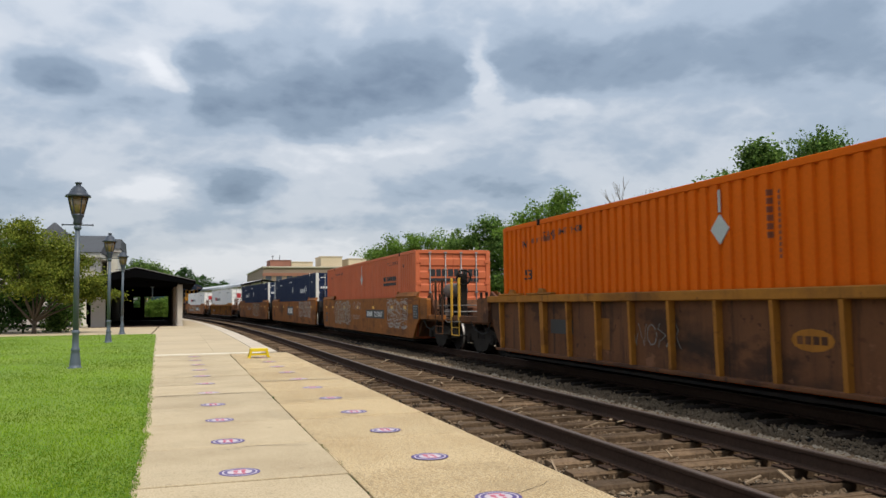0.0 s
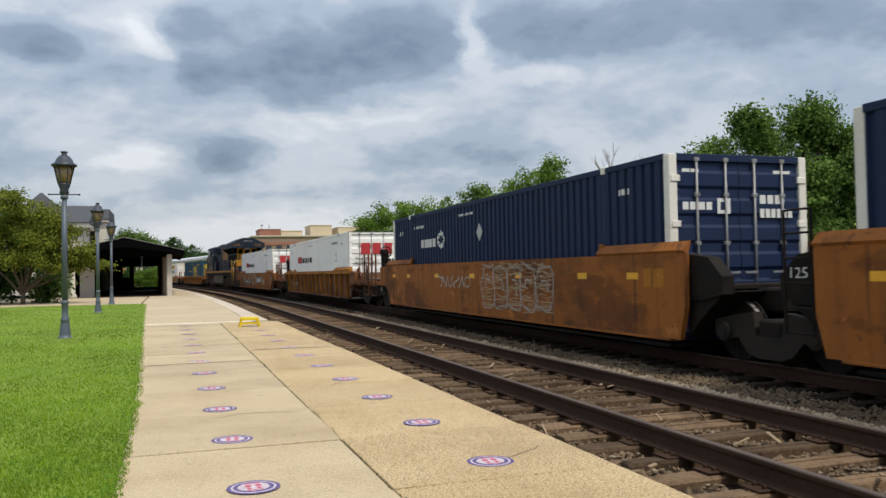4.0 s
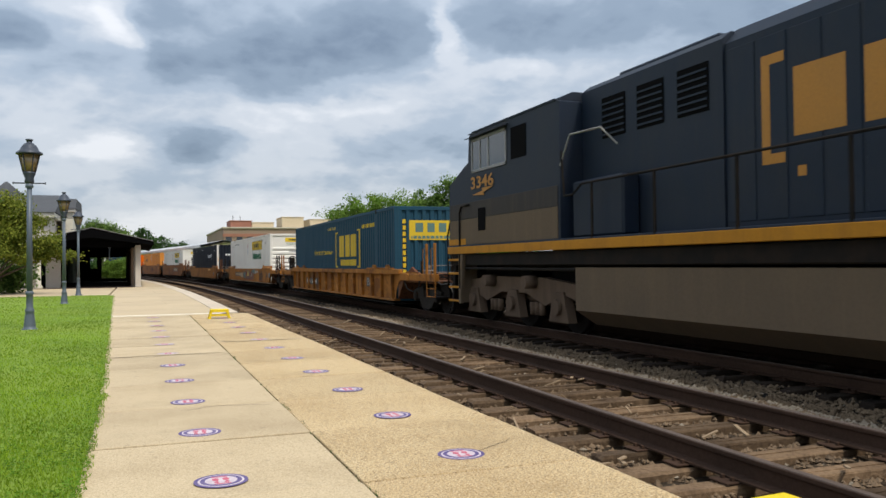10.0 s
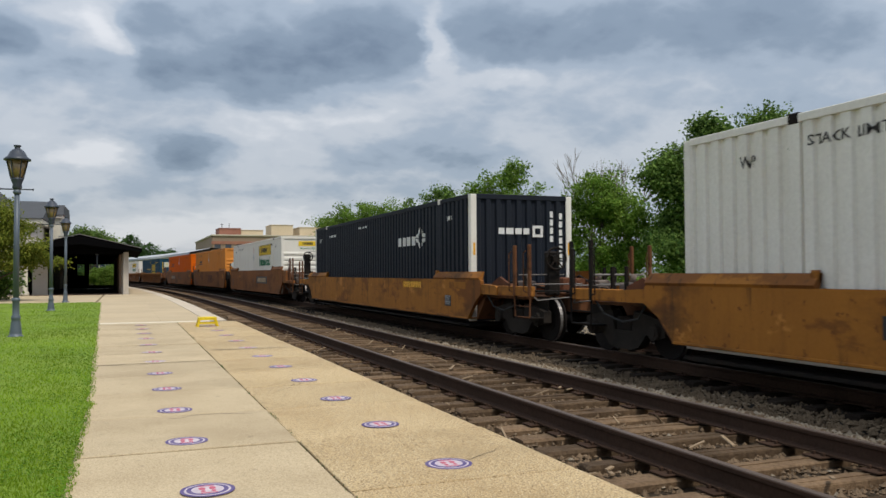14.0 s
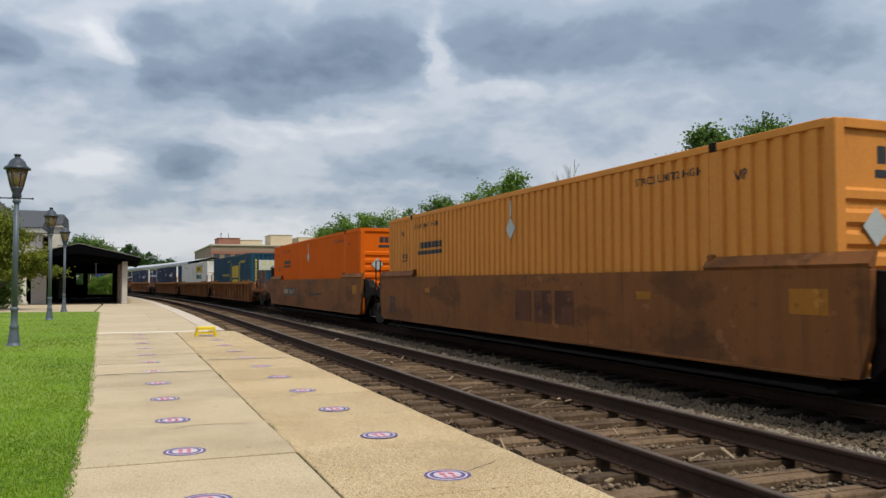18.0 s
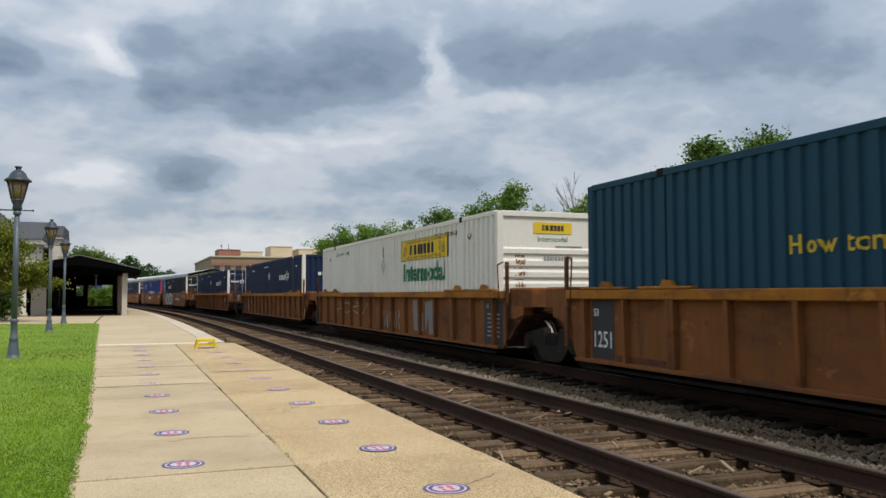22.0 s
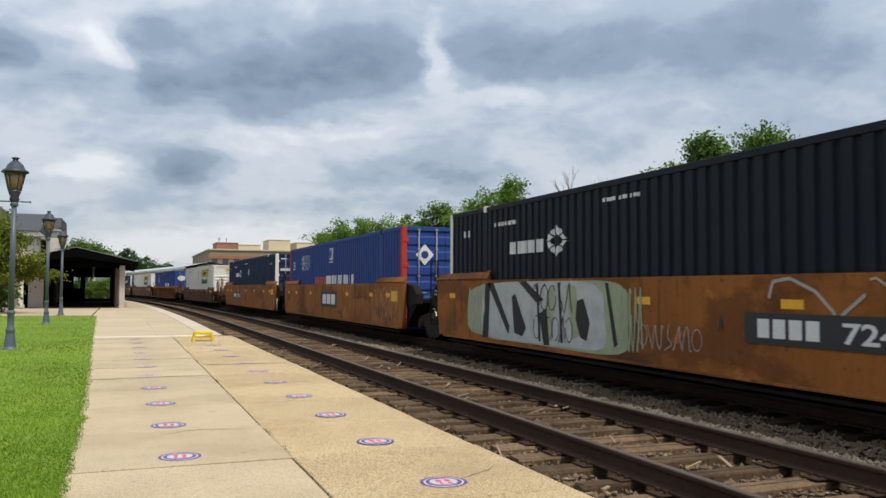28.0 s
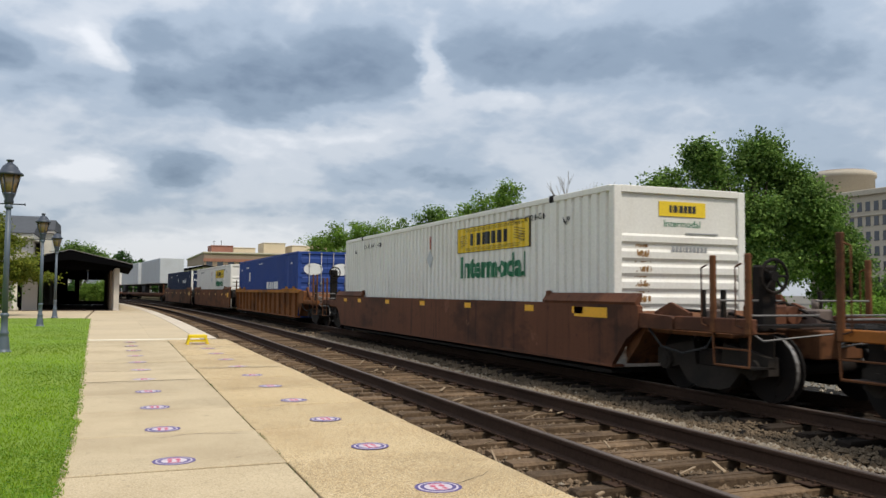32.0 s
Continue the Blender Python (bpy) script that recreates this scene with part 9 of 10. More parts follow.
def shelter():
    """The platform shelter: a low gabled roof on columns."""
    t = thing("platform_shelter", "long black gabled platform shelter on cream columns", "shelter", (0, 0, 0), kind="structure")
    y0, y1 = 57.2, 84.0
    xl, xp, xr = -6.6, -2.85, 0.90
    zl, zp, zr = 3.02, 3.90, 3.02
    def sheet(bm, dz, th):
        slab(bm, [(xl, zl + dz), (xp, zp + dz), (xr, zr + dz), (xr, zr + dz - th), (xp, zp + dz - th), (xl, zl + dz - th)], 1, y0, y1)
    part("roof", built(sheet, 0.0, 0.10), M_CANOPY_ROOF, t, "grey roofing")
    part("ceiling_boards", built(sheet, -0.106, 0.06), M_CANOPY, t, "black boarded soffit, shade in its colour")
    def fascia(bm):
        slab(bm, [(xl, zl - 0.24), (xl, zl + 0.0), (xp, zp + 0.0), (xr, zr + 0.0), (xr, zr - 0.24), (xp, zp - 0.62)], 1, y0 - 0.06, y0 - 0.002)
    part("gable_board", built(fascia), M_CANOPY, t, "black gable board")
    def flash(bm):
        slab(bm, [(xl, zl + 0.002), (xp, zp + 0.002), (xr, zr + 0.002), (xr, zr + 0.045), (xp, zp + 0.045), (xl, zl + 0.045)], 1, y0 - 0.09, y0 + 0.05)
    part("roof_edge", built(flash), M_CANOPY_ROOF, t, "grey metal roof edge")
    for k in range(6):
        dx = bend(58.9 + 4.9 * k) * 0.5
        for x in (0.19, -6.1):
            def col(bm):
                box(bm, x - 0.17 + dx, x + 0.17 + dx, 58.0 + 4.9 * k, 58.34 + 4.9 * k, -0.02, 2.80, 0.02)
                box(bm, x - 0.20 + dx, x + 0.20 + dx, 57.97 + 4.9 * k, 58.37 + 4.9 * k, -0.02, 0.12, 0.02)
            part("column", built(col), M_POST, t, "cream square column")
        def beam(bm):
            box(bm, -6.3, 0.2 + dx, 58.1 + 4.9 * k, 58.3 + 4.9 * k, 2.66, 2.95, 0.01)
            box(bm, -5.2, -0.5, 58.1 + 4.9 * k, 58.3 + 4.9 * k, 2.95, 3.3, 0.01)
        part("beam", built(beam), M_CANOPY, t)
    def wall(bm):
        box(bm, -6.5, -6.0, 60.0, 84.0, -0.02, 3.0, 0.02)
        box(bm, -6.5, -4.35, 83.6, 84.0, -0.02, 3.3, 0.02)
        box(bm, -1.2, -0.9, 83.6, 84.0, -0.02, 3.3, 0.02)
        box(bm, -4.35, -1.2, 83.6, 84.0, 2.28, 3.6, 0.02)
        box(bm, -3.75, -3.35, 83.62, 83.98, 0.0, 2.3, 0.02)
        box(bm, -4.34, -3.76, 83.62, 83.98, 0.0, 1.25, 0.02)
        box(bm, -4.35, -1.2, 83.6, 83.9, -0.02, 0.30, 0.02)
    part("back_wall", built(wall), M_CANOPY, t, "black wall with an opening to the garden, shade in its colour")
    def panel(bm):
        box(bm, -5.75, -4.85, 59.2, 59.4, -0.02, 2.2, 0.02)
    part("notice_wall", built(panel), M_POST, t, "cream wall panel")
    for k in range(10):
        def rails(bm):
            x = -0.12 + bend(62.0 + 2.2 * k) * 0.5
            box(bm, x - 0.08, x + 0.08, 61.0 + 2.2 * k, 61.14 + 2.2 * k, -0.02, 2.7, 0.01)
            box(bm, x - 0.04, x + 0.04, 61.14 + 2.2 * k, 63.2 + 2.2 * k, 0.05, 2.6, 0.01)
        part("side_panel", built(rails), M_BEIGE_DK, t, "brown panelled railing")
    def floor_(bm):
        box(bm, -6.5, -0.2, 57.82, 84, -0.2, 0.012, 0.005)
    part("floor", built(floor_), M_BRICKFLOOR, t, "brick floor with the shelter's shade in its colour")
    hang = thing("hanging_lamp", "small grey lantern under the shelter roof", "hanging lamp", (-1.85, 58.4, 0))
    def body(bm):
        turned(bm, [(0.10, 2.62), (0.13, 2.95), (0.17, 2.99), (0.06, 3.08), (0.02, 3.6)], 8)
        turned(bm, [(0.03, 1.9), (0.05, 2.62)], 8)
    part("lantern", built(body), M_LAMPPOST, hang)


shelter()


def station_house():
    t = thing("station_house", "brick station house with a slate hipped roof and cream cornice", "station house", (0, 0, 0))
    x0, x1, y0, y1 = -22.0, -6.9, 75.0, 92.0
    def wall(bm):
        box(bm, x0, x1, y0, y1, -0.1, 5.5, 0.02)
    part("wall", built(wall), M_POST, t, "cream rendered wall")
    def cornice(bm):
        box(bm, x0 - 0.5, x1 + 0.35, y0 - 0.6, y1 + 0.6, 5.5, 5.95, 0.05)
    part("cornice", built(cornice), M_CREAM, t, "cream painted cornice")
    def roof(bm):
        slab(bm, [(y0 - 0.75, 5.955), (y0 + 7.0, 7.95), (y1 - 7.0, 7.95), (y1 + 0.75, 5.955)], 0, x0 - 0.6, x1 + 0.4)
    part("roof", built(roof), M_SLATE, t, "grey slate roof")
    def wing(bm):
        box(bm, -6.45, -5.55, 80.0, 88.0, -0.1, 6.3, 0.03)
    part("wing_wall", built(wing), M_CREAM, t, "cream end wing")
    def wing_cornice(bm):
        box(bm, -6.49, -5.35, 79.7, 88.3, 6.30, 6.60, 0.04)
    part("wing_cornice", built(wing_cornice), M_POST, t, "pale moulded cornice")
    def wing_roof(bm):
        slab(bm, [(79.6, 6.61), (80.6, 7.55), (87.4, 7.55), (88.4, 6.61)], 0, -6.48, -5.3)
    part("wing_roof", built(wing_roof), M_SLATE, t, "small slate roof")
    def turret(bm):
        turned(bm, [(1.9, 6.9), (1.9, 7.4), (2.1, 7.45), (0.1, 9.3)], 4, (-11.4, 84.0, 0))
    part("turret", built(turret), M_SLATE, t, "pointed slate turret roof")
    for k, x in enumerate((-14.5,)):
        def dormer(bm):
            box(bm, x - 0.9, x + 0.9, y0 + 0.3, y0 + 3.0, 5.95, 7.1, 0.02)
            slab(bm, [(x - 1.15, 7.1), (x + 1.15, 7.1), (x, 7.85)], 1, y0 + 0.1, y0 + 3.6)
        d = part("dormer", built(dormer), M_CREAM, t, "cream dormer")
        def pane(bm):
            box(bm, x - 0.5, x + 0.5, y0 + 0.27, y0 + 0.298, 6.15, 6.95)
        part("pane", built(pane), M_WINDOW, d)
    for k in range(4):
        def win(bm):
            box(bm, -8.9 - 3.4 * k, -7.7 - 3.4 * k, y0 - 0.06, y0 - 0.005, 1.2, 3.6, 0.01)
        w = part("window", built(win), M_CREAM, t)
        def pane(bm):
            box(bm, -8.8 - 3.4 * k, -7.8 - 3.4 * k, y0 - 0.075, y0 - 0.062, 1.3, 3.5)
        part("pane", built(pane), M_WINDOW, w)
    def porch(bm):
        turned(bm, [(0.24, -0.03), (0.24, 0.2), (0.15, 0.28), (0.13, 2.4), (0.2, 2.5), (0.2, 2.7)], 12, (-5.98, 57.4, 0))
    part("porch_column", built(porch), M_CREAM, t, "white round columns")


station_house()


# ---- trees
def leaf_cloud(rng, blobs, count, size):
    """Sprays of leaves on the uneven outer shells of several ellipsoids, with gaps between the sprays."""
    per = 16
    m = max(8, count // per)
    vol = np.array([b[3] * b[4] * b[5] for b in blobs]) ** (2 / 3)
    pick = rng.choice(len(blobs), m, p=vol / vol.sum())
    d = rng.normal(size=(m, 3))
    d /= np.linalg.norm(d, axis=1)[:, None]
    b = np.array(blobs)[pick]
    rough = np.array([noise.noise((q[0] * 2.6 + i * 3.7, q[1] * 2.6, q[2] * 2.6)) + 0.6 * noise.noise((q[0] * 6 + i, q[1] * 6, q[2] * 6)) for q, i in zip(d.tolist(), pick.tolist())])
    r = (0.50 + 0.44 * rng.random(m) ** 0.45) * (1 + 0.26 * rough)
    c = b[:, :3] + d * b[:, 3:6] * r[:, None]
    reach = min(size, 0.3) * rng.uniform(0.9, 2.0, (m, 1, 1))
    p = (c[:, None, :] + np.clip(rng.normal(size=(m, per, 3)), -1.7, 1.7) * reach * np.array((1, 1, 0.6)) + d[:, None, :] * reach * rng.uniform(-1.2, 0.9, (m, per, 1))).reshape(-1, 3)
    out = np.repeat(d, per, 0)
    n = len(p)
    nrm = out * 0.45 + rng.normal(size=(n, 3)) * 0.55 + np.array((0, 0, 0.5))
    nrm /= np.linalg.norm(nrm, axis=1)[:, None]
    s = np.cross(nrm, rng.normal(size=(n, 3)))
    s /= np.linalg.norm(s, axis=1)[:, None] + 1e-9
    u = np.cross(nrm, s)
    w = size * rng.uniform(0.6, 1.25, (n, 1))
    q = np.stack([p - s * w * 0.5, p + u * w * 0.42 - nrm * w * 0.12, p + s * w * 0.62, p - u * w * 0.42 - nrm * w * 0.12], 1)
    return q.reshape(-1, 3).tolist(), np.arange(4 * n).reshape(-1, 4).tolist()


def tree(name, label, x, y, blobs, count, size, leaf, trunk=0.25, seed=1, limbs=7, fork=1.4, z=-0.23, clump=9, shoots=0):
    """blobs: ellipsoids (dx, dy, height, rx, ry, rz) about the foot."""
    rng = np.random.default_rng(seed)
    t = thing(name, label, "tree", (x, y, z), "trees")
    top = max(b[2] for b in blobs)
    def wood(bm):
        rod(bm, (0, 0, 0), (0.05, 0.02, fork), trunk, 9, trunk * 0.72)
        for k in range(limbs):
            b = blobs[k % len(blobs)]
            end = Vector((b[0] + rng.normal(0, b[3] * 0.35), b[1] + rng.normal(0, b[4] * 0.35), b[2] + rng.normal(0, b[5] * 0.3)))
            base = Vector((0.05, 0.02, fork * rng.uniform(0.75, 1.05)))
            mid = base.lerp(end, 0.5) + Vector((rng.normal(0, 0.2), rng.normal(0, 0.2), 0.15))
            rod(bm, base, mid, trunk * 0.5, 7, trunk * 0.3)
            rod(bm, mid, end, trunk * 0.3, 6, trunk * 0.08)
            for j in range(3):
                tip = mid.lerp(end, rng.uniform(0.2, 0.8)) + Vector(rng.normal(0, 0.5, 3).tolist()) * (b[3] * 0.5)
                rod(bm, mid.lerp(end, 0.3 * j), tip, trunk * 0.14, 5, trunk * 0.04)
    part("trunk", built(wood), M_BARK, t, "brown trunk and limbs")
    # each mass breaks up into smaller clumps with hollows between them
    clumps = []
    for b in blobs:
        small = max(b[3], b[4], b[5]) < 0.8
        for k in range(1 if small else clump):
            d = Vector(rng.normal(size=3).tolist()).normalized()
            q = rng.uniform(0.35, 0.80)
            w = rng.uniform(0.38, 0.56)
            clumps.append(b if small else (b[0] + d.x * b[3] * q, b[1] + d.y * b[4] * q, b[2] + d.z * b[5] * q, b[3] * w, b[4] * w, b[5] * w * 0.85))
    # young shoots that stand out from the crown
    for k in range(shoots):
        b = blobs[k % len(blobs)]
        d = Vector((rng.normal(0, 0.8), rng.normal(0, 0.8), abs(rng.normal(0.7, 0.4)))).normalized()
        foot = Vector((b[0] + d.x * b[3] * 0.8, b[1] + d.y * b[4] * 0.8, b[2] + d.z * b[5] * 0.8))
        reach = rng.uniform(0.5, 1.1)
        for j in range(5):
            q = foot + (d + Vector((0, 0, 0.25 - 0.1 * j))) * (reach * j / 4)
            w = 0.26 - 0.045 * j
            clumps.append((q.x, q.y, q.z, w, w, w * 0.8))
    v, f = leaf_cloud(rng, clumps, count, size)
    mesh_from("crown", v, f, leaf, t, "leafy crown")
    return t


# the large maple across the tracks
tree("maple_tree", "tall green maple with three tops behind the train", 28.0, 31.0,
     [(-2.1, 0.3, 8.0, 1.15, 1.2, 1.5), (0.45, 0.0, 8.3, 0.95, 1.1, 1.5), (1.45, 0.0, 8.2, 0.8, 0.9, 1.5), (2.75, -0.3, 7.0, 1.25, 1.3, 1.7), (-4.0, 0.6, 6.0, 1.6, 1.5, 1.5), (-2.6, 0.5, 5.4, 1.9, 1.9, 2.2), (0.3, 0.0, 5.6, 2.0, 2.0, 2.4),
      (3.0, -0.5, 5.2, 2.0, 2.0, 2.3), (5.1, -0.6, 3.4, 1.7, 1.7, 1.8), (4.5, -0.5, 5.0, 1.4, 1.5, 1.7), (0.8, 0.0, 3.2, 2.6, 2.3, 1.9), (-3.4, 0.6, 3.2, 2.3, 2.0, 1.8)], 130000, 0.15, M_LEAF, 0.42, 5, 14, 1.6, z=-0.35, clump=17)
# lighter trees along the far side
tree("light_green_tree", "light green young tree behind the train", 23.0, 36.4, [(0, 0, 5.4, 1.5, 1.5, 1.3), (0, 0, 4.6, 1.9, 1.9, 1.9), (1.6, -0.9, 3.6, 1.7, 1.6, 1.7), (-1.4, 1.2, 3.7, 1.6, 1.6, 1.7), (0.4, 0, 2.2, 2.3, 2, 1.7)], 30000, 0.13, M_LEAF_LIGHT, 0.14, 7, shoots=30)
tree("light_green_tree", "light green young tree behind the train", 20.5, 43.6, [(0.3, -0.4, 6.3, 1.5, 1.5, 1.5), (-1.2, 1.0, 5.2, 1.5, 1.5, 1.5), (1.2, -1.0, 5.0, 1.6, 1.6, 1.5), (0, 0, 3.0, 2.4, 2.2, 2.0)], 22000, 0.14, M_LEAF_LIGHT, 0.16, 8, shoots=40)
tree("green_young_tree", "mid-green young tree behind the train", 20.4, 53.2, [(0, 0, 6.2, 1.5, 1.6, 1.3), (-1.0, 1.3, 5.4, 1.4, 1.6, 1.3), (1.0, -1.3, 5.2, 1.4, 1.6, 1.3), (0.0, 0, 3.4, 2.3, 2.3, 2.0)], 20000, 0.15, M_LEAF, 0.16, 9, shoots=40)
tree("feathery_tree", "feathery pale green tree behind the train", 18.3, 63.6, [(0, 0, 6.1, 1.4, 1.4, 1.1), (-1.9, 1.0, 5.6, 1.3, 1.4, 1.1), (1.9, -1.0, 5.7, 1.3, 1.4, 1.2), (-3.2, 1.6, 5.0, 1.2, 1.4, 1.1), (3.0, -1.6, 5.4, 1.1, 1.3, 0.9), (0, 0, 3.6, 3.4, 2.6, 1.8)], 22000, 0.15, M_LEAF_LIGHT, 0.14, 10, shoots=70)
for k, (x, y, h, r) in enumerate(((26, 44, 2.2, 2.4), (31, 38, 2.4, 2.6), (24, 28, 1.3, 1.6), (29, 24, 1.3, 2.0), (36, 20, 1.6, 2.4), (24, 52, 2.6, 2.8), (22, 62, 2.4, 2.6), (34.6, 29.4, 2.7, 1.5))):
    tree("hedge_bush", "dense green bushes along the far side of the tracks", x, y, [(0, 0, h * 0.6, r, r, h * 0.6), (r * 0.7, -r * 0.5, h * 0.5, r * 0.8, r * 0.8, h * 0.5), (-r * 0.7, r * 0.6, h * 0.5, r * 0.8, r * 0.8, h * 0.5)], 6000, 0.17, M_LEAF if k % 3 else M_LEAF_LIGHT, 0.08, 30 + k, 4, 0.5)


def bare_tree(x, y, height, seed):
    rng = random.Random(seed)
    t = thing("bare_tree", "leafless grey tree with fine twigs", "tree", (x, y, -0.23), "trees")
    def wood(bm):
        def grow(p, d, ln, r, depth):
            q = p + d * ln
            rod(bm, p, q, r, 6 if depth < 2 else 4, r * 0.7, False)
            if depth >= 5:
                return
            for k in range(3 if depth else 5):
                e = (d + Vector((rng.uniform(-1, 1), rng.uniform(-1, 1), rng.uniform(-0.15, 0.7))) * 0.55).normalized()
                grow(p.lerp(q, rng.uniform(0.6, 1.0)), e, ln * rng.uniform(0.55, 0.8), r * 0.58, depth + 1)
        grow(Vector((0, 0, 0)), Vector((0, 0, 1)), height * 0.36, 0.11, 0)
    part("branch_work", built(wood), M_TWIG, t)


bare_tree(24.2, 39.6, 8.6, 3)
bare_tree(26.0, 38.4, 9.0, 8)

# trees by the station and the far ones that close the line
tree("yellow_green_tree", "spreading yellow-green tree beside the station lawn", -7.3, 47.0, [(-0.3, 0, 4.7, 2.1, 2.0, 1.5), (1.5, -0.3, 3.6, 1.3, 1.4, 1.0), (2.5, -0.3, 2.7, 1.0, 1.1, 0.7), (3.0, -0.2, 2.2, 0.75, 0.9, 0.5), (1.6, -0.4, 2.2, 1.2, 1.2, 0.7), (-2.4, 0.4, 4.0, 2.0, 1.8, 1.5), (0.0, -0.5, 3.0, 1.8, 1.8, 0.9), (-3.6, 0, 3.9, 1.8, 1.8, 1.4), (0.6, -0.3, 4.0, 1.7, 1.6, 1.2)], 42000, 0.115, M_LEAF_YELLOW, 0.14, 12, 12, 0.9, shoots=40)
tree("green_tree", "dark green tree beside the station", -10.5, 52.0, [(0, 0, 4.4, 2.6, 2.4, 1.8), (2.4, 0, 3.0, 2.0, 2.0, 1.5), (-2, 0, 3.2, 2.4, 2.2, 1.8)], 7000, 0.26, M_LEAF, 0.22, 13)
for k, (x, y, h, r) in enumerate(((-6.4, 49.6, 2.0, 1.1), (-8.2, 49.2, 2.4, 1.2), (-9.9, 49.8, 2.6, 1.3), (-11.8, 49.2, 2.6, 1.4), (-13.6, 49.2, 2.6, 1.4))):
    tree("hedge_bush", "clipped dark green hedge beside the lawn", x, y, [(0, 0, h * 0.5, r, r, h * 0.55), (0.4, -0.3, h * 0.75, r * 0.7, r * 0.7, h * 0.35)], 2600, 0.17, M_LEAF_DARK if k % 2 else M_LEAF, 0.07, 50 + k, 4, 0.4, -0.24)
tree("round_tree", "rounded green tree behind the station roof", -4.3, 108.0, [(-0.6, 0, 6.3, 1.5, 1.4, 1.0), (0.9, 0, 6.0, 1.4, 1.4, 0.9), (2.0, 0, 5.3, 1.0, 1.4, 0.8), (-1.9, 0, 5.6, 1.2, 1.4, 0.9), (0, 0, 4.0, 2.6, 2, 1.6)], 9000, 0.26, M_LEAF, 0.35, 14)
for k, (x, y, h, leaf) in enumerate(((-2.0, 87.0, 1.75, M_LEAF_LIGHT), (-3.0, 88.0, 1.6, M_LEAF_LIGHT), (-1.5, 89.0, 1.8, M_LEAF_LIGHT), (-4.6, 93.0, 1.7, M_LEAF_DARK))):
    tree("hedge_bush", "bright green bush beyond the shelter", x, y, [(0, 0, h * 0.65, 1.0, 0.9, h * 0.55), (0.4, 0, h, 0.7, 0.8, h * 0.4)], 5000, 0.13, leaf, 0.07, 70 + k, 4, 0.4)
for k, (x, y, h, r) in enumerate(((-2.5, 236, 10.5, 3.2), (1.5, 240, 13.0, 3.8), (5.5, 244, 10.5, 3.4), (10.5, 250, 9.4, 3.2), (-8, 240, 7.4, 3.6), (14, 255, 6.0, 3.5), (20, 262, 6.0, 4.0), (-16, 240, 8, 5), (27, 270, 6, 5), (-26, 250, 9, 6))):
    tree("distant_tree", "distant green trees at the end of the line", x, y, [(0, 0, h * 0.68, r, r, h * 0.3), (r * 0.6, 0, h * 0.5, r * 0.8, r * 0.8, h * 0.3), (-r * 0.6, 0, h * 0.5, r * 0.8, r * 0.8, h * 0.3), (0, 0, h * 0.25, r, r, h * 0.25)], 5000, 0.5, M_LEAF_DARK, 0.4, 90 + k, 4, h * 0.3)


# ---- buildings beyond the tracks
def far_offices():
    t = thing("office_block", "long brick and beige office block with roof houses", "office block", (0, 0, 0))
    y = 160.0
    def wall(bm):
        box(bm, 15.0, 60.0, y, y + 40, -0.2, 8.6, 0.05)
    part("wall", built(wall), M_BEIGE_DK, t, "brown-beige brick wall")
    def parapet(bm):
        box(bm, 14.8, 60.2, y - 0.25, y + 40.2, 8.45, 8.75, 0.05)
    part("parapet", built(parapet), M_BEIGE, t)
    for z in (2.2, 4.6, 6.9):
        part("brick_band", built(lambda bm: box(bm, 14.85, 60.1, y - 0.12, y - 0.004, z, z + 0.55)), M_BRICK, t, "red brick band")
    for r in range(3):
        for k in range(22):
            def win(bm):
                box(bm, -0.55, 0.55, -0.03, 0.0, 0.0, 1.35, 0.0)
                box(bm, -0.62, 0.62, -0.10, -0.03, -0.10, 0.0)
            w = stock("far_win", "window", win, M_WINDOW, t)
            w.location = (16.0 + 2.0 * k, y - 0.002, 0.85 + 2.38 * r)
    for a, b, h, mat, lab in ((16.6, 20.7, 10.05, M_BRICK, "red brick roof house"), (20.75, 25.0, 9.75, M_CREAMWALL, "cream roof house"), (26.6, 30.9, 10.85, M_CREAMWALL, "tall cream roof house"), (32.2, 39.6, 10.45, M_CREAMWALL, "cream roof house")):
        def ph(bm):
            box(bm, a, b, y + 3, y + 10, 8.6, h, 0.05)
            box(bm, a - 0.1, b + 0.1, y + 2.9, y + 10.1, h, h + 0.12, 0.02)
        part("roof_house", built(ph), mat, t, lab)
    def mast(bm):
        rod(bm, (17.4, y + 6, 10.0), (17.4, y + 6, 11.3), 0.05, 6)
        rod(bm, (17.1, y + 6, 11.0), (17.7, y + 6, 11.0), 0.04, 6)
    part("antenna", built(mast), M_STEEL_DK, t)
    part("antenna", built(lambda bm: rod(bm, (18.8, y + 6, 10.0), (18.8, y + 6, 11.3), 0.05, 6)), M_STEEL_DK, t)


far_offices()


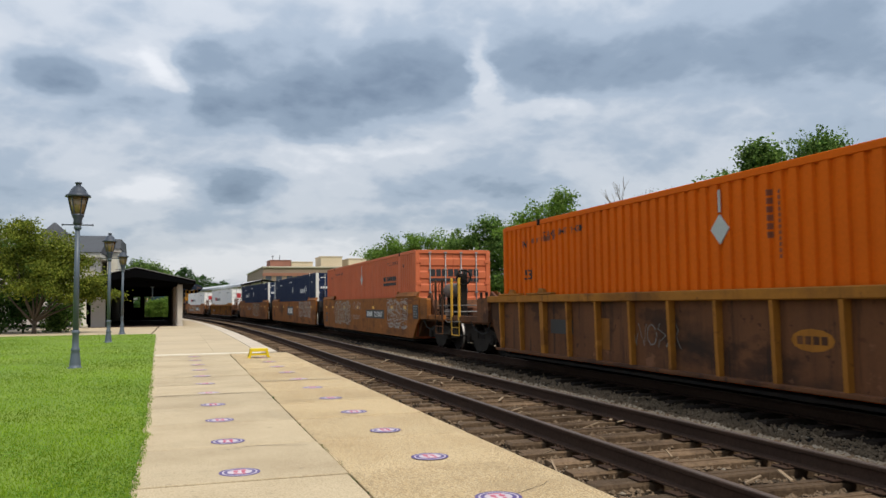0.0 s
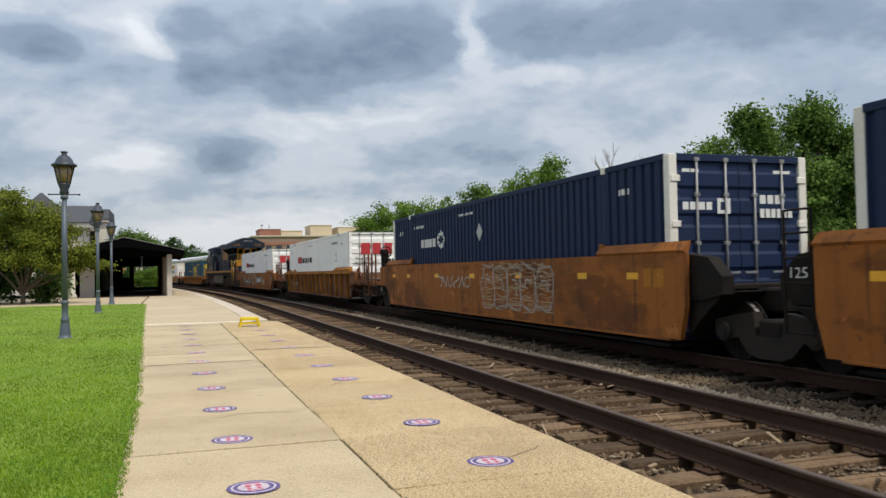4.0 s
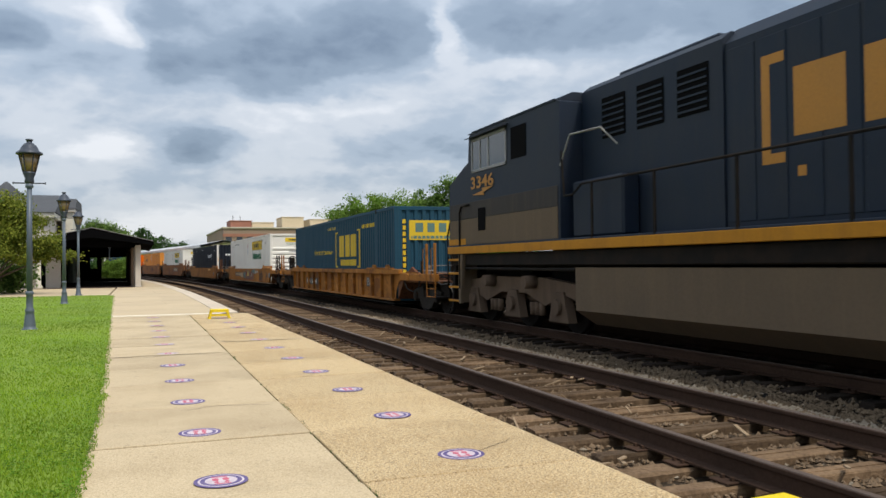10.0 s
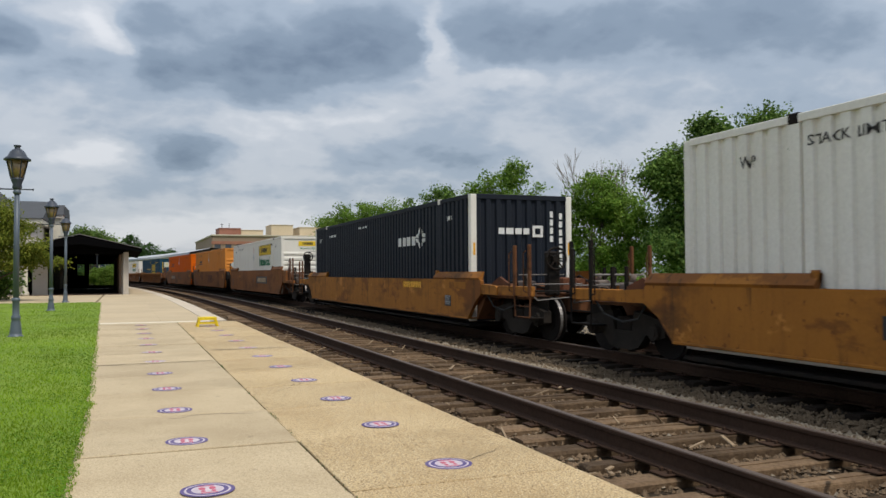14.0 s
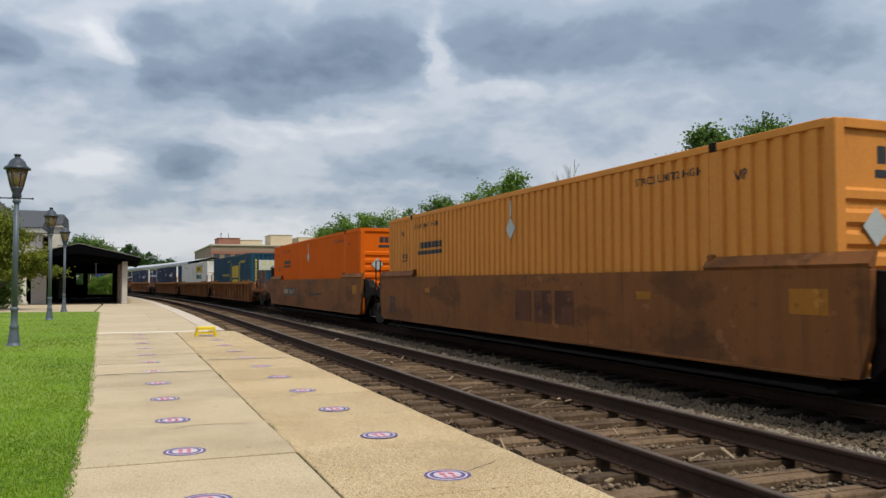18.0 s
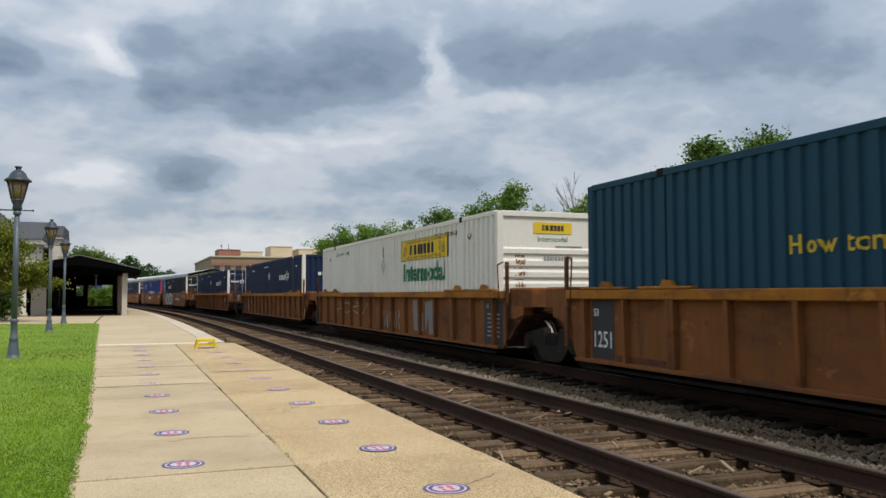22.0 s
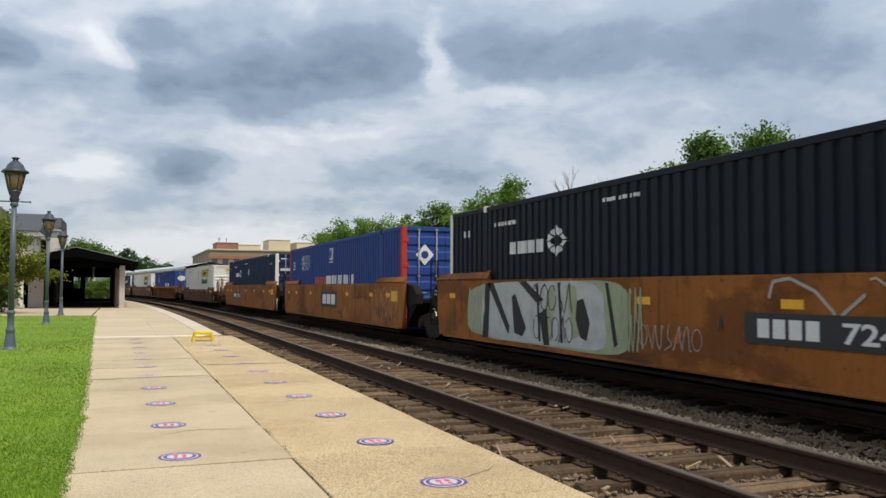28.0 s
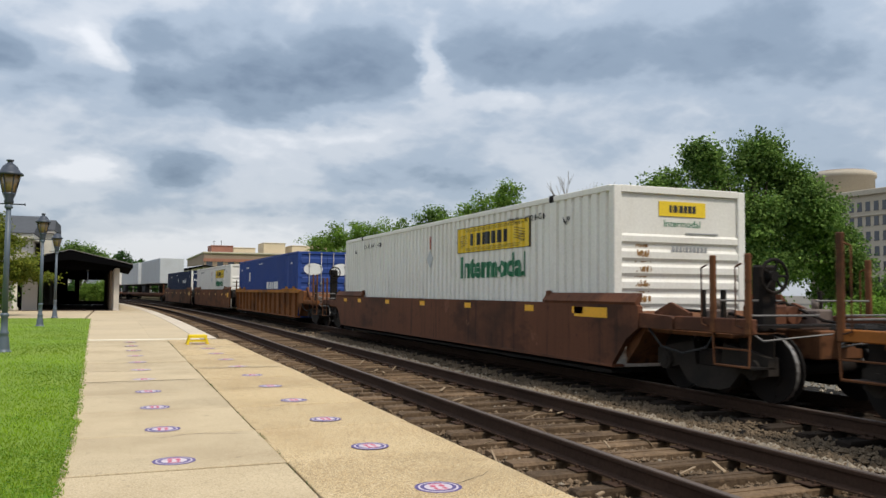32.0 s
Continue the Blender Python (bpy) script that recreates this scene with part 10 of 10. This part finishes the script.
def round_offices():
    """The masonry office building with a drum-shaped top."""
    t = thing("rotunda_building", "tan masonry office building with a round drum top", "office building", (0, 0, 0))
    cx, cy, r = 126.4, 114.5, 5.6
    def drum(bm):
        turned(bm, [(r, -0.3), (r, 23.2), (r + 0.3, 23.3), (r + 0.3, 24.1), (r - 0.3, 24.2), (r - 0.3, 24.5)], 40, (cx, cy, 0))
    part("drum", built(drum), M_BEIGE, t, "tan round drum")
    def cap(bm):
        turned(bm, [(r - 0.5, 24.45), (r - 1.0, 24.7), (0.5, 25.0)], 40, (cx, cy, 0))
    part("drum_roof", built(cap), M_BEIGE_DK, t)
    x0, x1, y0, y1 = 120.2, 175.0, 70.0, 112.5
    def wall(bm):
        box(bm, x0, x1, y0, y1, -0.3, 19.3, 0.05)
    part("wall", built(wall), M_BEIGE, t, "tan masonry wall")
    def cornice(bm):
        box(bm, x0 - 0.5, x1, y0 - 0.5, y1 + 0.5, 18.8, 19.8, 0.1)
        box(bm, x0 - 0.25, x1, y0 - 0.25, y1 + 0.25, 15.2, 15.45, 0.05)
    part("cornice", built(cornice), M_BEIGE, t)
    def win(bm):
        box(bm, -0.05, 0.0, -0.45, 0.45, 0.0, 1.5)
        box(bm, -0.12, -0.05, -0.52, 0.52, -0.14, 0.0)
    for r_ in range(7):
        for k in range(25):
            w = stock("rot_win", "window", win, M_WINDOW, t)
            w.location = (x0 - 0.004, y0 + 1.6 + 1.68 * k, 16.2 - 2.6 * r_)


round_offices()


def far_canopy():
    """The roof over the opposite platform, swinging away with the line."""
    t = thing("platform_canopy", "long pale metal canopy over the opposite platform", "canopy", (0, 0, 0), kind="structure")
    ys = [float(a) for a in np.arange(104, 186, 4)]
    prof = [(2.1, 3.95), (5.0, 4.55), (7.8, 4.0), (7.8, 3.75), (5.0, 4.3), (2.1, 3.65)]
    mesh_from("roof", *sweep(prof, FAR, ys, 0.0), M_METALROOF, t)
    for k in range(11):
        y = 106.0 + 7.6 * k
        def col(bm):
            rod(bm, (FAR + bend(y) + 5.0, y, -0.2), (FAR + bend(y) + 5.0, y, 4.4), 0.14, 8)
        part("column", built(col), M_POST, t)
    mesh_from("platform_deck", *sweep([(2.0, -0.25), (2.0, 0.3), (8.0, 0.3), (8.0, -0.25)], FAR, ys, 0.0), M_SLAB_FAR, t)


far_canopy()
# ------------------------------------------------------------------ last: paving, ties, and all that moves
make_slabs(PLATFORM)
platform_wear(PLATFORM)
make_ties(TRACKS)


def on_line(y, z):
    """The pose of a car whose near end stands at y on the train's track."""
    a, b = bend(y), bend(y + 16.0)
    return pose(FAR + a, y, z, 0, 0, math.degrees(math.atan2(a - b, 16.0)))


def motions():
    times = [0.5 * k for k in range(65)]
    for ob, s, z in MOVERS:
        walk(ob, [(t, on_line(s - travel(t), z)) for t in times])
    # the wheels roll: less than a quarter turn from row to row
    steps = [0.045 * k for k in range(711)] + [32.0]
    for ob, y, r in AXLES:
        walk(ob, [(t, pose(0, y, r, math.degrees(travel(t) / r), 0, 0)) for t in steps])


motions()
